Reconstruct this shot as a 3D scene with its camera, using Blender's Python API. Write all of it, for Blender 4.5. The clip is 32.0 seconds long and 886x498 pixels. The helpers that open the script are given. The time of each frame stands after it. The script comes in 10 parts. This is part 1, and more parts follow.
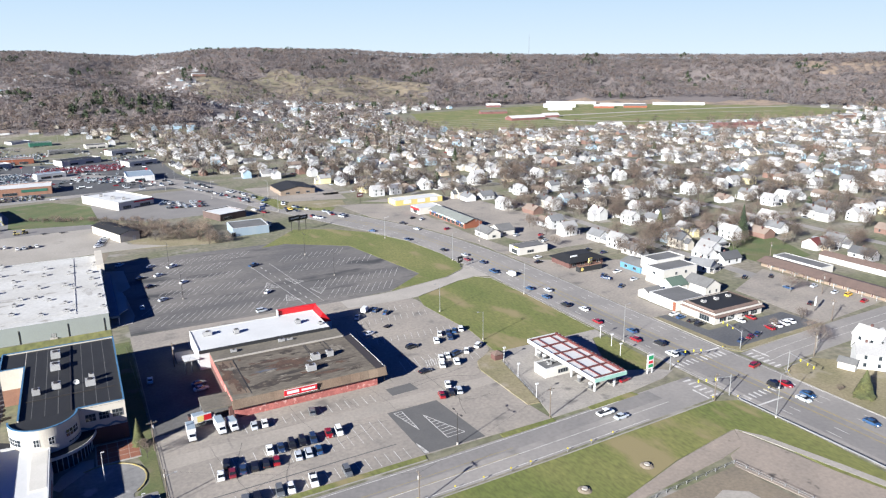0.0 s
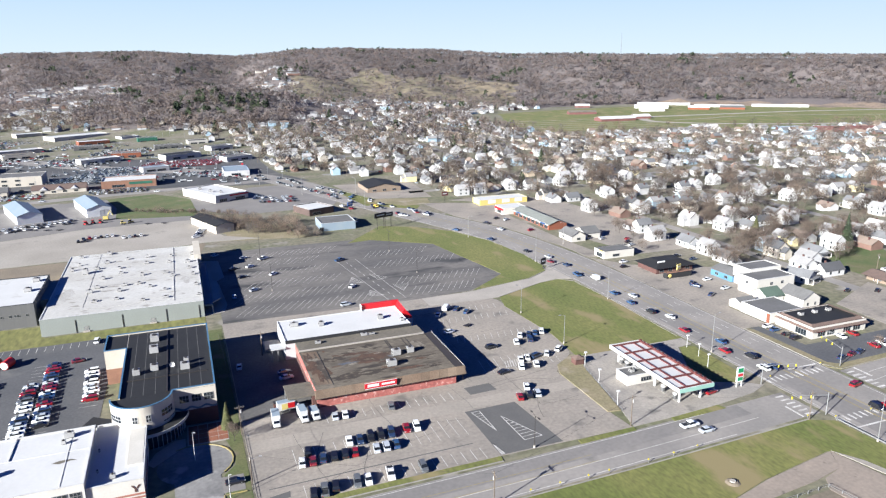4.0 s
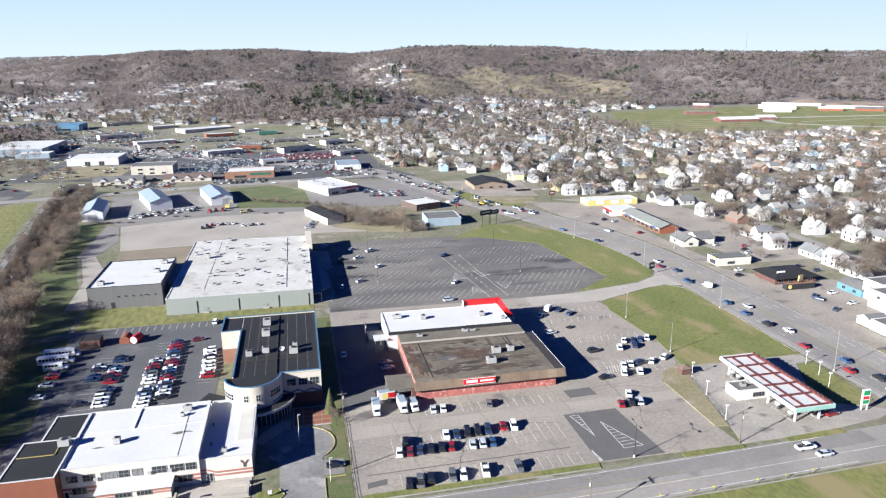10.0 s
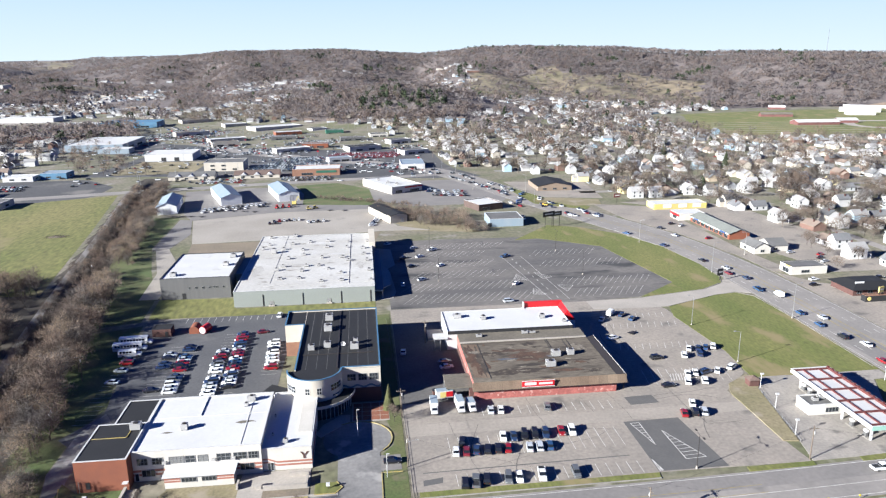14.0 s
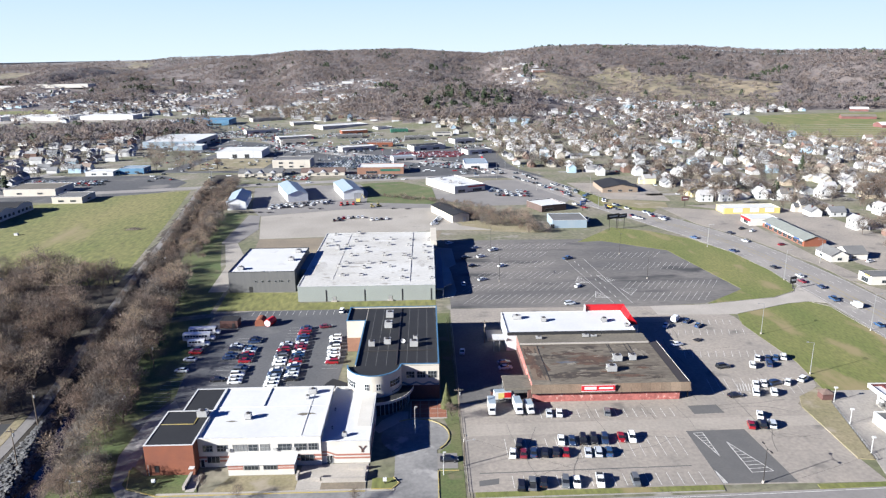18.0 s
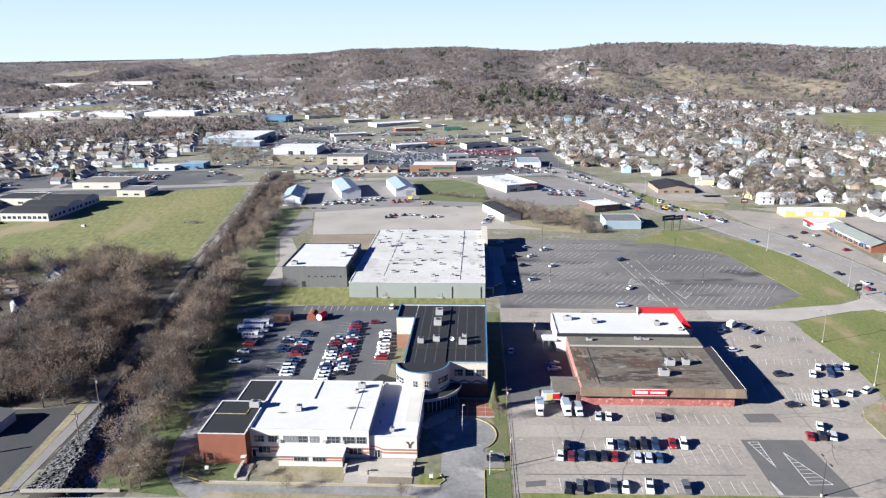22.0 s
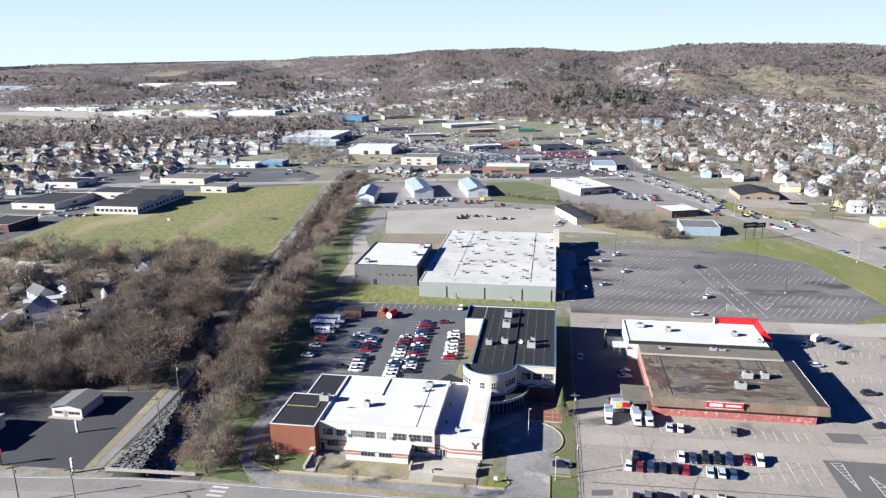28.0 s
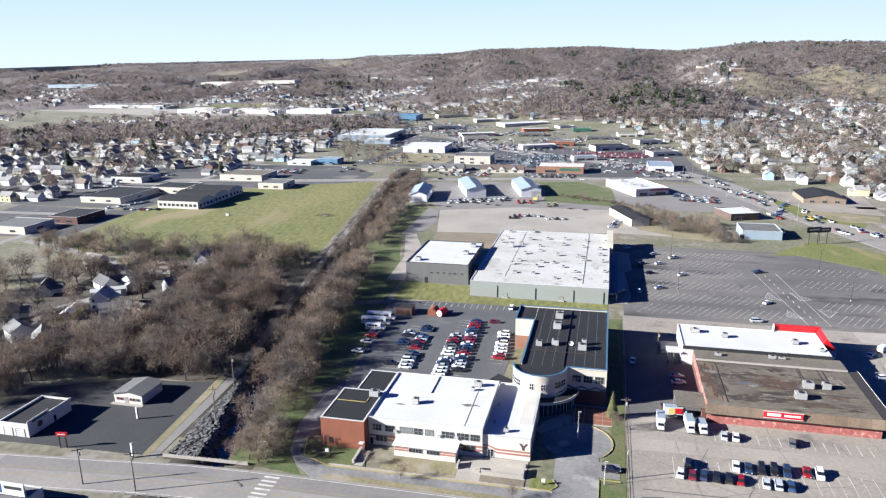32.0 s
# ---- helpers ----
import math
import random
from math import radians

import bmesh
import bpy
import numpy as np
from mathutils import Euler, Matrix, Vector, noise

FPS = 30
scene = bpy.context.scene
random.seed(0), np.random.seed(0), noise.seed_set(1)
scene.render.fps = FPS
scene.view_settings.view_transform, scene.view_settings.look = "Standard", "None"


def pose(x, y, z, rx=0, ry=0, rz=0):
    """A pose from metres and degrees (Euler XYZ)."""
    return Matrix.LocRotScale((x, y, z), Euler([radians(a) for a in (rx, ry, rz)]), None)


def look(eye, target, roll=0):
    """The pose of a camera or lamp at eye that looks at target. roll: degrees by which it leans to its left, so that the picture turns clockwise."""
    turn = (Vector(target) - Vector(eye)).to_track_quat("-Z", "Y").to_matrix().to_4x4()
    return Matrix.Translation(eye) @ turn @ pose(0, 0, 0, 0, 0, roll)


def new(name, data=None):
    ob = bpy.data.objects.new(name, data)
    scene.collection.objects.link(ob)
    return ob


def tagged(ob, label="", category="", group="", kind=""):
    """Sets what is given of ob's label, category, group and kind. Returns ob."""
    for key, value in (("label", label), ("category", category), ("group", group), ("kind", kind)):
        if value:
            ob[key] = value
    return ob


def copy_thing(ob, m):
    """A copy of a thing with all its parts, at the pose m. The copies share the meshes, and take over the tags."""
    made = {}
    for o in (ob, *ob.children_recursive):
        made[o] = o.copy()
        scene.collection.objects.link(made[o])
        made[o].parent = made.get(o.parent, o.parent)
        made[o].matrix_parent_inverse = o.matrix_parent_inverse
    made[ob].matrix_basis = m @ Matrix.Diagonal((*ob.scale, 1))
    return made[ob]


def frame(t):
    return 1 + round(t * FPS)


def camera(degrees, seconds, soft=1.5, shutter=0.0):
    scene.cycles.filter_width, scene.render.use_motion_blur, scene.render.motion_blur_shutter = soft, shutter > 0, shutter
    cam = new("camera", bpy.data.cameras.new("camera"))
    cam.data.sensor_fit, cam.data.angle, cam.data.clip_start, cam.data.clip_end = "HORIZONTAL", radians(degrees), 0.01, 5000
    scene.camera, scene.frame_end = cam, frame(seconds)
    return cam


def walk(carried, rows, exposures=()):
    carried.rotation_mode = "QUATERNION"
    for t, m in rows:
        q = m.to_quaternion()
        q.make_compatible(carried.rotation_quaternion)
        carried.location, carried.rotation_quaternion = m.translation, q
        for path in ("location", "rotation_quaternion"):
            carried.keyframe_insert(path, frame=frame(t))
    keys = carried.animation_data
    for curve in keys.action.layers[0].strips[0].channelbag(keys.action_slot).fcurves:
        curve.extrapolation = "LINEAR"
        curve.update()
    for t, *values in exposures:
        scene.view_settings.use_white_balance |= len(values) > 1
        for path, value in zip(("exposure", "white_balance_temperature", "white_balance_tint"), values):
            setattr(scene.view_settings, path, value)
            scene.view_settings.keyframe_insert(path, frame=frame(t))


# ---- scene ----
cam = camera(64.78, 32.0, soft=1.25)
# seconds, yaw, pitch, roll of a drone that hovers 100 m up and turns to its left
TURN = (
    (0, -27.58, -15.21, 0.62),
    (1, -25.73, -15.21, 0.63),
    (2, -23.89, -15.20, 0.63),
    (3, -22.16, -15.18, 0.61),
    (4, -20.55, -15.16, 0.61),
    (4.5, -19.78, -15.16, 0.61),
    (6.5, -16.71, -15.21, 0.58),
    (7, -15.94, -15.21, 0.58),
    (8, -14.45, -15.23, 0.57),
    (9, -13.06, -15.26, 0.58),
    (10, -11.71, -15.27, 0.57),
    (11, -10.36, -15.26, 0.57),
    (12, -8.98, -15.24, 0.56),
    (13, -7.68, -15.22, 0.55),
    (14, -6.49, -15.22, 0.53),
    (14.5, -5.87, -15.23, 0.52),
    (16.5, -3.16, -15.21, 0.57),
    (17, -2.50, -15.20, 0.57),
    (18, -1.28, -15.20, 0.57),
    (19, -0.15, -15.21, 0.59),
    (20, 0.98, -15.24, 0.60),
    (21, 2.08, -15.27, 0.59),
    (22, 3.03, -15.30, 0.57),
    (23, 4.01, -15.31, 0.58),
    (24, 5.06, -15.27, 0.56),
    (25, 6.09, -15.22, 0.56),
    (25.5, 6.60, -15.20, 0.55),
    (27.5, 8.48, -15.14, 0.56),
    (28, 9.03, -15.15, 0.58),
    (29, 10.25, -15.13, 0.61),
    (30, 11.45, -15.16, 0.62),
    (31, 12.43, -15.19, 0.65),
    (32, 13.41, -15.19, 0.64),
)
PATH = [(t, pose(0, 0, 100, 90 + pitch, 0, yaw) @ pose(0, 0, 0, 0, 0, -roll)) for t, yaw, pitch, roll in TURN]
walk(cam, PATH, [(0, 1.86, 5780, 10), (7, 1.91, 5780, 10), (14, 1.95, 5780, 10), (32, 2.0, 5780, 10)])

# ---- light ----
SUN_EL, SUN_AZ = radians(20.8), radians(247.0)          # the sun stands behind the drone, to its left
world = bpy.data.worlds.new("sky")
scene.world = world
world.use_nodes = True
wn = world.node_tree.nodes
sky = wn.new("ShaderNodeTexSky")
sky.sky_type, sky.sun_disc = "NISHITA", False
sky.sun_elevation, sky.sun_rotation = SUN_EL, SUN_AZ
sky.air_density, sky.dust_density, sky.ozone_density, sky.altitude = 1.0, 0.0, 5.0, 300
blue = wn.new("ShaderNodeMix")                           # the deep blue of a clear winter sky
blue.data_type, blue.blend_type = "RGBA", "MULTIPLY"
blue.inputs[0].default_value, blue.inputs[7].default_value = 1.0, (0.33, 1.14, 3.05, 1)
world.node_tree.links.new(sky.outputs["Color"], blue.inputs[6])
world.node_tree.links.new(blue.outputs[2], wn["Background"].inputs["Color"])
wn["Background"].inputs["Strength"].default_value = 0.0080
sun_data = bpy.data.lights.new("sun", "SUN")
sun_data.energy, sun_data.angle, sun_data.color = 5.0, radians(0.53), (1.0, 0.945, 0.83)
sun = new("sun", sun_data)
sun_from = Vector((math.sin(SUN_AZ) * math.cos(SUN_EL), math.cos(SUN_AZ) * math.cos(SUN_EL), math.sin(SUN_EL)))
sun.matrix_world = look(sun_from * 300, (0, 0, 0))


# ---- materials ----
def mat(name, base, rough=0.8, metal=0.0, alt=None, scale=0.15, fine=2.5, grain=0.18, bump=0.0, bump_scale=8.0, spots=None, spot_scale=0.1, spot_at=0.6,
        random_tint=0.0, island_tint=0.0, stretch=(1, 1, 1), coat=0.0):
    """Base colour that wanders to alt over broad patches, with finer grain on top, and stains of their own colour."""
    m = bpy.data.materials.new(name)
    m.use_nodes = True
    nt = m.node_tree
    n, link = nt.nodes, nt.links.new
    p = n["Principled BSDF"]
    p.inputs["Roughness"].default_value, p.inputs["Metallic"].default_value = rough, metal
    p.inputs["Coat Weight"].default_value = coat
    where = n.new("ShaderNodeNewGeometry").outputs["Position"]
    mp = n.new("ShaderNodeMapping")
    mp.inputs["Scale"].default_value = stretch
    link(where, mp.inputs["Vector"])
    where = mp.outputs["Vector"]

    def noisy(s, detail=4):
        t = n.new("ShaderNodeTexNoise")
        t.inputs["Scale"].default_value, t.inputs["Detail"].default_value = s, detail
        link(where, t.inputs["Vector"])
        return t.outputs["Fac"]

    def mix(fac, a, b, kind="MIX"):
        t = n.new("ShaderNodeMix")
        t.data_type, t.blend_type = "RGBA", kind
        for v, s in ((fac, t.inputs[0]), (a, t.inputs[6]), (b, t.inputs[7])):
            if hasattr(v, "is_output"):
                link(v, s)
            else:
                s.default_value = v if isinstance(v, (int, float)) else (*v, 1)
        return t.outputs[2]

    def ramp(fac, lo, hi, a=0.0, b=1.0):
        t = n.new("ShaderNodeMapRange")
        for i, v in enumerate((lo, hi, a, b)):
            t.inputs[1 + i].default_value = v
        link(fac, t.inputs[0])
        return t.outputs[0]

    alt = alt or tuple(c * 0.8 for c in base)
    col = mix(ramp(noisy(scale), 0.35, 0.65), base, alt)
    g = ramp(noisy(fine, 6), 0.25, 0.75, 1 - grain, 1 + grain)
    v = n.new("ShaderNodeCombineXYZ")
    for i in range(3):
        link(g, v.inputs[i])
    col = mix(1.0, col, v.outputs[0], "MULTIPLY")
    if spots:
        col = mix(ramp(noisy(spot_scale, 7), spot_at, spot_at + 0.09), col, spots)
    for amount, source in ((random_tint, "ShaderNodeObjectInfo"), (island_tint, "ShaderNodeNewGeometry")):
        if amount:
            t = n.new(source)
            r = ramp(t.outputs["Random" if source.endswith("Info") else "Random Per Island"], 0, 1, 1 - amount, 1 + amount)
            v = n.new("ShaderNodeCombineXYZ")
            for i in range(3):
                link(r, v.inputs[i])
            col = mix(1.0, col, v.outputs[0], "MULTIPLY")
    link(col, p.inputs["Base Color"])
    if bump:
        b = n.new("ShaderNodeBump")
        b.inputs["Strength"].default_value, b.inputs["Distance"].default_value = bump, 0.1
        link(noisy(bump_scale, 5), b.inputs["Height"])
        link(b.outputs["Normal"], p.inputs["Normal"])
    return m


def plain(name, base, rough=0.5, metal=0.0, coat=0.0):
    return mat(name, base, rough, metal, alt=tuple(c * 0.92 for c in base), scale=0.6, fine=6, grain=0.06, coat=coat)


def glass(name, base, rough=0.06):
    m = plain(name, base, rough)
    m.node_tree.nodes["Principled BSDF"].inputs["Specular IOR Level"].default_value = 0.7
    return m


TOWN_GROUND = mat("town_ground", (0.158, 0.138, 0.104), 0.95, alt=(0.098, 0.100, 0.050), scale=0.03, fine=0.4, grain=0.4, spots=(0.215, 0.196, 0.172), spot_scale=0.05, spot_at=0.6)
HILL_FLOOR = mat("hill_leaf_litter", (0.122, 0.101, 0.094), 0.95, alt=(0.100, 0.084, 0.080), scale=0.02, fine=0.4, grain=0.25)
TAN_BANK = mat("bare_tan_bank", (0.225, 0.165, 0.115), 0.95, alt=(0.155, 0.118, 0.086), scale=0.03, fine=0.2, grain=0.35, spots=(0.10, 0.082, 0.066), spot_scale=0.03, spot_at=0.57)
CRACK = mat("tarred_crack", (0.095, 0.086, 0.078), 0.9, grain=0.2)
# leaf litter with the shade beneath the trees darkened into its colour
SHADED_WOOD_FLOOR = mat("shaded_leaf_litter", (0.0524, 0.0423, 0.0302), 0.95, alt=(0.0403, 0.033, 0.0242), scale=0.03, fine=0.8, grain=0.3)
HILL_GRASS = mat("dry_hill_grass", (0.165, 0.132, 0.088), 0.95, alt=(0.112, 0.100, 0.058), scale=0.014, fine=0.08, grain=0.4, spots=(0.085, 0.068, 0.052), spot_scale=0.03, spot_at=0.52)
LAWN = mat("mown_lawn", (0.088, 0.103, 0.020), 0.95, alt=(0.128, 0.126, 0.034), scale=0.05, fine=1.2, grain=0.32, spots=(0.180, 0.146, 0.066), spot_scale=0.07, spot_at=0.55, stretch=(1, 0.4, 1), bump=0.4, bump_scale=3)
FIELD = mat("field_grass", (0.092, 0.103, 0.022), 0.95, alt=(0.145, 0.132, 0.042), scale=0.02, fine=0.5, grain=0.45, spots=(0.185, 0.150, 0.072), spot_scale=0.03, spot_at=0.58, stretch=(1, 0.35, 1))
# darker copy of the lawn, shade put into its green
SHADE_LAWN = mat("shaded_green_lawn", (0.055, 0.080, 0.020), 0.95, alt=(0.092, 0.092, 0.034), scale=0.08, fine=1.5, grain=0.3, spots=(0.115, 0.098, 0.055), spot_scale=0.09, spot_at=0.6)
DIRT = mat("bare_earth", (0.179, 0.143, 0.0994), 0.95, alt=(0.132, 0.109, 0.0795), scale=0.08, fine=1.2, grain=0.2, spots=(0.0662, 0.053, 0.0398), spot_scale=0.12, spot_at=0.66)
TRACK = mat("worn_clay_track", (0.235, 0.192, 0.155), 0.95, alt=(0.195, 0.162, 0.132), scale=0.1, fine=1.0, grain=0.15, spots=(0.055, 0.046, 0.04), spot_scale=0.2, spot_at=0.63)
GRAVEL = mat("pale_gravel", (0.272, 0.246, 0.212), 0.95, alt=(0.227, 0.204, 0.174), scale=0.04, fine=1.0, grain=0.15, spots=(0.151, 0.136, 0.121), spot_scale=0.05, spot_at=0.64)
OLD_LOT = mat("weathered_asphalt", (0.245, 0.213, 0.178), 0.9, alt=(0.188, 0.166, 0.142), scale=0.05, fine=0.9, grain=0.2, spots=(0.118, 0.106, 0.094), spot_scale=0.10, spot_at=0.61, bump=0.2)
DARK_LOT = mat("dark_patched_asphalt", (0.078, 0.073, 0.070), 0.9, alt=(0.135, 0.122, 0.110), scale=0.03, fine=0.7, grain=0.28, spots=(0.034, 0.033, 0.033), spot_scale=0.045, spot_at=0.575, stretch=(0.5, 1.4, 1))
DRY = mat("dry_winter_grass", (0.200, 0.165, 0.100), 0.95, alt=(0.150, 0.132, 0.068), scale=0.07, fine=1.2, grain=0.28, spots=(0.235, 0.20, 0.145), spot_scale=0.09, spot_at=0.58)
FORECOURT = mat("stained_forecourt_concrete", (0.262, 0.236, 0.204), 0.9, alt=(0.205, 0.186, 0.164), scale=0.1, fine=1.2, grain=0.18, spots=(0.125, 0.114, 0.102), spot_scale=0.16, spot_at=0.6)
BARN_RED = mat("faded_barn_red", (0.135, 0.058, 0.052), 0.85, grain=0.12)
TAN_BRICK = mat("tan_brick", (0.205, 0.155, 0.112), 0.9, alt=(0.17, 0.128, 0.094), scale=0.4, fine=4, grain=0.12)
COMMERCE = mat("mid_grey_asphalt", (0.070, 0.068, 0.068), 0.9, alt=(0.045, 0.045, 0.047), scale=0.02, fine=0.4, grain=0.25, spots=(0.135, 0.124, 0.112), spot_scale=0.03, spot_at=0.6)
NEW_LOT = mat("sealed_asphalt", (0.062, 0.0625, 0.066), 0.85, alt=(0.080, 0.079, 0.081), scale=0.06, fine=1.2, grain=0.22, spots=(0.104, 0.101, 0.098), spot_scale=0.07, spot_at=0.62)
BLACKTOP = mat("fresh_blacktop", (0.0227, 0.0227, 0.0252), 0.85, alt=(0.0302, 0.0302, 0.0318), scale=0.08, fine=1.0, grain=0.15)
PATCH = mat("grey_asphalt_patch", (0.0778, 0.0749, 0.072), 0.9, alt=(0.0893, 0.085, 0.0806), scale=0.2, fine=1.5, grain=0.1)
ROAD = mat("road_surface", (0.225, 0.205, 0.185), 0.88, alt=(0.178, 0.164, 0.150), scale=0.05, fine=0.8, grain=0.12, spots=(0.132, 0.122, 0.112), spot_scale=0.07, spot_at=0.64)
LANE = mat("grey_lane_asphalt", (0.145, 0.135, 0.126), 0.88, alt=(0.172, 0.158, 0.146), scale=0.07, fine=0.8, grain=0.12)
PALE_DRIVE = mat("bleached_drive_asphalt", (0.182, 0.174, 0.166), 0.88, alt=(0.122, 0.118, 0.114), scale=0.11, fine=0.9, grain=0.2, spots=(0.255, 0.243, 0.230), spot_scale=0.16, spot_at=0.56)
CONCRETE = mat("pale_concrete", (0.305, 0.275, 0.238), 0.9, alt=(0.262, 0.237, 0.206), scale=0.12, fine=1.5, grain=0.1, spots=(0.172, 0.155, 0.138), spot_scale=0.15, spot_at=0.66)
KERB = mat("concrete_kerb", (0.242, 0.225, 0.196), 0.9, grain=0.1)
YELLOW_KERB = mat("yellow_painted_kerb", (0.288, 0.219, 0.0461), 0.8, alt=(0.259, 0.219, 0.115), scale=0.6)
PAINT = mat("worn_white_road_paint", (0.50, 0.48, 0.45), 0.8, alt=(0.32, 0.30, 0.275), scale=0.4, fine=3, grain=0.25)
YELLOW_PAINT = mat("worn_yellow_road_paint", (0.276, 0.207, 0.0518), 0.8, alt=(0.219, 0.179, 0.0806), scale=0.4, fine=3, grain=0.2)
BRICK_PAVER = mat("red_brick_paving", (0.196, 0.0749, 0.0403), 0.9, alt=(0.161, 0.0605, 0.0346), scale=0.3, fine=4, grain=0.15)
STRIP_ROOF = mat("grey_green_shingles", (0.150, 0.158, 0.142), 0.85, alt=(0.125, 0.130, 0.118), scale=0.3, fine=2, grain=0.12)
SHED_WHITE = mat("white_ribbed_shed_wall", (0.64, 0.64, 0.63), 0.6, alt=(0.58, 0.58, 0.57), scale=0.3, grain=0.05)
BROWN_BRICK = mat("brown_brick", (0.075, 0.050, 0.042), 0.9, grain=0.15)
WATER = glass("still_dark_water", (0.0173, 0.0184, 0.0144), 0.12)
RIPRAP = mat("grey_limestone_riprap", (0.125, 0.122, 0.118), 0.9, island_tint=0.55)

BRICK = mat("red_brick", (0.173, 0.0547, 0.0259), 0.9, alt=(0.15, 0.049, 0.0259), scale=0.4, fine=5, grain=0.12, bump=0.3, bump_scale=12)
DARK_BRICK = mat("dark_red_brick", (0.086, 0.040, 0.032), 0.9, alt=(0.070, 0.033, 0.028), scale=0.4, fine=5, grain=0.15)
ORANGE_BRICK = mat("orange_brick", (0.215, 0.112, 0.070), 0.9, alt=(0.175, 0.092, 0.06), scale=0.4, fine=5, grain=0.15)
WHITE_WALL = mat("white_painted_masonry", (0.459, 0.433, 0.387), 0.8, alt=(0.42, 0.394, 0.348), scale=0.25, fine=2.5, grain=0.06)
CREAM_WALL = mat("cream_render", (0.433, 0.394, 0.328), 0.8, alt=(0.394, 0.354, 0.295), scale=0.2, fine=2, grain=0.06)
WHITE_METAL = mat("white_metal_cladding", (0.459, 0.453, 0.44), 0.55, alt=(0.42, 0.413, 0.4), scale=0.3, grain=0.05)
GREEN_GREY = mat("pale_green_grey_block", (0.207, 0.222, 0.202), 0.8, alt=(0.19, 0.202, 0.184), scale=0.1, fine=2, grain=0.06)
GREY_CLAD = mat("mid_grey_cladding", (0.101, 0.0979, 0.095), 0.7, alt=(0.0893, 0.0878, 0.0864), scale=0.2, fine=3, grain=0.06, stretch=(4, 4, 0.3))
SALMON = mat("salmon_painted_band", (0.288, 0.121, 0.0864), 0.8, grain=0.06)
PINK_STONE = mat("pink_painted_stone", (0.30, 0.10, 0.082), 0.85, alt=(0.23, 0.07, 0.058), scale=0.5, fine=1.5, grain=0.25, spots=(0.428, 0.249, 0.211), spot_scale=0.8, spot_at=0.58, bump=0.6, bump_scale=2)
SHINGLE_BROWN = mat("weathered_wood_shingle", (0.115, 0.0778, 0.0518), 0.9, alt=(0.15, 0.109, 0.0749), scale=0.15, fine=2.5, grain=0.2, random_tint=0.15)
RED_METAL = mat("bright_red_fascia", (0.394, 0.00787, 0.0118), 0.45, alt=(0.317, 0.00691, 0.0104), grain=0.04)
BLUE_TRIM = mat("sky_blue_coping", (0.0576, 0.138, 0.23), 0.5, grain=0.05)
BLUE_WALL = mat("blue_siding", (0.075, 0.175, 0.275), 0.7, grain=0.08)
BLUE_BAND = mat("slate_blue_mural_paint", (0.0922, 0.138, 0.179), 0.8, grain=0.08)
GREEN_TRIM = mat("green_canopy_fascia", (0.03, 0.115, 0.075), 0.5, grain=0.05)
MINT_TRIM = mat("pale_mint_fascia", (0.249, 0.407, 0.341), 0.5, grain=0.05)
YELLOW_WALL = mat("yellow_wall_paint", (0.47, 0.38, 0.11), 0.7, alt=(0.42, 0.34, 0.12), grain=0.08)
MAROON = mat("maroon_roof_beam", (0.0979, 0.0259, 0.023), 0.7, grain=0.15)
WHITE_ROOF = mat("white_roof_membrane", (0.476, 0.47, 0.458), 0.7, alt=(0.439, 0.433, 0.421), scale=0.1, fine=1.2, grain=0.04, spots=(0.366, 0.351, 0.329), spot_scale=0.14, spot_at=0.66)
STREAKY_ROOF = mat("streaky_white_roof", (0.43, 0.417, 0.391), 0.75, alt=(0.361, 0.344, 0.314), scale=0.045, fine=0.9, grain=0.16, spots=(0.232, 0.215, 0.189), spot_scale=0.22, spot_at=0.62, stretch=(0.8, 1.4, 1))
STAINED_ROOF = mat("stained_brown_roof", (0.122, 0.102, 0.076), 0.9, alt=(0.060, 0.048, 0.036), scale=0.09, fine=1.1, grain=0.45, spots=(0.026, 0.020, 0.015), spot_scale=0.13, spot_at=0.55, stretch=(0.45, 1.7, 1))
TAN_ROOF = mat("tan_gravel_roof", (0.122, 0.106, 0.082), 0.9, alt=(0.096, 0.083, 0.064), scale=0.1, fine=1, grain=0.22, spots=(0.050, 0.042, 0.034), spot_scale=0.15, spot_at=0.64)
SIDE_LOT = mat("dark_delivery_asphalt", (0.098, 0.092, 0.087), 0.9, alt=(0.072, 0.068, 0.065), scale=0.08, fine=1.0, grain=0.2, spots=(0.13, 0.12, 0.11), spot_scale=0.1, spot_at=0.64)
BLACK_ROOF = mat("black_rubber_roof", (0.00713, 0.00713, 0.00792), 0.75, alt=(0.00994, 0.00994, 0.0107), scale=0.15, fine=1.2, grain=0.2, spots=(0.0198, 0.0198, 0.0198), spot_scale=0.12, spot_at=0.69)
GREY_ROOF = mat("grey_flat_roof", (0.115, 0.112, 0.109), 0.85, alt=(0.0922, 0.0893, 0.0864), scale=0.15, fine=1.2, grain=0.15)
BLUE_METAL_ROOF = mat("pale_blue_metal_roof", (0.204, 0.252, 0.292), 0.45, alt=(0.228, 0.267, 0.296), scale=0.1, grain=0.05, stretch=(3, 0.4, 1))
GREEN_ROOF = mat("dull_green_roof", (0.0691, 0.0979, 0.0749), 0.8, grain=0.12)
MOTEL_ROOF = mat("brown_shingle_roof", (0.118, 0.080, 0.064), 0.9, alt=(0.098, 0.067, 0.055), scale=0.3, fine=2, grain=0.18)
RUST_STAIN = mat("rust_stain", (0.082, 0.044, 0.026), 0.9, alt=(0.046, 0.026, 0.017), scale=0.25, fine=2, grain=0.35, spots=(0.125, 0.10, 0.07), spot_scale=0.5, spot_at=0.6)
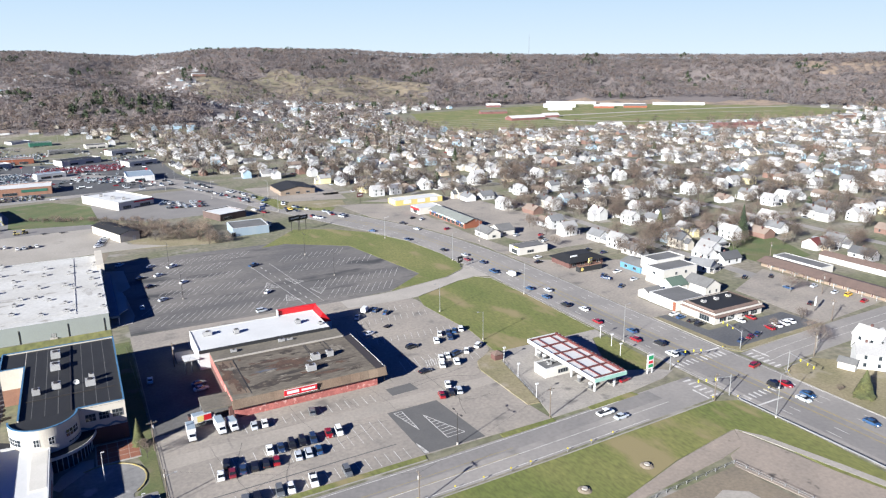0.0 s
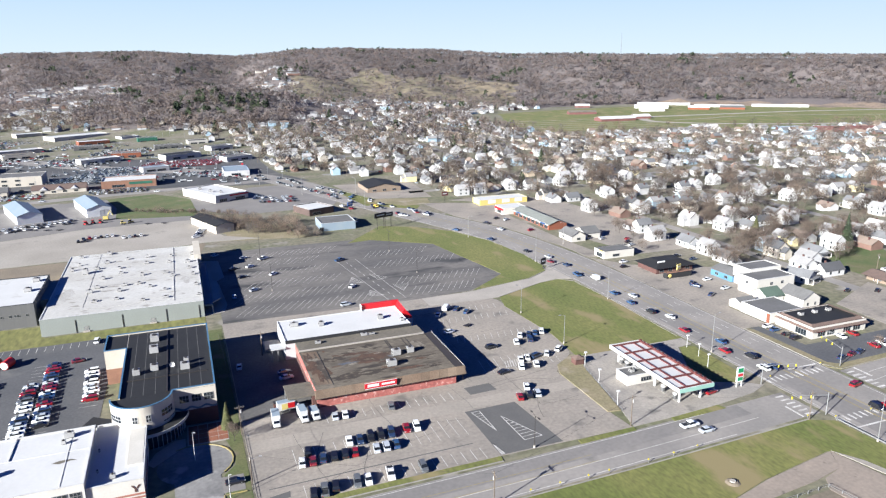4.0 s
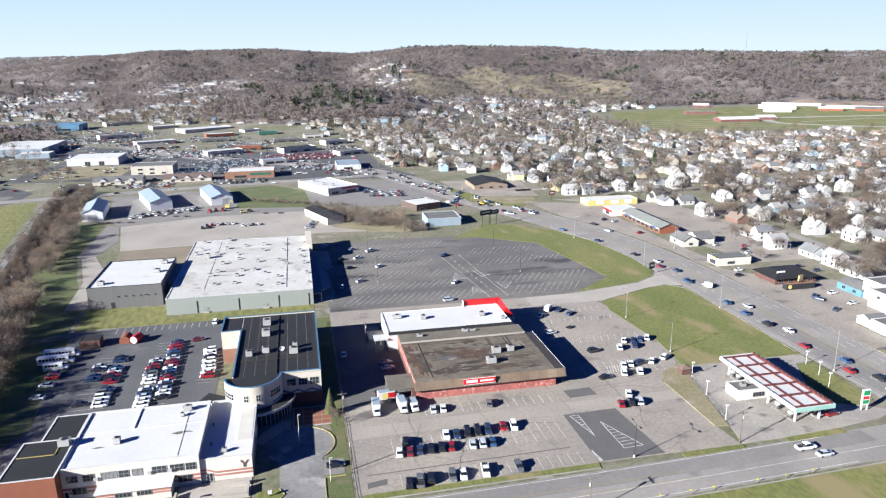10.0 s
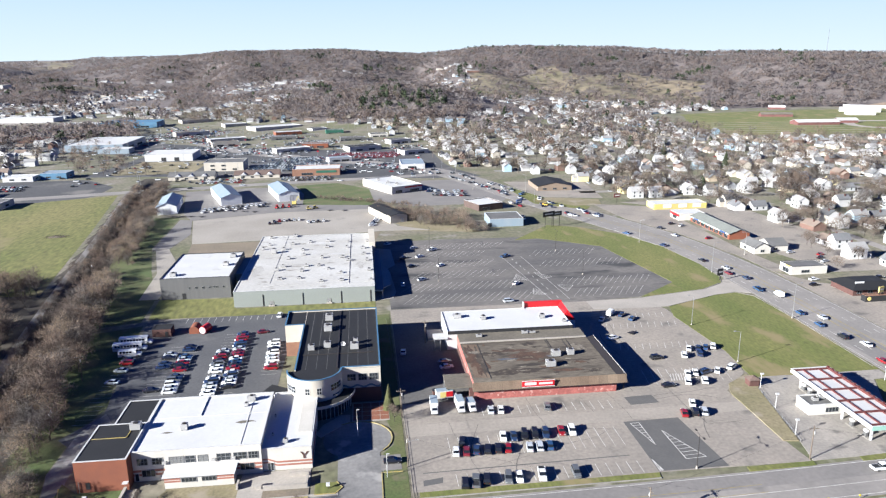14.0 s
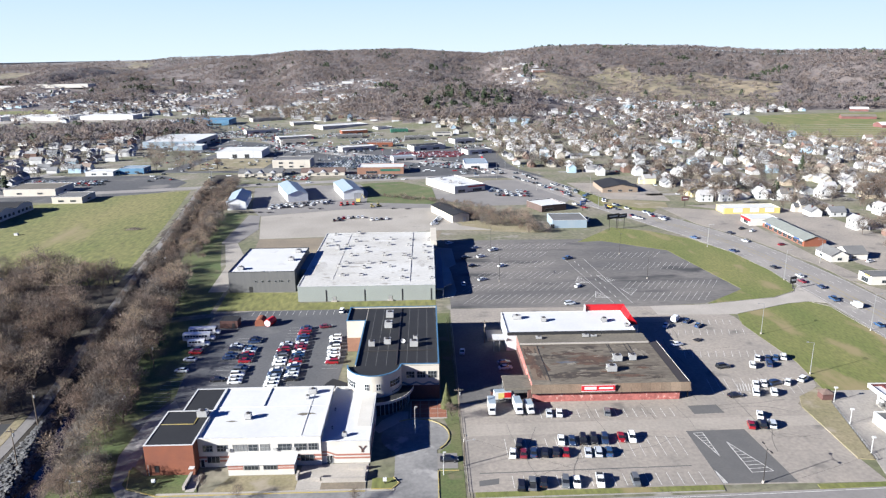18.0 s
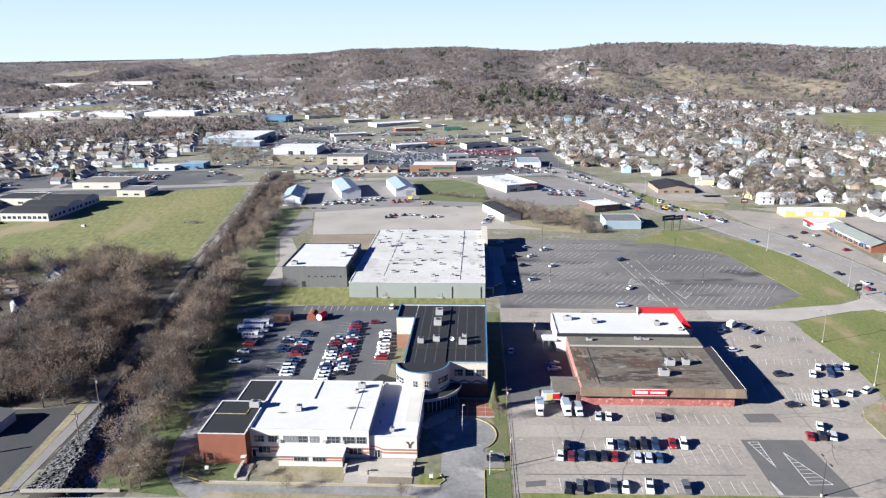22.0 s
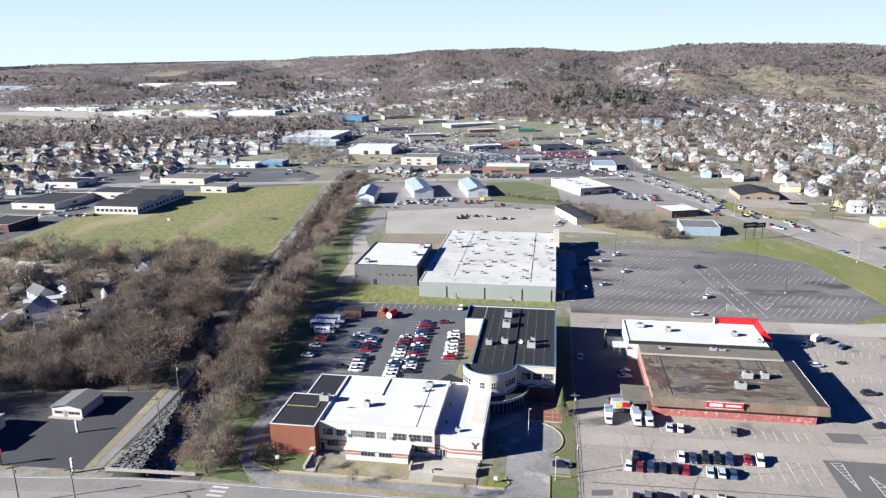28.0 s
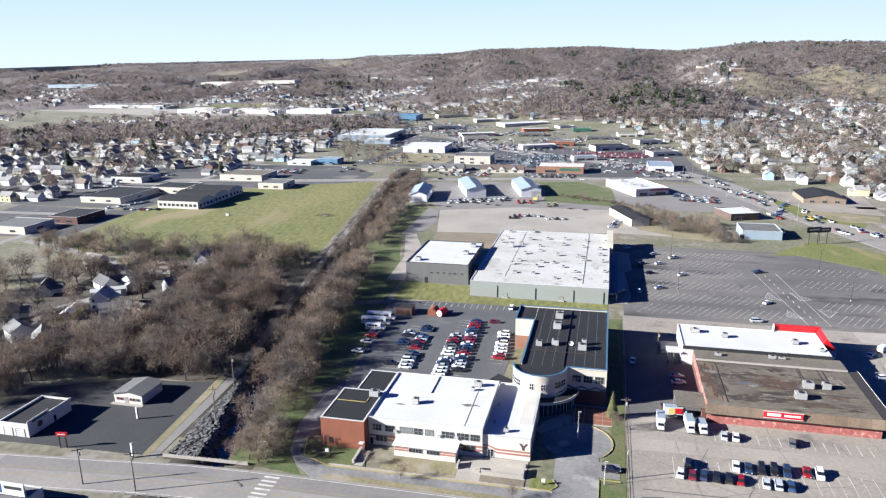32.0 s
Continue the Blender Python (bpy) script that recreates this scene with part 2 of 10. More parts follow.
SOOT_STAIN = mat("soot_stain", (0.028, 0.021, 0.016), 0.9, alt=(0.055, 0.041, 0.03), scale=0.3, fine=2.5, grain=0.3, spots=(0.11, 0.09, 0.065), spot_scale=0.6, spot_at=0.6)
PALE_STAIN = mat("dried_crust", (0.18, 0.158, 0.125), 0.9, alt=(0.125, 0.104, 0.080), scale=0.4, fine=2.5, grain=0.3, spots=(0.07, 0.056, 0.042), spot_scale=0.7, spot_at=0.52)
LOT_LANE = mat("worn_lot_lane", (0.262, 0.230, 0.194), 0.9, alt=(0.225, 0.199, 0.168), scale=0.08, fine=1.1, grain=0.13, spots=(0.15, 0.134, 0.116), spot_scale=0.13, spot_at=0.66)
PUDDLE = mat("shallow_puddle", (0.10, 0.105, 0.11), 0.25, alt=(0.14, 0.13, 0.115), scale=0.4, fine=1.5, grain=0.2)
ROOF_GRIME = mat("grimy_membrane", (0.30, 0.285, 0.26), 0.8, alt=(0.38, 0.365, 0.34), scale=0.2, fine=1.5, grain=0.2, spots=(0.2, 0.185, 0.165), spot_scale=0.4, spot_at=0.58)
ROOF_PATCH = mat("patched_membrane", (0.44, 0.43, 0.41), 0.75, alt=(0.36, 0.345, 0.32), scale=0.15, fine=1.2, grain=0.15)
UNIT = mat("galvanised_unit", (0.376, 0.367, 0.351), 0.5, 0.2, grain=0.12)
DARK_TRIM = plain("dark_trim", (0.0173, 0.0173, 0.0184), 0.6)
FRAME_GREY = plain("aluminium_frame", (0.259, 0.259, 0.259), 0.4, 0.4)
PANE = glass("dark_window_pane", (0.02, 0.025, 0.03))
BLIND = glass("window_pane_with_blind", (0.144, 0.144, 0.138), 0.15)
STEEL = plain("galvanised_steel", (0.288, 0.288, 0.282), 0.45, 0.5)
DARK_STEEL = plain("dark_bronze_steel", (0.0403, 0.0346, 0.0317), 0.5, 0.3)
POLE_WOOD = mat("weathered_pole_wood", (0.115, 0.0893, 0.0662), 0.9, stretch=(3, 3, 0.3))
RED_SIGN = plain("red_sign_face", (0.407, 0.0131, 0.0197), 0.4)
WHITE_SIGN = plain("white_sign_face", (0.525, 0.525, 0.512), 0.4)
GREEN_SIGN = plain("green_sign_face", (0.0115, 0.19, 0.0691), 0.4)
YELLOW_SIGN = plain("yellow_marker", (0.492, 0.407, 0.0131), 0.5)
BLACK_SIGN = plain("black_sign_face", (0.00864, 0.00864, 0.0104), 0.4)
BLUE_SIGN = plain("blue_sign_face", (0.023, 0.0691, 0.202), 0.4)
BARK = mat("grey_brown_bark", (0.105, 0.086, 0.070), 0.95, alt=(0.078, 0.064, 0.053), scale=0.6, fine=4, grain=0.2)
PALE_BARK = mat("pale_sycamore_bark", (0.242, 0.219, 0.184), 0.9, alt=(0.19, 0.167, 0.138), scale=0.6, fine=3, grain=0.15)
TWIG = mat("bare_twigs", (0.172, 0.128, 0.097), 0.95, alt=(0.125, 0.096, 0.076), scale=0.05, fine=1, grain=0.25, random_tint=0.25)
WOODS_TWIG = mat("bare_woodland_twigs", (0.215, 0.160, 0.120), 0.95, alt=(0.150, 0.114, 0.090), scale=0.05, fine=0.3, grain=0.25, island_tint=0.25)
HILL_TWIG = mat("hillside_bare_crowns", (0.200, 0.170, 0.160), 0.95, alt=(0.168, 0.146, 0.140), scale=0.008, fine=0.05, grain=0.15, island_tint=0.06)
HILL_TWIGS = [HILL_TWIG] + [mat("hillside_crowns_" + n_, c_, 0.95, alt=tuple(v * 0.8 for v in c_), scale=0.008, fine=0.05, grain=0.2, island_tint=0.12) for n_, c_ in (("grey", (0.194, 0.175, 0.170)), ("russet", (0.206, 0.164, 0.141)), ("dusky", (0.184, 0.156, 0.152)), ("brown", (0.218, 0.176, 0.156)))]


def let_through(m, share):
    """Light that reaches the far side of a crown's loose twigs."""
    n, link = m.node_tree.nodes, m.node_tree.links.new
    p = n["Principled BSDF"]
    t, x = n.new("ShaderNodeBsdfTranslucent"), n.new("ShaderNodeMixShader")
    link(p.inputs["Base Color"].links[0].from_socket, t.inputs["Color"])
    x.inputs[0].default_value = share
    link(p.outputs[0], x.inputs[1]), link(t.outputs[0], x.inputs[2])
    link(x.outputs[0], n["Material Output"].inputs["Surface"])


WOODS_TWIGS = [WOODS_TWIG] + [mat("woodland_twigs_" + n_, c_, 0.95, alt=tuple(v * 0.75 for v in c_), scale=0.05, fine=0.3, grain=0.25, island_tint=0.25) for n_, c_ in (("grey", (0.160, 0.140, 0.122)), ("russet", (0.185, 0.132, 0.098)), ("dark", (0.118, 0.092, 0.076)), ("tan", (0.275, 0.212, 0.155)))]
TOWN_TWIGS = [TWIG] + [mat("town_twigs_" + n_, c_, 0.95, alt=tuple(v * 0.75 for v in c_), scale=0.05, fine=1, grain=0.25) for n_, c_ in (("grey", (0.150, 0.130, 0.115)), ("russet", (0.165, 0.118, 0.086)), ("dark", (0.098, 0.080, 0.068)), ("tan", (0.235, 0.188, 0.140)))]
for m_ in HILL_TWIGS:
    let_through(m_, 0.5)
for m_ in TOWN_TWIGS + WOODS_TWIGS:
    let_through(m_, 0.35)
NEEDLE = mat("dark_conifer_needles", (0.0194, 0.0311, 0.013), 0.9, alt=(0.0292, 0.0389, 0.0143), scale=0.1, fine=1.5, grain=0.3, island_tint=0.3)
YELLOW_NEEDLE = mat("olive_conifer_needles", (0.0605, 0.0605, 0.0173), 0.9, alt=(0.0461, 0.0518, 0.0173), scale=0.3, fine=1.5, grain=0.3, island_tint=0.3)
TYRE = plain("black_tyre_rubber", (0.00864, 0.00864, 0.00922), 0.8)
RIM = plain("alloy_rim", (0.288, 0.288, 0.288), 0.3, 0.8)
CAR_GLASS = glass("tinted_car_glass", (0.012, 0.014, 0.017), 0.04)
LAMP_CLEAR = plain("clear_headlight", (0.459, 0.459, 0.459), 0.15)
LAMP_RED = plain("red_tail_light", (0.202, 0.00576, 0.00576), 0.2)
CAR_PAINT = {n: plain(n + "_car_paint", c, 0.28, 0.0, 0.6) for n, c in dict(
    white=(0.64, 0.64, 0.63), silver=(0.40, 0.42, 0.44), black=(0.012, 0.012, 0.014), grey=(0.10, 0.105, 0.11), navy=(0.02, 0.035, 0.075),
    blue=(0.026, 0.062, 0.135), red=(0.20, 0.009, 0.012), maroon=(0.13, 0.015, 0.022), yellow=(0.70, 0.42, 0.02)).items()}


# ---- mesh tools ----
class Mesh:
    """Collects faces, each with the number of its material."""

    def __init__(self):
        self.v, self.f, self.m = [], [], []

    def face(self, points, m=0):
        k = len(self.v)
        self.v.extend(tuple(p) for p in points)
        self.f.append(tuple(range(k, k + len(points))))
        self.m.append(m)
        return self

    def box(self, x0, x1, y0, y1, z0, z1, m=0, top=None):
        k = len(self.v)
        self.v.extend((x, y, z) for z in (z0, z1) for x, y in ((x0, y0), (x1, y0), (x1, y1), (x0, y1)))
        self.f.extend(tuple(k + i for i in q) for q in ((3, 2, 1, 0), (4, 5, 6, 7), (0, 1, 5, 4), (1, 2, 6, 5), (2, 3, 7, 6), (3, 0, 4, 7)))
        self.m.extend([m, m if top is None else top, m, m, m, m])
        return self

    def prism(self, poly, z0, z1, m=0, top=None):
        """poly: counter-clockwise corners."""
        k, n = len(self.v), len(poly)
        self.v.extend((p[0], p[1], z0) for p in poly)
        self.v.extend((p[0], p[1], z1) for p in poly)
        self.f.append(tuple(range(k + n - 1, k - 1, -1)))
        self.f.append(tuple(range(k + n, k + 2 * n)))
        self.f.extend((k + i, k + (i + 1) % n, k + n + (i + 1) % n, k + n + i) for i in range(n))
        self.m.extend([m, m if top is None else top] + [m] * n)
        return self

    def tube(self, p, q, r0, r1, n=6, m=0):
        p, q = Vector(p), Vector(q)
        a = (q - p).normalized()
        s = a.cross((0, 0, 1) if abs(a.z) < 0.9 else (1, 0, 0)).normalized()
        t = a.cross(s)
        k = len(self.v)
        for c, r in ((p, r0), (q, r1)):
            for i in range(n):
                w = 2 * math.pi * i / n
                self.v.append(tuple(c + s * (r * math.cos(w)) + t * (r * math.sin(w))))
        self.f.extend((k + i, k + n + i, k + n + (i + 1) % n, k + (i + 1) % n) for i in range(n))
        self.f.append(tuple(range(k + n, k + 2 * n)))
        self.f.append(tuple(range(k + n - 1, k - 1, -1)))
        self.m.extend([m] * (n + 2))
        return self

    def ring(self, x0, x1, y0, y1, z0, z1, w, m=0):
        """A parapet or kerb of width w round a rectangle."""
        self.box(x0, x1, y0, y0 + w, z0, z1, m).box(x0, x1, y1 - w, y1, z0, z1, m)
        return self.box(x0, x0 + w, y0 + w, y1 - w, z0, z1, m).box(x1 - w, x1, y0 + w, y1 - w, z0, z1, m)

    def strip(self, line, half, z, m=0, side=0.0, thick=0.0):
        """A flat ribbon along a line of plan points."""
        n = len(line)
        k = len(self.v)
        for i in range(n):
            a, b = Vector(line[max(i - 1, 0)]), Vector(line[min(i + 1, n - 1)])
            d = (b - a).normalized()
            s, p = Vector((d.y, -d.x)), Vector(line[i])
            l, r = p + s * (side - half), p + s * (side + half)
            self.v.extend([(l.x, l.y, z), (r.x, r.y, z)])
            if thick:
                self.v.extend([(l.x, l.y, z - thick), (r.x, r.y, z - thick)])
        w = 4 if thick else 2
        for i in range(n - 1):
            a, b = k + i * w, k + (i + 1) * w
            quads = [(a, a + 1, b + 1, b)]
            if thick:
                quads += [(a + 2, a, b, b + 2), (a + 1, a + 3, b + 3, b + 1), (a + 3, a + 2, b + 2, b + 3)]
            self.f.extend(quads)
            self.m.extend([m] * len(quads))
        return self


def build(name, mesh, mats, at=(0, 0, 0), smooth=False):
    me = bpy.data.meshes.new(name)
    me.from_pydata([(x - at[0], y - at[1], z - at[2]) for x, y, z in mesh.v], [], mesh.f)
    for m in (mats if isinstance(mats, (list, tuple)) else [mats]):
        me.materials.append(m)
    me.polygons.foreach_set("material_index", mesh.m)
    if smooth:
        me.polygons.foreach_set("use_smooth", [True] * len(me.polygons))
    me.update()
    return me


def structure(name, mesh, mats, label, category):
    return tagged(new(name, build(name, mesh, mats)), label, category, kind="structure")


def stuff(name, mesh, mats, label, category):
    me = mesh if isinstance(mesh, bpy.types.Mesh) else build(name, mesh, mats)
    return tagged(new(name, me), label, category, kind="stuff")


def thing(name, label, category, at=(0, 0, 0), group="", rz=0.0):
    ob = new(name)
    ob.empty_display_size = 0.5
    ob.matrix_basis = pose(*at, 0, 0, rz)
    return tagged(ob, label, category, group)


def part(name, mesh, mats, parent, label="", local=False, smooth=False):
    """One mesh object under a thing or a part; the mesh is given in the world's metres unless local."""
    at = (0, 0, 0)
    if not local:
        o = parent
        at = Vector((0, 0, 0))
        while o:
            at += o.location
            o = o.parent
    ob = new(name, build(name, mesh, mats, at, smooth))
    ob.parent = parent
    if label:
        ob["label"] = label
    return ob


def share(name, me, parent, at=(0, 0, 0), rz=0.0, label=""):
    """A part that shares an existing mesh."""
    ob = new(name, me)
    ob.parent = parent
    ob.matrix_basis = pose(*at, 0, 0, rz)
    if label:
        ob["label"] = label
    return ob


def spline(points, step=12.0):
    """A smooth plan line through a few points."""
    out = []
    p = [Vector(points[0])] + [Vector(q) for q in points] + [Vector(points[-1])]
    for i in range(1, len(p) - 2):
        n = max(1, int((p[i + 1] - p[i]).length / step))
        for k in range(n):
            t = k / n
            out.append(0.5 * ((2 * p[i]) + (p[i + 1] - p[i - 1]) * t + (2 * p[i - 1] - 5 * p[i] + 4 * p[i + 1] - p[i + 2]) * t * t
                              + (3 * p[i] - p[i - 1] - 3 * p[i + 1] + p[i + 2]) * t ** 3))
    out.append(p[-1])
    return out


# ---- lie of the land ----
def lerp_list(x, pairs):
    a = np.array(pairs, float)
    return np.interp(x, a[:, 0], a[:, 1])


SKYLINE = [(-180, 0), (-60, -0.05), (-45, -0.12), (-34, 0.14), (-21, 0.30), (-12.5, 0.50), (-10, 0.74), (-6, 0.78), (-1.6, 0.84), (1, 0.64), (4.7, 0.46),
           (7.1, 0.64), (9.4, 0.9), (12.5, 1.0), (16, 0.88), (20, 0.82), (23, 0.63), (26, 0.40), (30, 0.40), (37, 0.23), (45, 0.18), (53, 0.04), (60, 0.16), (180, 0)]
CREST = [(-180, 4500), (-21, 4500), (-12.5, 3600), (-10, 3100), (4.7, 3000), (7, 2600), (20, 2500), (26, 2400), (37, 2300), (180, 2300)]
FOOT = [(-180, 1900), (-21, 1800), (-10, 1500), (0, 1350), (20, 1380), (26, 1500), (37, 1650), (180, 1650)]
CREEK = [(110, -90), (142, -95), (165, -101), (186, -107), (226, -114), (306, -128), (434, -149), (567, -172), (640, -182), (800, -215)]


def wobble(x, y, size, seed):
    """Smooth cheap noise from crossed waves, -1 to 1."""
    r = np.random.RandomState(seed)
    out = 0.0
    for k in range(6):
        a, ph, f = r.uniform(0, 6.28), r.uniform(0, 6.28), r.uniform(0.6, 1.7) * 6.28 / size
        out = out + np.sin((x * math.cos(a) + y * math.sin(a)) * f + ph)
    return out / 3.2


def height(x, y):
    x, y = np.asarray(x, float), np.asarray(y, float)
    r, az = np.hypot(x, y), np.degrees(np.arctan2(x, y))
    foot, crest = lerp_list(az, FOOT), lerp_list(az, CREST)
    top = 100 + crest * np.tan(np.radians(lerp_list(az, SKYLINE))) - 11
    s = (r - foot) / (crest - foot)
    up = np.clip(s, 0, 1)
    h = top * up * (0.35 + 0.65 * up * (2 - up)) + np.where((s > 0.03) & (s < 0.93), (wobble(x, y, 640, 4) * 20 + wobble(x, y, 300, 6) * 9) * np.sin(np.pi * up), 0)
    h = np.where(s > 1, top - (r - crest) * 0.02, h)
    h = h + 48 * np.exp(-((x - 85) / 190) ** 2 - ((y - 1320) / 190) ** 2)
    h = h + 22 * np.exp(-((x + 170) / 130) ** 2 - ((y - 1560) / 170) ** 2)
    d = np.abs(x - lerp_list(y, CREEK))
    return h - 3.2 * np.clip((5.6 - d) / 3.8, 0, 1) * np.clip((y - 112) / 8, 0, 1) * np.clip((640 - y) / 30, 0, 1)


def knob(x, y):
    return 48 * np.exp(-((x - 85) / 190) ** 2 - ((y - 1320) / 190) ** 2)


def ticks(*runs):
    out = []
    for a, b, step in runs:
        out.extend(np.arange(a, b, step))
    return np.array(out)


gx = ticks((-4900, -1500, 100), (-1500, -600, 45), (-600, -192, 24), (-192, -84, 2.5), (-84, 300, 16), (300, 900, 30), (900, 1800, 45), (1800, 4901, 100))
gy = ticks((-4900, -300, 230), (-300, 100, 40), (100, 130, 5), (130, 660, 10.6), (660, 1200, 30), (1200, 3000, 45), (3000, 4901, 95))
GX, GY = np.meshgrid(gx, gy)
GZ = height(GX, GY)
nx, ny = len(gx), len(gy)
idx = np.arange(nx * ny).reshape(ny, nx)


def fast_mesh(name, verts, faces, mats, mi=None, smooth=False):
    """A large mesh from arrays; all faces have the same number of corners."""
    me = bpy.data.meshes.new(name)
    n, k = faces.shape
    me.vertices.add(len(verts))
    me.vertices.foreach_set("co", np.ascontiguousarray(verts, np.float32).ravel())
    me.loops.add(n * k)
    me.loops.foreach_set("vertex_index", np.ascontiguousarray(faces, np.int32).ravel())
    me.polygons.add(n)
    me.polygons.foreach_set("loop_start", np.arange(0, n * k, k, dtype=np.int32))
    me.polygons.foreach_set("loop_total", np.full(n, k, np.int32))
    for m in mats:
        me.materials.append(m)
    if mi is not None:
        me.polygons.foreach_set("material_index", np.ascontiguousarray(mi, np.int32))
    if smooth:
        me.polygons.foreach_set("use_smooth", np.ones(n, bool))
    me.update(calc_edges=True)
    return me


quads = np.stack([idx[:-1, :-1], idx[:-1, 1:], idx[1:, 1:], idx[1:, :-1]], -1).reshape(-1, 4)
cx_, cy_ = GX.ravel()[quads].mean(1), GY.ravel()[quads].mean(1)


def polar(x, y):
    return np.hypot(x, y), np.degrees(np.arctan2(x, y))


def open_hill(x, y):
    """The bare burial-ground slope and some far pastures."""
    r, az = polar(x, y)
    slope = (az > 8.5) & (az < 26.5) & (r > 1590 + 40 * np.sin(az)) & (r < 1960 + 60 * np.sin(az * 0.9 + 1))
    pasture = (az < -14) & (r > 2300) & (wobble(x, y, 700, 9) > 0.8)
    return slope | pasture


def tan_bank(x, y):
    """The bare bank behind the stables and the old quarry face."""
    r, az = polar(x, y)
    return ((az > 36) & (az < 53) & (np.abs(r - 1660) < 45 + 15 * np.sin(az * 2))) | ((az > 54.4) & (r > 2040 + 40 * np.sin(az * 3)) & (r < 2200))


def fair(x, y):
    """The fairground's grass with its race track."""
    return (((x - 900) / 420) ** 2 + ((y - 1120) / 210) ** 2 < 1) | ((x > 470) & (x < 1320) & (y > np.interp(x, [470, 720, 850, 1100, 1320], [845, 800, 770, 760, 800])) & (y < 1130))


def on_hill(x, y):
    r, az = polar(x, y)
    return r > lerp_list(az, FOOT)


gmi = np.where(open_hill(cx_, cy_), 2, np.where(on_hill(cx_, cy_) | (knob(cx_, cy_) > 8), 1, 0))
dcreek = np.abs(cx_ - lerp_list(cy_, CREEK))
gmi = np.where(tan_bank(cx_, cy_), 4, gmi)
# floor with tree shade in its colour, along the creek and in the wood
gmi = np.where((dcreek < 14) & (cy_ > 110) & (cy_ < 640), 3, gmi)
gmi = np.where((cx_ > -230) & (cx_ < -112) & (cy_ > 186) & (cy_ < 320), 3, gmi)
ground_mesh = fast_mesh("ground", np.stack([GX.ravel(), GY.ravel(), GZ.ravel()], 1), quads, [TOWN_GROUND, HILL_FLOOR, HILL_GRASS, SHADED_WOOD_FLOOR, TAN_BANK], gmi, True)
tagged(new("ground", ground_mesh), "brown and green late-winter ground of a valley between low hills", "ground", kind="structure")

# pale hazy sky along the horizon, far behind everything
SKY_GLOW = bpy.data.materials.new("horizon_sky_glow")
SKY_GLOW.use_nodes = True
sn = SKY_GLOW.node_tree.nodes
sn.remove(sn["Principled BSDF"])
em_ = sn.new("ShaderNodeEmission")
up_ = sn.new("ShaderNodeSeparateXYZ")
rng_ = sn.new("ShaderNodeMapRange")
rng_.inputs[1].default_value, rng_.inputs[2].default_value = 60, 560
rmp_ = sn.new("ShaderNodeValToRGB")
rmp_.color_ramp.elements[0].color, rmp_.color_ramp.elements[1].color = (0.232, 0.254, 0.254, 1), (0.166, 0.207, 0.238, 1)
for a_, b_ in ((sn.new("ShaderNodeNewGeometry").outputs["Position"], up_.inputs[0]), (up_.outputs[2], rng_.inputs[0]), (rng_.outputs[0], rmp_.inputs[0]), (rmp_.outputs[0], em_.inputs[0]), (em_.outputs[0], sn["Material Output"].inputs[0])):
    SKY_GLOW.node_tree.links.new(a_, b_)
ring = Mesh()
for k in range(-13, 16):
    a0, a1 = k * math.pi / 36, (k + 1) * math.pi / 36
    ring.face([(4860 * math.sin(a), 4860 * math.cos(a), z) for a, z in ((a0, -60), (a1, -60), (a1, 820), (a0, 820))])
structure("backdrop", ring, SKY_GLOW, "pale hazy blue-white sky low over the horizon", "sky")

# the creek's water
creek_line = [(float(lerp_list(y, CREEK)), y) for y in range(112, 640, 12)]
structure("water", Mesh().strip(creek_line, 2.6, -2.6), WATER, "narrow dark creek in a steep channel beside the trail", "water")

# ---- roads ----
ROAD_A = spline([(-700, 40), (-420, 92), (-200, 121), (-124, 130), (-85, 133.5), (0, 134.5), (80, 136.2), (166, 140)])
HIGHWAY = spline([(184, -300), (182, 60), (180.5, 180), (180, 270), (177, 320), (168, 372), (148, 425), (126, 480), (104, 545), (80, 612), (46, 668), (0, 708), (-90, 775), (-190, 900), (-300, 1150), (-420, 1500)])
STREET_C = spline([(196, 144.5), (300, 149), (900, 160)])
ROAD_D = spline([(-900, 480), (-330, 545), (-180, 573), (-57, 598), (30, 612), (76, 622)])
structure("road", Mesh().strip(ROAD_A, 7.0, 0.06, thick=0.3), ROAD, "worn grey two-lane road with a centre lane", "road")
structure("highway", Mesh().strip(HIGHWAY, 13.2, 0.07, thick=0.3), ROAD, "wide grey five-lane highway through the town", "road")
structure("side_street", Mesh().strip(STREET_C, 7.2, 0.05, thick=0.3), ROAD, "grey side street leading east from the junction", "road")
structure("cross_road", Mesh().strip(ROAD_D, 6.5, 0.05, thick=0.3), ROAD, "grey road crossing the valley behind the metal sheds", "road")
structure("highway_lanes", Mesh().strip(HIGHWAY[24:44], 5.4, 0.078, 0, side=-4.5).strip(ROAD_A[-27:-2], 3.0, 0.068, 0, side=-3.6), LANE, "darker worn wheel lanes of the roads", "road")

lines = Mesh()
for s in (-8.6, 5.2, 8.8, -5.0):
    for i in range(0, len(HIGHWAY) - 1, 1):
        if abs(HIGHWAY[i].y - 141) > 22:
            a, b = HIGHWAY[i], HIGHWAY[i] + (HIGHWAY[i + 1] - HIGHWAY[i]) * 0.3
            lines.strip([a, b], 0.11, 0.09, side=s)
for s in (-12.2, 12.2):
    lines.strip(HIGHWAY[:20], 0.1, 0.09, side=s)
    lines.strip(HIGHWAY[28:70], 0.1, 0.09, side=s)
for s in (-6.2, 6.2):
    lines.strip(ROAD_A[8:-3], 0.1, 0.085, side=s)
lines.strip(ROAD_A[-12:-2], 0.09, 0.085, side=1.8)
lines.strip(STREET_C[:14], 0.09, 0.085, side=-2.2)
lines.strip(STREET_C[:14], 0.09, 0.085, side=2.2)
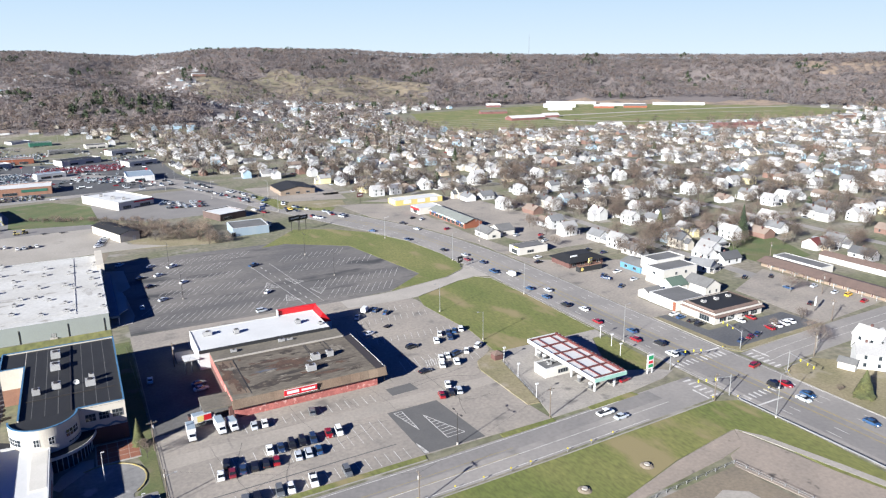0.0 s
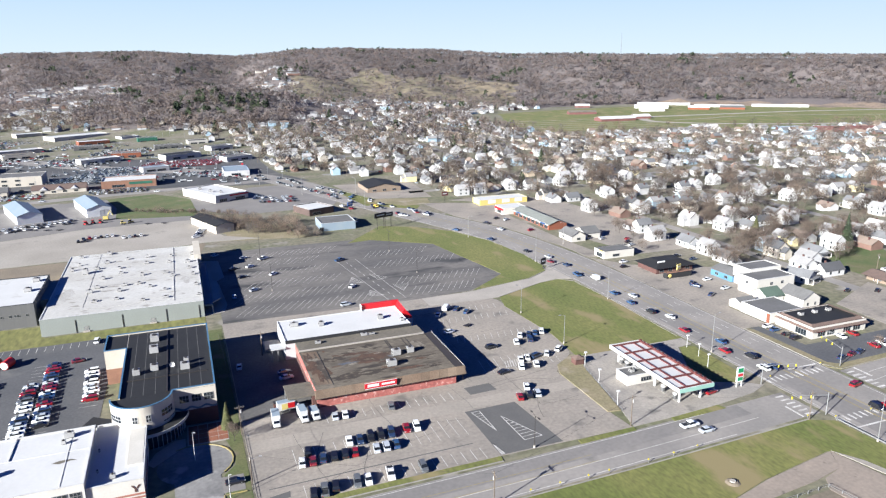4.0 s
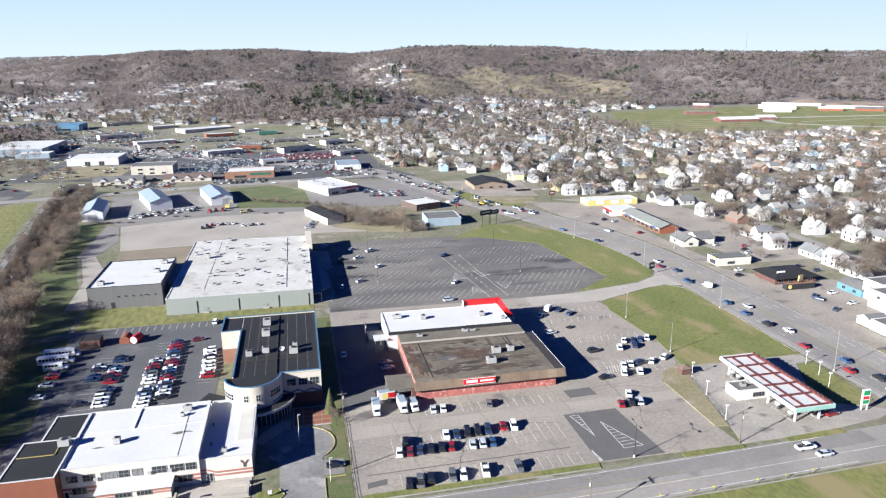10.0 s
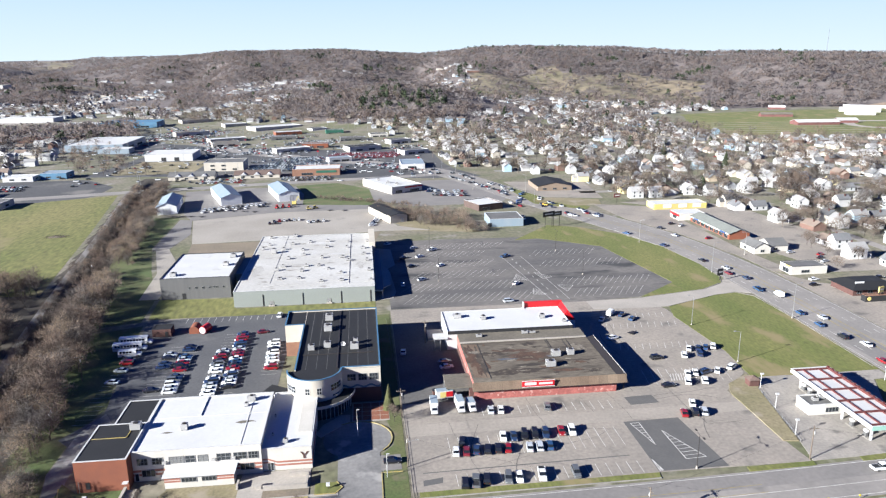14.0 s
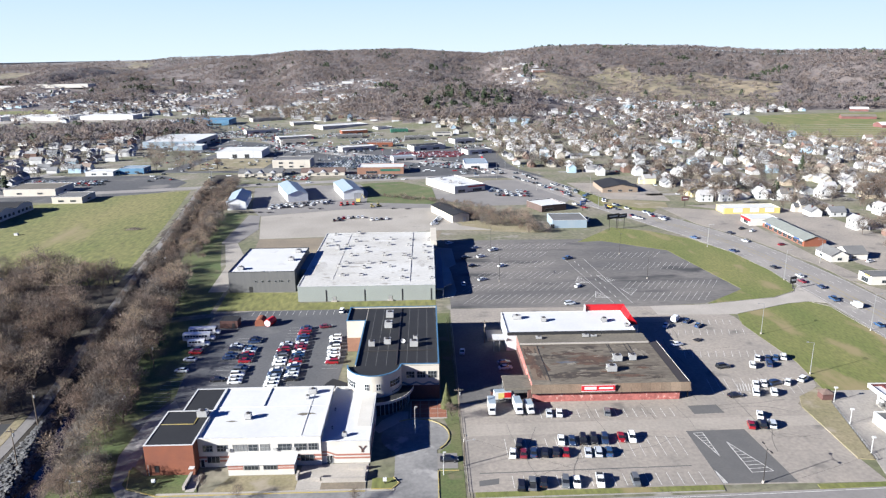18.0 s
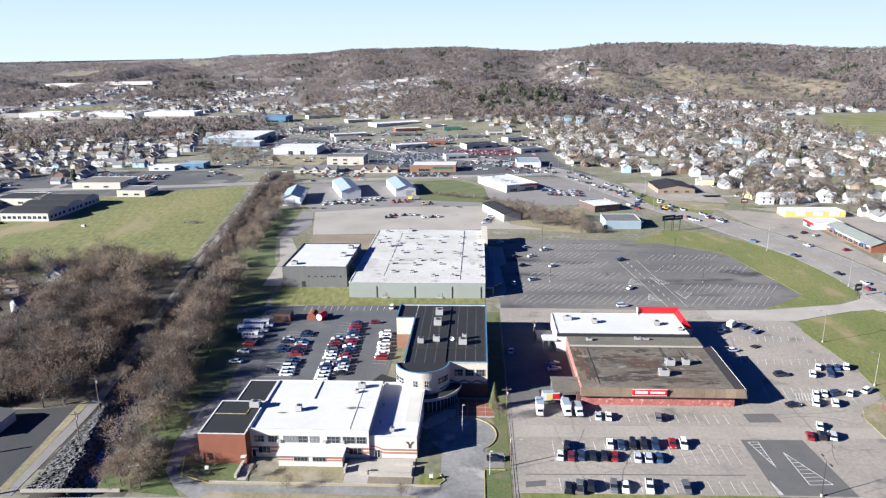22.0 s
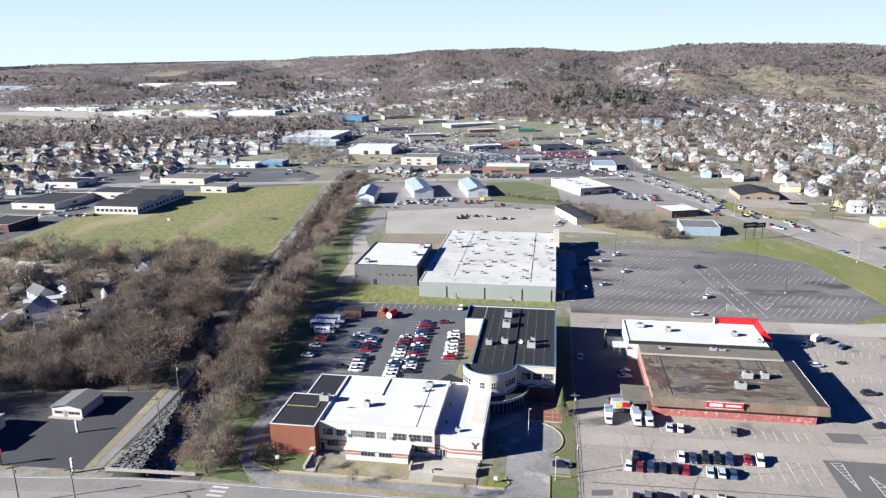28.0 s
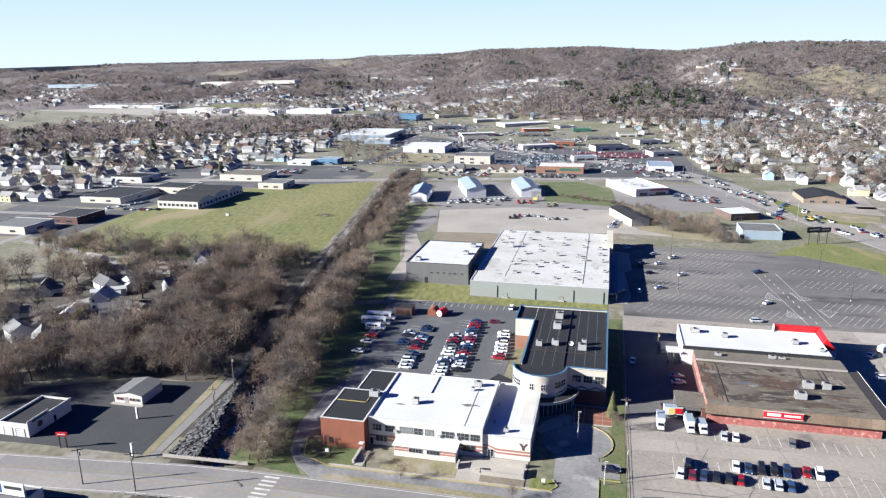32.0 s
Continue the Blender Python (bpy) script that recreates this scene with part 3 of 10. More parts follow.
# crossings and stop lines at the junction
for i in range(11):
    lines.box(168 + i * 2.2, 168.7 + i * 2.2, 153.2, 156.4, 0.07, 0.085)
    lines.box(168 + i * 2.2, 168.7 + i * 2.2, 126.5, 129.4, 0.07, 0.085)
for i in range(6):
    lines.box(161.5, 164.6, 133.6 + i * 2.2, 134.3 + i * 2.2, 0.07, 0.085)
    lines.box(196.5, 199.6, 138.3 + i * 2.2, 139.0 + i * 2.2, 0.07, 0.085)
lines.box(181, 193, 158.4, 159.0, 0.07, 0.088).box(168, 180, 122.6, 123.2, 0.07, 0.088).box(159.6, 160.2, 133, 139.6, 0.07, 0.088).box(201.6, 202.2, 145, 151.8, 0.07, 0.088)
# crossing by the bridge
for i in range(7):
    lines.box(-79.5 + i * 0.0, -75.5, 128.2 + i * 1.7, 128.9 + i * 1.7, 0.06, 0.075)
structure("lane_marking", lines, PAINT, "worn white lane lines, stop lines and crossing bars", "road marking")
yl = Mesh()
for s in (-1.75, -1.5, 1.75, 1.5):
    yl.strip(HIGHWAY[:20], 0.09, 0.09, side=s).strip(HIGHWAY[27:70], 0.09, 0.09, side=s)
for s in (-1.5, 1.5):
    yl.strip(ROAD_A[8:-6], 0.07, 0.085, side=s)
structure("centre_line", yl, YELLOW_PAINT, "faded yellow centre lines of the roads", "road marking")


def pad(name, poly, z, material, label, category="pavement"):
    return structure(name, Mesh().prism(poly, z - 0.25, z), material, label, category)


# ---- lots, lawns and drives ----
pad("lawn_east", [(122, 194), (166.4, 194), (166.6, 240), (165.6, 268), (160, 274), (150, 272), (124, 261), (121, 250), (124, 215)], 0.12, LAWN, "mown grass lot between car park and highway", "lawn")
pad("lawn_north", [(116, 273), (148, 280), (161, 288), (164.5, 297), (165, 318), (160.5, 352), (149, 382), (131, 402), (112, 412), (84, 378), (98, 380), (128, 358), (139.5, 292)], 0.12, LAWN, "curving strip of mown grass beside the highway", "lawn")
pad("lawn_south", [(40, 100), (100, 106), (126, 113), (151, 117), (155, 110), (157, 90), (166, 60), (168, 100), (166.5, 128), (160, 131), (100, 128.5), (40, 127)], 0.10, LAWN, "green grass bank below the road", "lawn")
pad("lawn_verge", [(10.4, 143.2), (70, 144.0), (70.4, 146.2), (10.4, 145.4)], 0.16, LAWN, "narrow grass verge along the road", "lawn")
pad("lawn_strip", [(93, 143.6), (111, 144.2), (111.2, 146.0), (93.2, 145.6)], 0.18, LAWN, "narrow grass verge island by the road", "lawn")
pad("lawn_island", [(124, 144.4), (143, 145.2), (142, 147.6), (124.4, 146.4)], 0.18, LAWN, "narrow grass island by the petrol station", "lawn")
pad("lawn_bank", [(109.5, 156), (113.5, 155.4), (119.5, 186), (124, 192), (121, 196), (112, 190), (109.5, 184)], 0.3, DRY, "dry grass bank above the petrol station", "lawn")
pad("lawn_corner", [(146.5, 163), (160, 157), (164.5, 160), (165.4, 186), (160, 187)], 0.15, LAWN, "grass strip between petrol station and highway", "lawn")
pad("front_lot", [(8.8, 145.6), (70.6, 146.4), (111, 146.2), (110, 156), (109.4, 186), (121, 197), (124.5, 207), (121.5, 258), (116, 272.8), (8.8, 272.8)], 0.05, OLD_LOT, "weathered tan-grey asphalt car park with cracks", "car park")
pad("dark_lot", [(9.2, 273.2), (91, 272), (116, 274.4), (139.2, 291), (128, 358), (95, 384), (40, 386), (9.2, 384)], 0.055, DARK_LOT, "dark patched asphalt car park with faded bays", "car park")
pad("entry_drive", [(92, 262), (116, 261), (124, 261.2), (150, 272.2), (160, 275), (167, 272), (168, 298), (160, 287), (148, 279.8), (114, 272.8), (92, 272)], 0.062, CONCRETE, "pale concrete entry drive between the lawns", "road")
pad("drive_band", [(8.8, 258), (92, 262), (92, 271.6), (8.8, 272.6)], 0.07, OLD_LOT, "tan asphalt lane behind the white-roofed shop", "road")
pad("delivery_lot", [(9, 190), (30.5, 190), (30.5, 228.8), (27.2, 229), (27.2, 257), (9, 256)], 0.062, SIDE_LOT, "dark asphalt delivery yard beside the shop", "car park")
pad("crossing_lane", [(9, 171.2), (110, 173.4), (110, 178.8), (72, 178.6), (9, 177.4)], 0.06, LOT_LANE, "pale worn driving lane across the car park", "road")
pad("patch", [(70.6, 146.8), (89.2, 146.8), (87, 172), (70.6, 171.6)], 0.068, PATCH, "new dark grey asphalt patch with hatched islands", "pavement")
pad("patch_small", [(76.5, 181), (85.5, 181.4), (85, 186.4), (76.2, 186)], 0.07, PATCH, "small grey asphalt patch in the car park", "pavement")
pad("patch_tar", [(11.6, 147.9), (16.4, 148.7), (16.7, 151.1), (11.7, 150.2)], 0.0715, PATCH, "small dark patch in the car park", "pavement")
pad("patch_stripe", [(12, 153.2), (66, 154.6), (66, 155.0), (12, 153.6)], 0.06, PATCH, "tarred crack across the car park", "pavement")
pad("station_lot", [(111.4, 146.2), (124, 146.6), (142.4, 147.8), (158, 150), (165, 153), (160, 156.6), (146.2, 162.6), (159.6, 187.4), (166, 188), (166, 193.6), (124.5, 193.6), (119.7, 186), (113.7, 155.2)], 0.09, FORECOURT, "pale concrete forecourt with oil marks", "pavement")
pad("school_lot", [(-87, 270.8), (-84, 240), (-81, 215), (-78.4, 195), (-86, 182), (-80, 176), (-58, 187), (-30, 188), (-29.4, 232), (-29.4, 274.6), (-73, 274)], 0.05, NEW_LOT, "dark sealed asphalt car park behind the white school", "car park")
pad("side_drive", [(-82, 184), (-81.8, 178), (-81.8, 164.4), (-78.6, 151.5), (-74.5, 146), (-68, 140.8), (2, 141.6), (2, 147), (-9, 147), (-66, 146.6), (-71.6, 149), (-74.4, 154), (-76, 160.8), (-76.4, 172), (-72, 186), (-78, 196)], 0.055, PALE_DRIVE, "pale grey drive curving round the brick block", "road")
circle = [(-4.3 + 9.4 * math.cos(a * 0.2618), 172 + 9.4 * math.sin(a * 0.2618)) for a in range(24)]
structure("turning_circle", Mesh().prism(circle, -0.2, 0.075), PALE_DRIVE, "pale worn asphalt turning circle before the entrance", "road")
pad("approach", [(-9, 141), (2, 141), (1.5, 166), (-9.5, 166)], 0.07, PALE_DRIVE, "pale worn drive up to the turning circle", "road")
pad("handicap_bay", [(1.6, 156.0), (6.8, 156), (6.8, 163), (1.6, 163)], 0.08, LANE, "parking bay outlined in white", "pavement")
pad("paving", [(-16, 176), (-14, 181), (-9, 186), (-6.5, 186), (-6.5, 182), (-14.4, 174)], 0.1, CONCRETE, "pale concrete walk round the turning circle", "pavement")
for ax in range(4):
    for ay in range(4):
        structure("brick_paving", Mesh().box(-5.6 + ax * 2.6, -3.15 + ax * 2.6, 182.2 + ay * 2.6, 184.6 + ay * 2.6, 0, 0.12), BRICK_PAVER, "red brick paving panel between concrete bands", "pavement")
pad("paving_bands", [(-6.0, 181.6), (4.8, 181.6), (4.8, 193), (-6.0, 193)], 0.09, CONCRETE, "pale concrete bands in the brick plaza", "pavement")
# the bank's tree shade is partly in the darker lawn colour
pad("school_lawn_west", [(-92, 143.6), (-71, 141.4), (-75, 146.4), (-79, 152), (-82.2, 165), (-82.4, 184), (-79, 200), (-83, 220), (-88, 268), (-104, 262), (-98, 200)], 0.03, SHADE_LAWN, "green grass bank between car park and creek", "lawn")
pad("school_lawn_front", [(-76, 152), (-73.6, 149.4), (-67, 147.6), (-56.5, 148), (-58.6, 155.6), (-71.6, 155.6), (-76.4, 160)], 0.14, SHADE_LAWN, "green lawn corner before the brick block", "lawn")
pad("school_bed", [(-53, 148.2), (-33, 148.2), (-33, 154.6), (-50, 154.6)], 0.14, DRY, "bare brown planting bed before the porch", "lawn")
pad("school_bed_right", [(-27, 148.2), (-16, 148.2), (-16, 150.8), (-27, 150.8)], 0.14, DIRT, "mulched bed behind the pavement", "lawn")
pad("school_island", [(-14.6, 147.8), (-9.6, 147.8), (-8.2, 150), (-9.4, 152.4), (-14.6, 152.4)], 0.16, FIELD, "rounded grass island with yellow kerb", "lawn")
pad("sidewalk_front", [(-66, 146.8), (-9, 147.2), (-9, 148.0), (-66, 147.8)], 0.17, CONCRETE, "pale sidewalk before the school", "pavement")
pad("forecourt", [(-33, 148.2), (-27, 148.2), (-27, 151), (-16, 151), (-16, 159.4), (-33, 158.8)], 0.13, CONCRETE, "pale concrete forecourt with steps", "pavement")
pad("lawn_road", [(-66, 141.0), (-14, 141.4), (-14, 143.2), (-64, 143.4)], 0.14, DRY, "dry grass strip between drive and road", "lawn")
pad("lawn_fence", [(1.8, 141.4), (8.2, 141.4), (8.2, 268), (3.4, 268), (3.4, 184), (5.0, 176), (5.4, 168), (2.4, 164)], 0.04, SHADE_LAWN, "grass strip along the fence", "lawn")
pad("lawn_store", [(-88, 274.8), (3, 275.2), (3, 284.6), (-55, 283.4), (-58, 297), (-90, 299)], 0.06, FIELD, "rough grass before the big store", "lawn")
pad("store_side_walk", [(3.0, 285.4), (11, 287.5), (12.5, 296), (11, 326), (9, 330), (14, 338), (13, 368), (3.0, 372)], 0.16, CONCRETE, "pale raised walk beside the store front", "pavement")
pad("store_rear_strip", [(-62, 341), (-58.6, 381), (4, 381), (9, 411), (-62, 396), (-98, 396), (-92, 343)], 0.04, DIRT, "bare earth behind the big store", "ground")
pad("gravel_lot", [(-98, 396.4), (-60, 399), (9, 412), (40, 410), (20, 424), (2, 478), (-60, 476), (-111, 458)], 0.05, GRAVEL, "pale gravel yard with puddle stains", "car park")
pad("shed_yard", [(-112, 458.4), (-60, 476.4), (2, 478.4), (4, 500), (-30, 520), (-34, 580), (-140, 566), (-122, 480)], 0.04, LANE, "worn grey yard round the metal sheds", "ground")
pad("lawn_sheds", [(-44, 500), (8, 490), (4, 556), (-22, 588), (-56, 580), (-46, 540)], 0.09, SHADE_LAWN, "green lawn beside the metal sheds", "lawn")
pad("back_drive", [(-117, 390), (-108, 388), (-104, 420), (-112, 460), (-120, 462)], 0.06, LANE, "grey drive to the sheds", "road")
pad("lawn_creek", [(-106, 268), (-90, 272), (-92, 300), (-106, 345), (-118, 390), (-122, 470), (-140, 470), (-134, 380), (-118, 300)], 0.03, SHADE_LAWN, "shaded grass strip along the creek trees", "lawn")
pad("trail_drive", [(-99, 300), (-91, 300), (-92, 345), (-110, 392), (-116, 390), (-102, 340)], 0.05, GRAVEL, "gravel track behind the grey annex", "path")
pad("field_west", [(-300, 316), (-145, 313), (-166, 434), (-190, 560), (-238, 540), (-290, 506), (-320, 412)], 0.03, FIELD, "wide open field of patchy green grass", "field")
pad("plain_field", [(-906, 1442), (-600, 1457), (-640, 1560), (-813, 1677), (-1033, 1647)], 0.06, FIELD, "green meadow on the western plain", "field")
pad("plain_field_west", [(-1767, 1822), (-1498, 1739), (-1480, 1800), (-1690, 1900)], 0.06, FIELD, "pale green meadow on the western plain", "field")
pad("plain_yard", [(-1296, 1330), (-1130, 1306), (-842, 1210), (-530, 1270), (-560, 1380), (-860, 1390), (-1180, 1420), (-1310, 1400)], 0.04, GRAVEL, "pale gravel yards round the far warehouses", "ground")
structure("trail", Mesh().strip(spline([(-113, 140), (-116, 186), (-123, 226), (-138, 306), (-160, 434), (-186, 572)]), 1.6, 0.07, thick=0.2), LANE, "straight paved trail along the creek", "path")
pad("shop_lot", [(-172, 138), (-150, 139.5), (-116, 141), (-118.6, 184), (-150, 180), (-176, 168)], 0.05, BLACKTOP, "black asphalt lot round the small white shops", "car park")
pad("shop_lot_south", [(-160, 104), (-112, 112), (-112, 122.4), (-160, 114)], 0.05, BLACKTOP, "dark asphalt by the billboard building", "car park")
pad("lawn_trail", [(-116, 141.4), (-113.8, 141.4), (-118, 188), (-121, 190)], 0.09, DRY, "narrow dry verge beside the trail", "lawn")
pad("track_lower", [(40, 96), (104, 104.6), (137, 108), (147, 110), (151.4, 116.6), (126, 112.6), (100, 105.8), (40, 99.8)], 0.13, TRACK, "worn clay track with dark tyre marks", "path")
pad("track_side", [(137, 104), (146, 60), (160, 40), (166, 60), (157, 90), (153, 110), (151.6, 116.6), (147, 110), (140, 108)], 0.125, TRACK, "worn clay track beside the highway bank", "path")
pad("track_edge", [(151.6, 116.9), (153.2, 112), (158.2, 92), (166, 62), (168.4, 62), (161, 92), (155.8, 110)], 0.14, GRAVEL, "pale sandy edge of the clay track", "path")
pad("basin", [(60, 70), (140, 70), (137.2, 104.2), (110, 103), (60, 97)], 0.06, DIRT, "bare brown basin with dead grass", "ground")
pad("basin_floor", [(118, 80), (132, 84), (131, 95), (126, 98.4), (118, 96)], 0.09, GRAVEL, "grey silt patch in the basin", "ground")
pad("corner_lot", [(197, 152.6), (246, 155), (244, 172), (203, 172), (201, 192), (197, 192)], 0.06, NEW_LOT, "dark asphalt car park round the corner shop", "car park")
pad("corner_verge", [(194.4, 155), (197.4, 152.2), (246, 154.4), (246, 156.8), (200, 155.8), (197.4, 158), (197, 190), (194.4, 192)], 0.15, DRY, "dry grass verge round the corner shop", "lawn")
pad("east_lot", [(194, 192.4), (206, 192.4), (206, 214), (224, 214), (236, 236), (240, 262), (204, 282), (194, 300)], 0.05, OLD_LOT, "pale worn asphalt before the row of shops", "car park")
pad("strip_lot", [(194, 300.4), (204, 300), (200, 344), (200, 410), (214, 420), (206, 452), (160, 470), (166, 420), (182, 380), (192, 330)], 0.05, OLD_LOT, "pale asphalt lot before the strip of shops", "car park")
pad("east_gravel", [(214, 330), (222, 296), (258, 296), (262, 372), (256, 440), (236, 470), (180, 474), (206, 452.6), (214.6, 420)], 0.045, OLD_LOT, "pale worn lots behind the strip of shops", "car park")
pad("motel_lot", [(246, 156), (292, 160), (288, 216), (250, 200)], 0.05, OLD_LOT, "pale asphalt court of the motel", "car park")
pad("lawn_motel", [(296, 216), (330, 220), (350, 262), (318, 268), (296, 240)], 0.05, SHADE_LAWN, "green lawn behind the motel", "lawn")
pad("lawn_corner_south", [(194.6, 70), (194.4, 132), (198, 136), (214, 137), (226, 126), (214, 96), (212, 60)], 0.1, DRY, "dry lawn of the corner house", "lawn")
pad("garden_south", [(212, 60), (214, 96), (226, 104), (240, 80)], 0.06, LAWN, "green fenced garden", "lawn")
pad("commerce_lots", [(-250, 655), (-180, 648), (-60, 622), (60, 600), (104, 604), (86, 650), (80, 690), (74, 860), (20, 1000), (-60, 1110), (-250, 1250), (-460, 1250), (-460, 930), (-345, 845), (-235, 800)], 0.03, COMMERCE, "grey asphalt lots of the shopping strip", "car park")
pad("sealed_lots", [(-118, 660), (-36, 660), (4, 700), (-80, 770), (-112, 740)], 0.045, NEW_LOT, "dark sealed lot full of dealer cars", "car park")
pad("field_warehouse", [(-232, 662), (-158, 664), (-156, 745), (-226, 748)], 0.05, DRY, "rough tan grass before the warehouse", "field")
pad("works_lots", [(-440, 420), (-322, 424), (-318, 520), (-240, 512), (-206, 560), (-206, 600), (-240, 640), (-330, 640), (-440, 600)], 0.025, COMMERCE, "grey yards round the works", "car park")
pad("works_lots_near", [(-400, 330), (-316, 342), (-318, 416), (-420, 420)], 0.025, COMMERCE, "grey yard of the near workshops", "car park")
pad("highway_verge", [(36, 482), (66, 484), (100, 490), (112, 520), (86, 590), (50, 588), (40, 560), (0, 560), (0, 515)], 0.022, LANE, "grey lot round the fast-food store", "car park")
pad("brush_ground", [(-36, 520), (0, 498), (38, 474), (66, 404), (74, 400), (9, 412.6), (22, 425), (2, 478.6), (4, 490), (-40, 516)], 0.03, DRY, "tan weedy ground under the brush", "ground")
pad("lawn_junction", [(120, 478), (150, 452), (156, 462), (132, 500), (118, 540), (113, 540)], 0.09, LAWN, "green triangle between roads", "lawn")
pad("restaurant_lot", [(134, 500), (175, 490), (182, 560), (116, 572), (120, 545)], 0.05, OLD_LOT, "pale lot round the tan restaurant", "car park")
pad("grass_island", [(127, 492), (146, 466), (166, 468), (170, 486), (136, 498)], 0.13, DRY, "dry grass island beside the highway", "lawn")
pad("race_infield", [(650 + 470 * math.cos(a) + 280, 1120 + 150 * math.sin(a)) for a in np.linspace(0, 6.2832, 41)[:-1]], 0.06, LAWN, "green infield of the fairground race track", "lawn")
pad("race_outfield", [(640, 905), (760, 806), (900, 785), (1280, 790), (1320, 1000), (1290, 1120), (760, 1040)], 0.045, LAWN, "green grass round the fairground race track", "lawn")
pad("race_field", [(470, 880), (660, 862), (742, 960), (720, 1110), (540, 1150), (470, 1060)], 0.05, FIELD, "grass parking field of the fairground", "lawn")
track_line = spline([(1300, 960), (1110, 1010), (924, 1024), (831, 1030), (770, 1030), (736, 996), (726, 945), (770, 892), (850, 838), (920, 810), (1100, 740)])
structure("race_track", Mesh().strip(track_line, 8, 0.1), CONCRETE, "pale oval race track of the fairground", "road")
structure("inner_path", Mesh().strip(spline([(770, 960), (840, 962), (907, 972), (1040, 944), (1180, 880)]), 3.0, 0.11), GRAVEL, "pale path inside the race track", "path")
structure("race_rows", Mesh().strip([(480, 900), (700, 880)], 1.6, 0.08).strip([(480, 930), (710, 908)], 1.6, 0.08).strip([(480, 960), (716, 938)], 1.6, 0.08).strip([(482, 990), (720, 968)], 1.6, 0.08).strip([(484, 1020), (722, 1000)], 1.6, 0.08).strip([(490, 1050), (720, 1032)], 1.6, 0.08), GRAVEL, "pale worn rows across the grass field", "path")

# kerbs
kerb = Mesh()
kerb.strip([(165.9, 196), (166.6, 240), (165.4, 268), (160, 274), (150, 272.2), (124, 261.2)], 0.12, 0.2, thick=0.3)
kerb.strip([(116, 273), (148, 280), (161, 288), (164.6, 297), (165.1, 318), (160.6, 352), (149.2, 382)], 0.12, 0.2, thick=0.3)
kerb.strip([(10.4, 143.1), (70, 143.9)], 0.12, 0.2, thick=0.3).strip([(194.2, 192), (194.3, 158), (197.4, 152.4), (246, 154.4)], 0.12, 0.2, thick=0.3)
kerb.strip([(194.4, 70), (194.2, 130), (198, 136.2), (214, 137.4)], 0.12, 0.2, thick=0.3).strip([(40, 127.2), (100, 128.7), (160, 131.4)], 0.14, 0.2, thick=0.3)
structure("kerb", kerb, KERB, "pale concrete kerbs of lawns and verges", "kerb")
yk = Mesh().strip(circle[-3:] + circle[:9], 0.16, 0.24, thick=0.4)
yk.strip([(-14.6, 147.7), (-9.6, 147.7), (-8.0, 150), (-9.4, 152.5)], 0.14, 0.26, thick=0.4).strip([(-66, 146.7), (-16, 147.1)], 0.14, 0.24, thick=0.4).strip([(-76.5, 158), (-74, 150), (-66, 146.8)], 0.14, 0.22, thick=0.4)
yk.strip([(-2.5, 141), (1.7, 141.4), (1.7, 155), (7, 155)], 0.12, 0.2, thick=0.4)
structure("yellow_kerb", yk, YELLOW_KERB, "kerb painted faded yellow", "kerb")

# parking bay lines
bays = Mesh()


def bay_row(x0, x1, y, depth, step=2.75, skew=0.0, z=0.075, both=False):
    n = int((x1 - x0) / step)
    for i in range(n + 1):
        x = x0 + i * step
        bays.face([(x - 0.08, y, z), (x + 0.08, y, z), (x + 0.08 + skew, y + depth, z), (x - 0.08 + skew, y + depth, z)])
        if both:
            bays.face([(x - 0.06, y, z), (x - 0.06 - skew, y - depth, z), (x + 0.06 - skew, y - depth, z), (x + 0.06, y, z)])


def bay_column(y0, y1, x, depth, step=2.75, z=0.075):
    for i in range(int((y1 - y0) / step) + 1):
        y = y0 + i * step
        bays.face([(x, y - 0.06, z), (x + depth, y - 0.06, z), (x + depth, y + 0.06, z), (x, y + 0.06, z)])


bay_row(20, 68, 145.6 + 1.2, 5.2), bay_row(20, 68, 164.4, 5.0, both=True), bay_row(32, 72, 180, 5.0)
bay_row(88, 120, 220, 5.0, skew=1.5), bay_row(88, 116, 198, 5.4, both=True, skew=0.8), bay_row(90, 118, 240, 5.2, skew=1.5), bay_row(92, 118, 250, 5, skew=1.2)
for y, a, b in ((284, 18, 74), (300, 18, 70), (318, 24, 66), (336, 24, 64), (354, 26, 62), (370, 30, 74), (284, 92, 122), (300, 90, 132), (330, 88, 130), (350, 88, 122)):
    bay_row(a, b, y, 5.6, 2.9, 3.4, both=True)
bay_row(-72, -30, 268.6, 5.0)
bay_column(206, 246, -71.6, 5.2), bay_column(206, 246, -66.2, 5.2), bay_column(205, 256, -53.8, 5.2), bay_column(205, 256, -48.5, 5.2), bay_column(217, 247, -36.4, 5.2), bay_column(190, 232, -85.5, 5.4)
structure("parking_bay_line", bays, PAINT, "faded white parking bay lines", "road marking")
hatch = Mesh()


def hatched(poly, n):
    """A hatched triangle: outline and bars."""
    a, b, c = (Vector(p) for p in poly)
    for p, q in ((a, b), (b, c), (c, a)):
        hatch.strip([p, q], 0.11, 0.085)
    for i in range(1, n):
        t = i / n
        hatch.strip([a.lerp(b, t), a.lerp(c, t)], 0.09, 0.086)


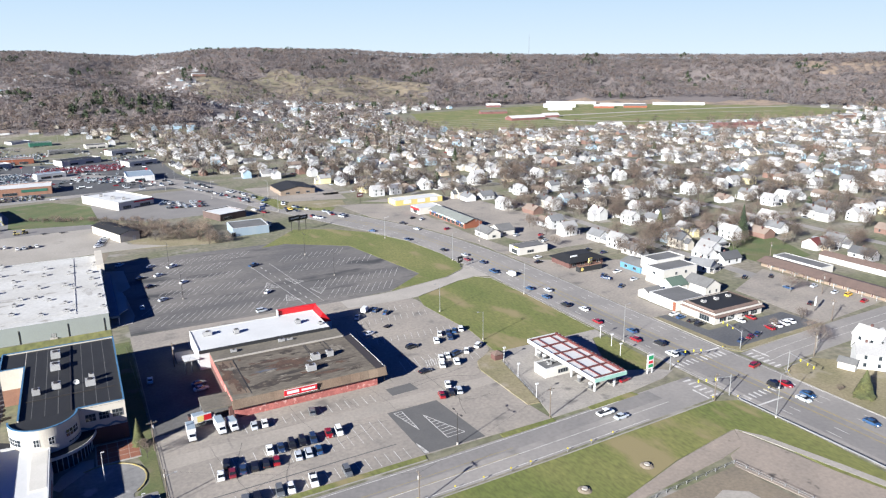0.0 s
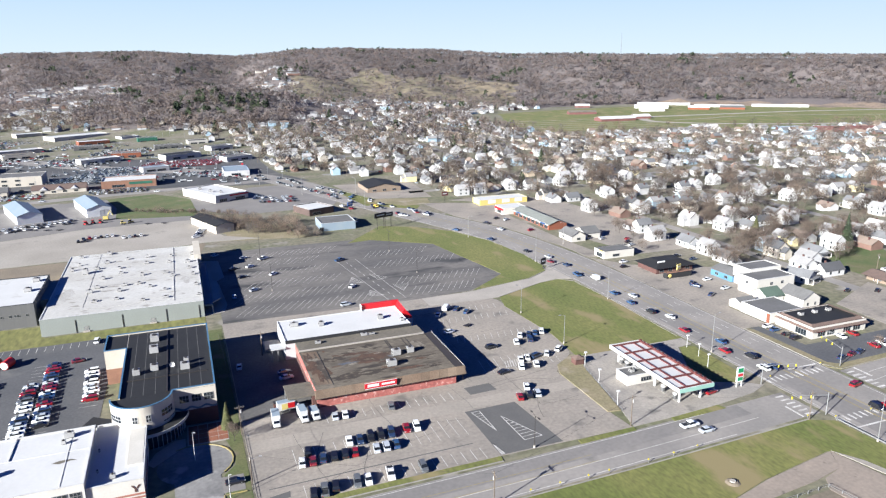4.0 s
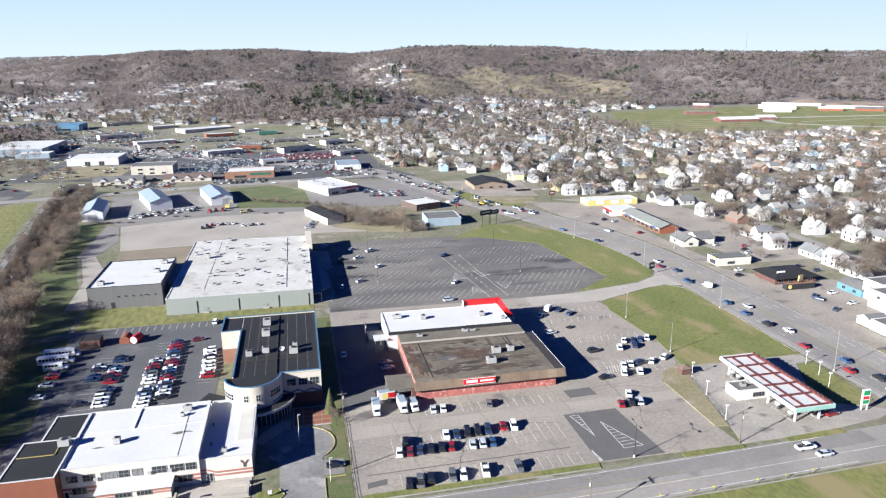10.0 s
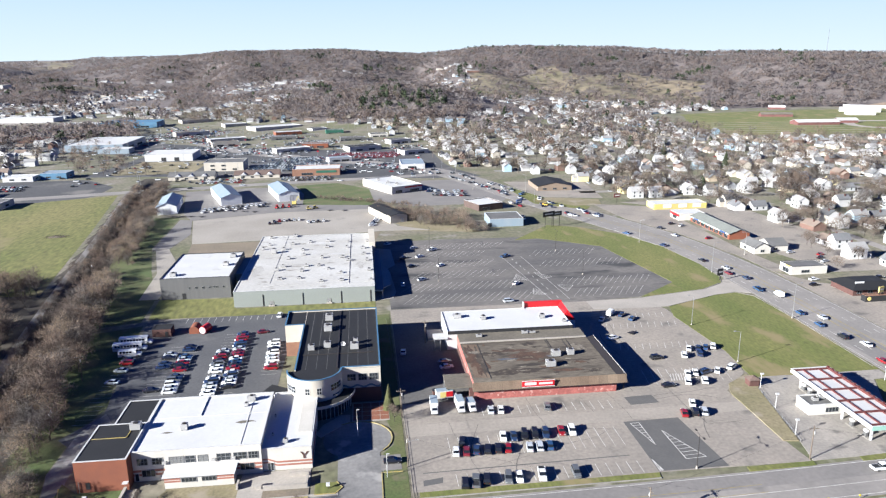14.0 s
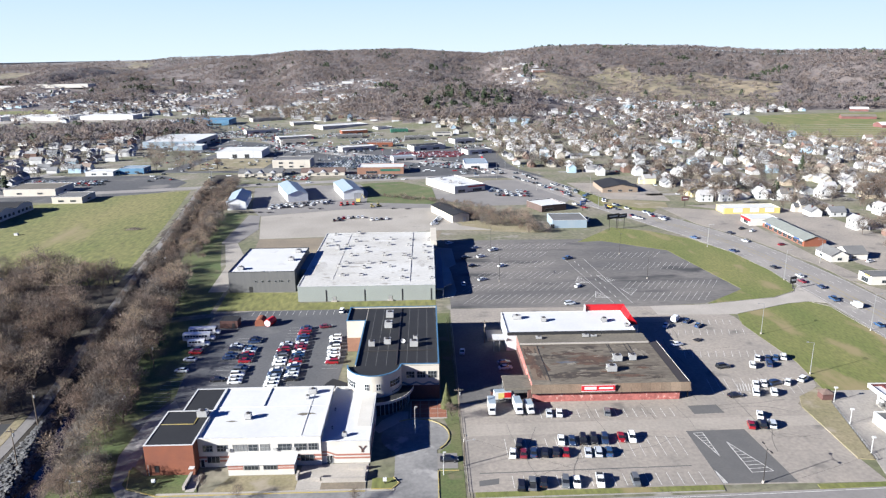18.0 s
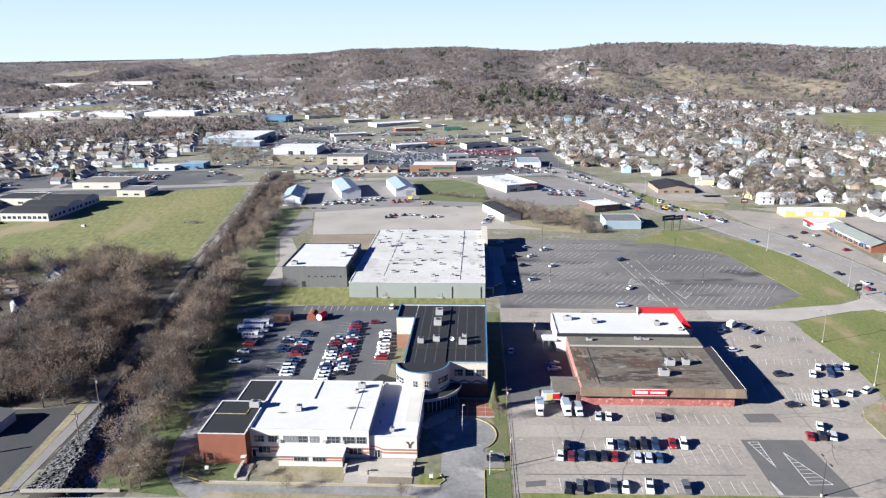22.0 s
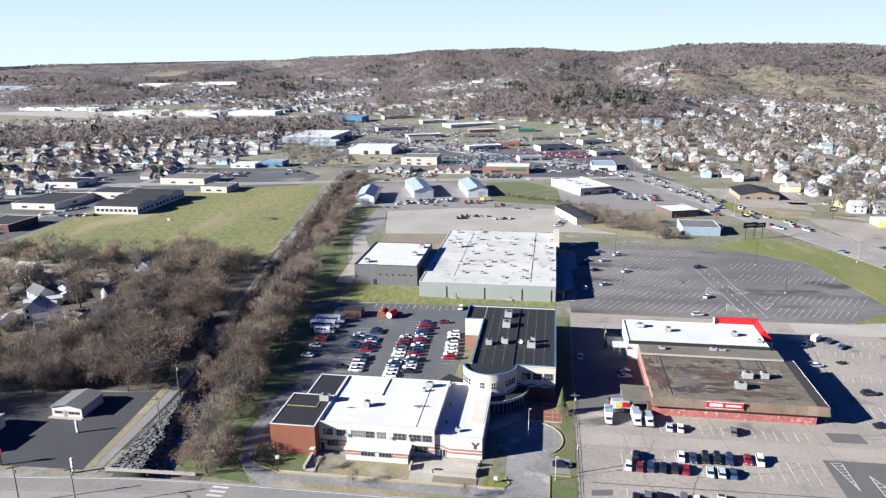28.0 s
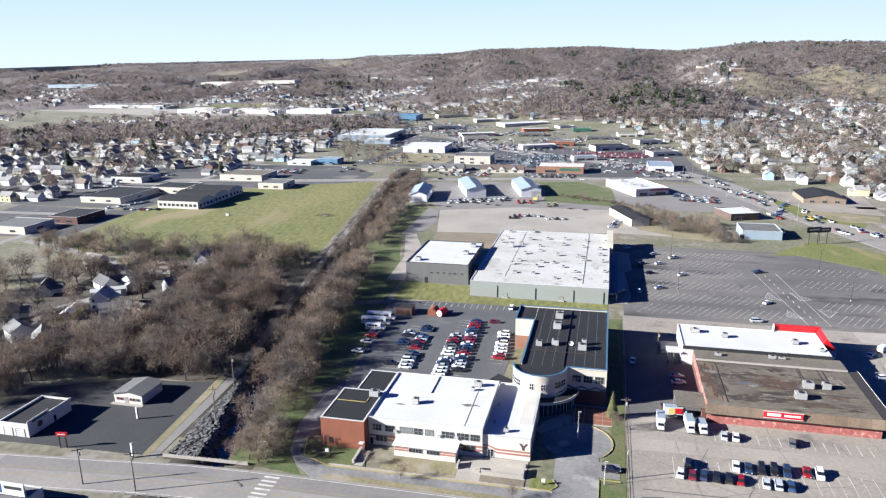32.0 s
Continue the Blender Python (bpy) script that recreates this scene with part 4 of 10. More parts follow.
hatched([(74.8, 158.5), (72.2, 170.4), (74.8, 170.6)], 9), hatched([(79.4, 165.6), (85.4, 151.6), (79.8, 151.2)], 9), hatched([(70.9, 147.0), (70.9, 152.6), (71.9, 147.0)], 7)
hatched([(72, 284), (74, 292), (78, 283)], 6), hatched([(68, 306), (71, 314), (74, 304)], 6), hatched([(88, 286), (86, 296), (93, 294)], 5), hatched([(82, 305), (80, 316), (87, 308)], 5)
hatch.strip([(78, 276), (70, 345)], 0.1, 0.086).strip([(86, 276), (80, 345)], 0.1, 0.086)
for i in range(11):
    hatch.box(81.4 - i * 0.7, 81.7 - i * 0.7, 278 + i * 6, 280.6 + i * 6, 0.06, 0.088)
for i in range(6):
    hatch.strip([(95.4 + i * 0.9, 194.6), (97.0 + i * 0.9, 199.6)], 0.12, 0.086)
structure("hatched_marking", hatch, PAINT, "white hatched islands and lane dashes in the car parks", "road marking")

# tarred cracks of the old car parks
cracks = Mesh()
cr_ = random.Random(23)
for i in range(46):
    x, y, h_ = cr_.uniform(14, 112), cr_.uniform(148, 258), cr_.choice((0.0, 0.05, 1.57, 1.5)) + cr_.uniform(-0.12, 0.12)
    line = [(x, y)]
    for _ in range(cr_.randint(4, 11)):
        x, y = x + 2.6 * math.cos(h_), y + 2.6 * math.sin(h_)
        h_ += cr_.uniform(-0.22, 0.22)
        if 12 < x < 108 and 148 < y < 258:
            line.append((x, y))
    if len(line) > 2:
        cracks.strip(line, cr_.uniform(0.04, 0.09), 0.0705 + i * 0.0001)
for i in range(30):
    x, y, h_ = cr_.uniform(14, 120), cr_.uniform(278, 374), cr_.choice((0.0, 1.57)) + cr_.uniform(-0.15, 0.15)
    cracks.strip([(x, y), (x + 6 * math.cos(h_), y + 6 * math.sin(h_)), (x + 13 * math.cos(h_ + 0.1), min(y + 13 * math.sin(h_ + 0.1), 380))], cr_.uniform(0.06, 0.14), 0.0725 + i * 0.0001)
structure("tarred_cracks", cracks, CRACK, "thin dark tarred cracks across the car parks", "road marking")

# neighbourhood streets
streets = Mesh()
for y in (285, 400, 515, 630, 745, 860):
    x0 = 250 if y < 430 else 165 if y < 560 else 120
    streets.strip([(x0, y), (900 if y < 700 else 460, y + 8)], 3.6, 0.05, thick=0.2)
for x in (275, 385, 495, 605, 715, 825):
    streets.strip([(x, 160), (x + 4, 880 if x < 500 else 700)], 3.4, 0.045, thick=0.2)
for x in (-340, -430, -520, -610, -700, -800):
    streets.strip([(x, 300), (x - 20, 900)], 3.4, 0.045, thick=0.2)
for y in (400, 520, 640, 760, 880):
    streets.strip([(-330, y), (-1000, y - 40)], 3.4, 0.05, thick=0.2)
streets.strip(spline([(-330, 330), (-250, 300), (-215, 262), (-240, 215), (-300, 190)]), 3.0, 0.05, thick=0.2)
structure("street_grid", streets, ROAD, "grey residential streets between the houses", "road")


# ---- building kit ----
def window_in(parent, x, y, z, w, h, face="s", bars=2, pane=None, frame_mat=None, rows=1, name="window"):
    """A framed window on a wall that faces s, n, e or w; x, y, z is the middle of its foot."""
    fr, gl = Mesh(), Mesh()
    d = {"s": (1, 0, 0, -1), "n": (-1, 0, 0, 1), "e": (0, 1, 1, 0), "w": (0, -1, -1, 0)}[face]

    def slab(m, u0, u1, z0, z1, o0, o1):
        a = (x + d[0] * u0 + d[2] * o0, y + d[1] * u0 + d[3] * o0)
        b = (x + d[0] * u1 + d[2] * o1, y + d[1] * u1 + d[3] * o1)
        m.box(min(a[0], b[0]), max(a[0], b[0]), min(a[1], b[1]), max(a[1], b[1]), z0, z1)

    t = 0.09
    slab(fr, -w / 2, w / 2, z, z + t, 0.0, 0.10), slab(fr, -w / 2, w / 2, z + h - t, z + h, 0.0, 0.10)
    for i in range(bars + 1):
        u = -w / 2 + t / 2 + i * (w - t) / bars
        slab(fr, u - t / 2, u + t / 2, z + t, z + h - t, 0.0, 0.10)
    for i in range(1, rows):
        slab(fr, -w / 2, w / 2, z + h * i / rows - t / 2, z + h * i / rows + t / 2, 0.0, 0.09)
    slab(gl, -w / 2 + 0.02, w / 2 - 0.02, z + 0.02, z + h - 0.02, 0.0, 0.05)
    fo = part(name, fr, frame_mat or FRAME_GREY, parent)
    part("pane", gl, pane or PANE, fo)
    return fo


def roof_unit(x, y, z, w=2.2, d=1.8, h=1.5, label="galvanised air-conditioning unit on a flat roof", rz=0.0):
    t = thing("roof_unit", label, "roof unit", (x, y, z), "roof units", rz)
    part("casing", Mesh().box(-w / 2, w / 2, -d / 2, d / 2, 0.18, h), UNIT, t, local=True)
    part("curb", Mesh().box(-w / 2 + 0.1, w / 2 - 0.1, -d / 2 + 0.1, d / 2 - 0.1, 0, 0.18), DARK_TRIM, t, local=True)
    m = Mesh().tube((0, 0, h), (0, 0, h + 0.22), min(w, d) * 0.32, min(w, d) * 0.32, 10)
    part("fan_cowl", m, DARK_STEEL, t, local=True)
    g = Mesh()
    for i in range(4):
        g.box(-w / 2 - 0.02, -w / 2, -d / 2 + 0.15, d / 2 - 0.15, 0.35 + i * (h - 0.5) / 4, 0.35 + (i + 0.5) * (h - 0.5) / 4)
    part("grille", g, DARK_TRIM, t, local=True)
    return t


def flat_block(name, label, category, x0, x1, y0, y1, h, wall, roof, cap=None, parapet=0.45, windows=(), doors=(), group="", base=0.0, rz=0.0):
    """A flat-roofed block: walls up to a parapet, the roof deck inside it and a coping."""
    t = thing(name, label, category, ((x0 + x1) / 2, (y0 + y1) / 2, base), group)
    part("wall", Mesh().box(x0, x1, y0, y1, base, h - 0.05).ring(x0, x1, y0, y1, h - 0.05, h + parapet, 0.3), wall, t)
    part("roof", Mesh().box(x0 + 0.3, x1 - 0.3, y0 + 0.3, y1 - 0.3, h - 0.05, h + 0.05), roof, t)
    part("coping", Mesh().ring(x0 - 0.06, x1 + 0.06, y0 - 0.06, y1 + 0.06, h + parapet, h + parapet + 0.1, 0.42), cap or STEEL, t)
    for face, u, z, w, hh, bars in windows:
        px, py = {"s": (u, y0), "n": (u, y1), "e": (x1, u), "w": (x0, u)}[face]
        window_in(t, px, py, z, w, hh, face, bars)
    for face, u, w, hh in doors:
        px, py = {"s": (u, y0), "n": (u, y1), "e": (x1, u), "w": (x0, u)}[face]
        window_in(t, px, py, base + 0.02, w, hh, face, 2, DARK_TRIM, STEEL, 1, "door")
    t.rotation_euler.z = radians(rz)
    return t


def gable_block(name, label, category, x, y, w, d, eave, ridge, wall, roof, rz=0.0, over=0.4, windows=(), doors=(), group="", axis="y"):
    """A gabled block centred on x, y; its ridge runs along its own y."""
    t = thing(name, label, category, (x, y, 0), group, rz)
    a, b = w / 2, d / 2
    m = Mesh()
    pts = [(-a, 0), (a, 0), (a, eave), (0, ridge), (-a, eave)]
    m.face([(p, -b, q) for p, q in pts]).face([(p, b, q) for p, q in reversed(pts)])
    m.face([(-a, b, 0), (-a, -b, 0), (-a, -b, eave), (-a, b, eave)][::-1][::-1]).face([(a, -b, 0), (a, b, 0), (a, b, eave), (a, -b, eave)])
    part("wall", m, wall, t, local=True)
    s = (ridge - eave) / a
    r = Mesh()
    for k in (-1, 1):
        e = (k * (a + over), eave - over * s + 0.08)
        q = [(e[0], -b - over, e[1]), (0, -b - over, ridge + 0.08), (0, b + over, ridge + 0.08), (e[0], b + over, e[1])]
        u = [(p[0], p[1], p[2] + 0.16) for p in q]
        if k < 0:
            q, u = q[::-1], u[::-1]
        r.face(q).face(u[::-1])
        for i in range(4):
            j = (i + 1) % 4
            r.face([q[j], q[i], u[i], u[j]])
    part("roof", r, roof, t, local=True)
    for face, u, z, ww, hh in windows:
        px, py = {"s": (u, -b), "n": (u, b), "e": (a, u), "w": (-a, u)}[face]
        o = window_in(None, px, py, z, ww, hh, face, 2)
        o.parent = t
    for face, u, ww, hh in doors:
        px, py = {"s": (u, -b), "n": (u, b), "e": (a, u), "w": (-a, u)}[face]
        o = window_in(None, px, py, 0.02, ww, hh, face, 2, WHITE_METAL, STEEL, 1, "door")
        o.parent = t
    return t


# ---- the white school building ----
school = thing("school_block", "two-storey white masonry school with salmon bands and white roof", "school", (-43, 172, 0))
part("wall", Mesh().box(-59, -28, 159, 187.2, 0, 7.75).ring(-59, -28, 159, 187.2, 7.75, 8.15, 0.3), WHITE_WALL, school)
part("roof", Mesh().box(-58.7, -28.3, 159.3, 186.9, 7.75, 7.9), WHITE_ROOF, school)
part("coping", Mesh().ring(-59.08, -27.92, 158.92, 187.28, 8.15, 8.25, 0.42), WHITE_METAL, school)
part("roof_ridge", Mesh().box(-46.2, -45.9, 176, 186.8, 7.9, 8.15).box(-58, -28.4, 175.8, 176.0, 7.9, 8.0).box(-33.2, -33.0, 160, 186, 7.9, 8.0), WHITE_ROOF, school, "low seam ridges of the roof")
for i, (z0, z1) in enumerate(((1.5, 2.1), (2.55, 3.15))):
    part("painted_band", Mesh().box(-59.03, -50.8, 158.96, 159.1, z0, z1), SALMON, school, "salmon painted band")
    part("painted_band", Mesh().box(-34.2, -27.97, 158.96, 159.1, z0, z1), SALMON, school, "salmon painted band")
for x, w, b in ((-56.6, 2.6, 3), (-53.0, 2.6, 3), (-48.5, 3.6, 4), (-45.2, 2.4, 2), (-42.2, 2.4, 2), (-37.2, 3.4, 3), (-33.2, 3.2, 3), (-30.0, 2.4, 3)):
    window_in(school, x, 159, 4.4, w, 1.9, "s", b, BLIND if x in (-48.5, -42.2) else PANE, rows=2)
window_in(school, -55.4, 159, 1.2, 3.2, 1.9, "s", 3), window_in(school, -31.6, 159, 1.2, 3.4, 1.9, "s", 3)
window_in(school, -58.2, 159, 0.05, 1.0, 2.2, "s", 1, PANE, WHITE_METAL, 1, "door")
for x in (-51.4, -39.6, -34.8):
    part("window_unit", Mesh().box(x - 0.5, x + 0.5, 158.55, 159, 4.5, 5.2), UNIT, school, "grey window air-conditioner")
porch = thing("porch", "low white porch with salmon bands along the school front", "porch", (-42.5, 157, 0))
part("wall", Mesh().box(-50.7, -34.3, 155, 158.98, 0, 3.1), WHITE_WALL, porch)
part("roof", Mesh().prism([(-51.1, 154.5), (-33.9, 154.5), (-33.9, 158.95), (-51.1, 158.95)], 3.1, 3.42), WHITE_ROOF, porch)
for x0, x1 in ((-50.73, -46.9), (-38.3, -34.27)):
    part("painted_band", Mesh().box(x0, x1, 154.96, 155.1, 1.6, 2.8), SALMON, porch, "salmon painted panel")
    part("painted_line", Mesh().box(x0 - 0.01, x1 + 0.01, 154.95, 155.1, 2.1, 2.25), WHITE_WALL, porch, "thin white line")
window_in(porch, -44.9, 155, 1.5, 3.6, 1.2, "s", 4), window_in(porch, -40.2, 155, 1.5, 3.4, 1.2, "s", 4)
brick = flat_block("brick_block", "red brick windowless hall with black roof beside the school", "school", -71.3, -59.1, 155.8, 173.6, 8.2, BRICK, BLACK_ROOF, WHITE_METAL, 0.1)
window_in(brick, -68.6, 155.8, 0.9, 1.0, 1.8, "s", 1, DARK_TRIM, DARK_TRIM)
part("pipe", Mesh().tube((-70.6, 155.6, 0), (-70.6, 155.6, 3.2), 0.08, 0.08), STEEL, brick)
part("canopy", Mesh().box(-60.4, -59.1, 154.6, 155.8, 2.3, 2.45), WHITE_METAL, brick)
part("roof_pipe", Mesh().box(-70.6, -62, 166.2, 166.4, 8.26, 8.42).box(-62.2, -62, 166.2, 172.6, 8.26, 8.42), YELLOW_PAINT, brick, "yellow gas pipe on the roof")
flat_block("brick_annex", "lower black-roofed rear of the brick hall", "school", -67.6, -59.1, 173.7, 187.2, 7.9, BRICK, BLACK_ROOF, WHITE_METAL, 0.1)
roof_unit(-61.0, 170.6, 8.25, 2.6, 2.0, 1.7), roof_unit(-48.6, 169.4, 7.9, 1.6, 1.6, 1.6), roof_unit(-33.6, 183.4, 7.9, 2.2, 1.4, 1.5), roof_unit(-34.6, 180.2, 7.9, 1.0, 1.0, 1.0)
stain, stain2 = Mesh(), Mesh()
stain.prism([(-36.2, 171.2), (-34.4, 170.4), (-32.0, 171.2), (-30.6, 171.0), (-31.8, 171.9), (-34.6, 172.0)], 7.9, 7.912), stain2.prism([(-54.4, 168.0), (-52.6, 167.6), (-51, 168.1), (-52.8, 168.5)], 7.9, 7.912)
part("roof_patch", stain, TAN_ROOF, school, "brown tar patch on the white roof")
part("roof_patch", stain2, TAN_ROOF, school, "brown tar patch on the white roof")

wing = thing("school_wing", "white single-storey school wing with salmon bands and a dark red emblem", "school", (-22, 174, 0))
part("wall", Mesh().box(-27.98, -15.7, 159.6, 190.5, 0, 5.9).ring(-27.98, -15.7, 159.6, 190.5, 5.9, 6.3, 0.3), WHITE_WALL, wing)
part("roof", Mesh().box(-27.7, -16.0, 159.9, 190.3, 5.9, 6.0), WHITE_ROOF, wing)
part("coping", Mesh().ring(-27.98, -15.6, 159.5, 190.5, 6.3, 6.4, 0.42), WHITE_METAL, wing)
part("parapet_block", Mesh().box(-19.6, -16.0, 166.5, 184.6, 6.0, 6.45), WHITE_WALL, wing, "raised white block along the wing's edge")
for z0, z1, dz in ((1.3, 1.75, 0.9), (2.2, 2.65, 0.9)):
    m = Mesh().box(-24.4, -15.66, 159.5, 159.62, z0, z1)
    m.face([(-27.98, 159.55, z0 + dz), (-26.6, 159.55, z0 + dz), (-24.4, 159.55, z0), (-24.4, 159.55, z1), (-26.6, 159.55, z1 + dz), (-27.98, 159.55, z1 + dz)])
    m.box(-15.72, -15.6, 159.6, 176, z0, z1)
    part("painted_band", m, SALMON, wing, "salmon stepped band")
em = Mesh()
em.face([(-18.6, 159.5, 4.9), (-18.1, 159.5, 4.9), (-17.55, 159.5, 4.1), (-17.8, 159.5, 3.8)]).face([(-16.4, 159.5, 4.9), (-17.3, 159.5, 3.8), (-17.5, 159.5, 4.0), (-16.9, 159.5, 4.9)])
em.face([(-17.85, 159.5, 3.9), (-17.3, 159.5, 3.9), (-17.3, 159.5, 3.0), (-17.85, 159.5, 3.0)][::-1])
part("emblem", em, DARK_BRICK, wing, "dark red emblem shape on the wall")
window_in(wing, -26.0, 159.6, 0.05, 1.6, 2.3, "s", 2, PANE, WHITE_METAL, 1, "door")
window_in(wing, -15.7, 166, 0.9, 2.6, 1.4, "e", 2), window_in(wing, -15.7, 171, 0.9, 2.6, 1.4, "e", 2)
roof_unit(-22.4, 162.6, 6.0, 1.2, 1.0, 1.1), roof_unit(-26, 166.4, 6.0, 0.6, 0.6, 0.6), roof_unit(-26.4, 176.4, 6.0, 0.6, 0.6, 0.6)

# hall with black roof and round tower
hall = thing("hall", "two-storey cream hall with black roof and blue coping", "hall", (-10, 220, 0))
part("wall", Mesh().box(-22.5, 2.8, 194, 245, 0, 11.0).box(-8.6, 2.8, 194, 194.3, 11.0, 11.5).box(-29, 2.8, 244.7, 245, 11.0, 11.5).box(-22.5, -22.2, 194, 231, 11.0, 11.5).box(2.5, 2.8, 194.3, 244.7, 11.0, 11.5), CREAM_WALL, hall)
part("brick_base", Mesh().box(-9.5, 2.86, 193.92, 194.1, 0, 4.6).box(2.7, 2.88, 194, 245.05, 0, 4.6), DARK_BRICK, hall, "dark brick lower storey")
part("roof", Mesh().box(-22.2, 2.5, 194.0, 244.7, 11.0, 11.08), BLACK_ROOF, hall)
seams = Mesh()
for x in (-19.4, -16.3, -13.2, -7.0, -3.9, -0.8):
    seams.box(x - 0.06, x + 0.06, 194.4, 244.6, 11.08, 11.1)
part("roof_seam", seams, GREY_ROOF, hall, "grey seams of the black roof")
part("roof_duct", Mesh().box(-10.3, -9.9, 194.6, 244, 11.08, 11.35).box(-21, 1, 205.2, 205.4, 11.08, 11.3), DARK_STEEL, hall, "dark pipe run along the roof")
part("coping", Mesh().box(-8.6, 2.88, 193.92, 194.37, 11.5, 11.66).box(-29.08, 2.88, 244.63, 245.08, 11.5, 11.66).box(-22.58, -22.13, 194, 230.9, 11.5, 11.66).box(2.43, 2.88, 194.37, 244.63, 11.5, 11.66), BLUE_TRIM, hall)
part("stair_wing", Mesh().box(-29, -22.5, 231, 245, 0, 11.0).box(-29, -22.5, 231, 231.3, 11.0, 11.5).box(-29, -28.7, 231.3, 244.7, 11.0, 11.5), CREAM_WALL, hall)
part("stair_roof", Mesh().box(-28.7, -22.5, 231.3, 244.7, 11.0, 11.06), BLACK_ROOF, hall)
part("stair_coping", Mesh().box(-29.08, -22.13, 230.92, 231.37, 11.5, 11.66).box(-29.08, -28.63, 231.37, 244.63, 11.5, 11.66), BLUE_TRIM, hall)
part("stair_base", Mesh().box(-29.05, -22.4, 230.95, 231.1, 0, 5.2).box(-29.06, -28.9, 231, 245, 0, 5.2).box(-22.6, -22.44, 206, 231, 0, 5.4), ORANGE_BRICK, hall, "orange brick lower storey")
for x in (-5.9, -2.6, 0.7):
    window_in(hall, x, 194, 7.0, 2.6, 2.2, "s", 3, rows=2)
wave = Mesh()
for i in range(30):
    u0, u1 = -9.3 + i * 0.4, -9.3 + (i + 1) * 0.4
    f0, f1 = 5.3 + 0.35 * math.sin(i * 0.62), 5.3 + 0.35 * math.sin((i + 1) * 0.62)
    wave.face([(u0, 193.97, f0 - 0.45), (u1, 193.97, f1 - 0.45), (u1, 193.97, f1 + 0.2), (u0, 193.97, f0 + 0.2)])
part("mural_wave", wave, BLUE_BAND, hall, "slate-blue painted wave")
tower = thing("tower", "round cream stair tower with black roof and blue rim", "tower", (-16.7, 194, 0))
TC, TR = (-16.7, 194.0), 8.1


def arc(r, a0, a1, n):
    return [(TC[0] + r * math.cos(a0 + (a1 - a0) * i / n), TC[1] + r * math.sin(a0 + (a1 - a0) * i / n)) for i in range(n + 1)]


PI = math.pi
drum = arc(TR, PI, 2 * PI, 40)
part("wall", Mesh().prism(drum, 0, 11.0), CREAM_WALL, tower, smooth=False)
rim = Mesh()
out_arc, in_arc = arc(TR, PI, 2 * PI, 40), arc(TR - 0.35, PI, 2 * PI, 40)
rim.prism(out_arc + in_arc[::-1], 11.0, 11.5)
part("parapet", rim, CREAM_WALL, tower)
rim = Mesh()
out_arc, in_arc = arc(TR + 0.08, PI, 2 * PI, 40), arc(TR - 0.4, PI, 2 * PI, 40)
rim.prism(out_arc + in_arc[::-1], 11.5, 11.66)
part("coping", rim, BLUE_TRIM, tower)
part("roof", Mesh().prism(arc(TR - 0.36, PI, 2 * PI, 40), 11.0, 11.07), BLACK_ROOF, tower)


def tower_window(a0, a1, z0, z1, n, rows=2):
    fr, gl = Mesh(), Mesh()
    k = 8
    o, i_ = arc(TR + 0.1, a0, a1, k), arc(TR, a0, a1, k)
    g = arc(TR + 0.05, a0, a1, k)
    for j in range(k):
        gl.prism([i_[j], g[j], g[j + 1], i_[j + 1]], z0, z1)
        for r in range(rows + 1):
            z = z0 + (z1 - z0) * r / rows
            fr.prism([i_[j], o[j], o[j + 1], i_[j + 1]], z - 0.05, z + 0.05)
    for j in range(n + 1):
        a = a0 + (a1 - a0) * j / n
        b = arc(TR + 0.11, a - 0.006, a + 0.006, 1) + arc(TR, a + 0.006, a - 0.006, 1)
        fr.prism(b, z0, z1)
    f = part("window", fr, WHITE_METAL, tower)
    part("pane", gl, PANE, f)


tower_window(3.42, 4.02, 7.0, 9.0, 5), tower_window(4.42, 4.58, 7.0, 9.0, 2), tower_window(4.84, 5.0, 7.0, 9.0, 2), tower_window(5.36, 5.92, 7.2, 9.2, 4), tower_window(5.42, 6.1, 5.4, 5.95, 6, 1)
entry = thing("entrance_canopy", "curved dark canopy with white fascia over a glass entrance", "canopy", (-9, 189, 0))
roof_c, fas = Mesh(), Mesh()
oa, ia, fa = arc(11.6, 4.75, 6.2, 24), arc(TR + 0.12, 4.75, 6.2, 24), arc(11.75, 4.75, 6.2, 24)
roof_c.prism(oa + ia[::-1], 4.3, 4.75)
fas.prism(fa + oa[::-1], 4.1, 4.95)
part("roof", roof_c, BLACK_ROOF, entry)
part("fascia", fas, WHITE_WALL, entry)
gw = Mesh()
ga, gb = arc(10.4, 4.8, 6.15, 20), arc(10.3, 4.8, 6.15, 20)
gw.prism(ga + gb[::-1], 0.1, 4.3)
part("glazing", gw, PANE, entry)
for i in range(12):
    a = 4.8 + 1.35 * i / 11
    p = arc(10.45, a, a + 0.001, 1)[0]
    part("mullion", Mesh().box(p[0] - 0.07, p[0] + 0.07, p[1] - 0.07, p[1] + 0.07, 0, 4.3), WHITE_METAL, entry)
link = thing("link_canopy", "small black-roofed glazed link between car park and tower", "canopy", (-28.5, 198, 0))
part("roof", Mesh().prism([(-33, 196), (-27, 193), (-24.6, 197.6), (-30.4, 201.4)], 3.4, 3.8), BLACK_ROOF, link)
part("fascia", Mesh().prism([(-33.2, 195.8), (-27, 192.7), (-26.9, 193), (-33, 196.1)], 3.3, 4.0), WHITE_WALL, link)
part("pier", Mesh().box(-32.6, -31.6, 196.2, 197.4, 0, 3.4), ORANGE_BRICK, link)
part("pier", Mesh().box(-28.2, -27.2, 194.4, 195.4, 0, 3.4), ORANGE_BRICK, link)
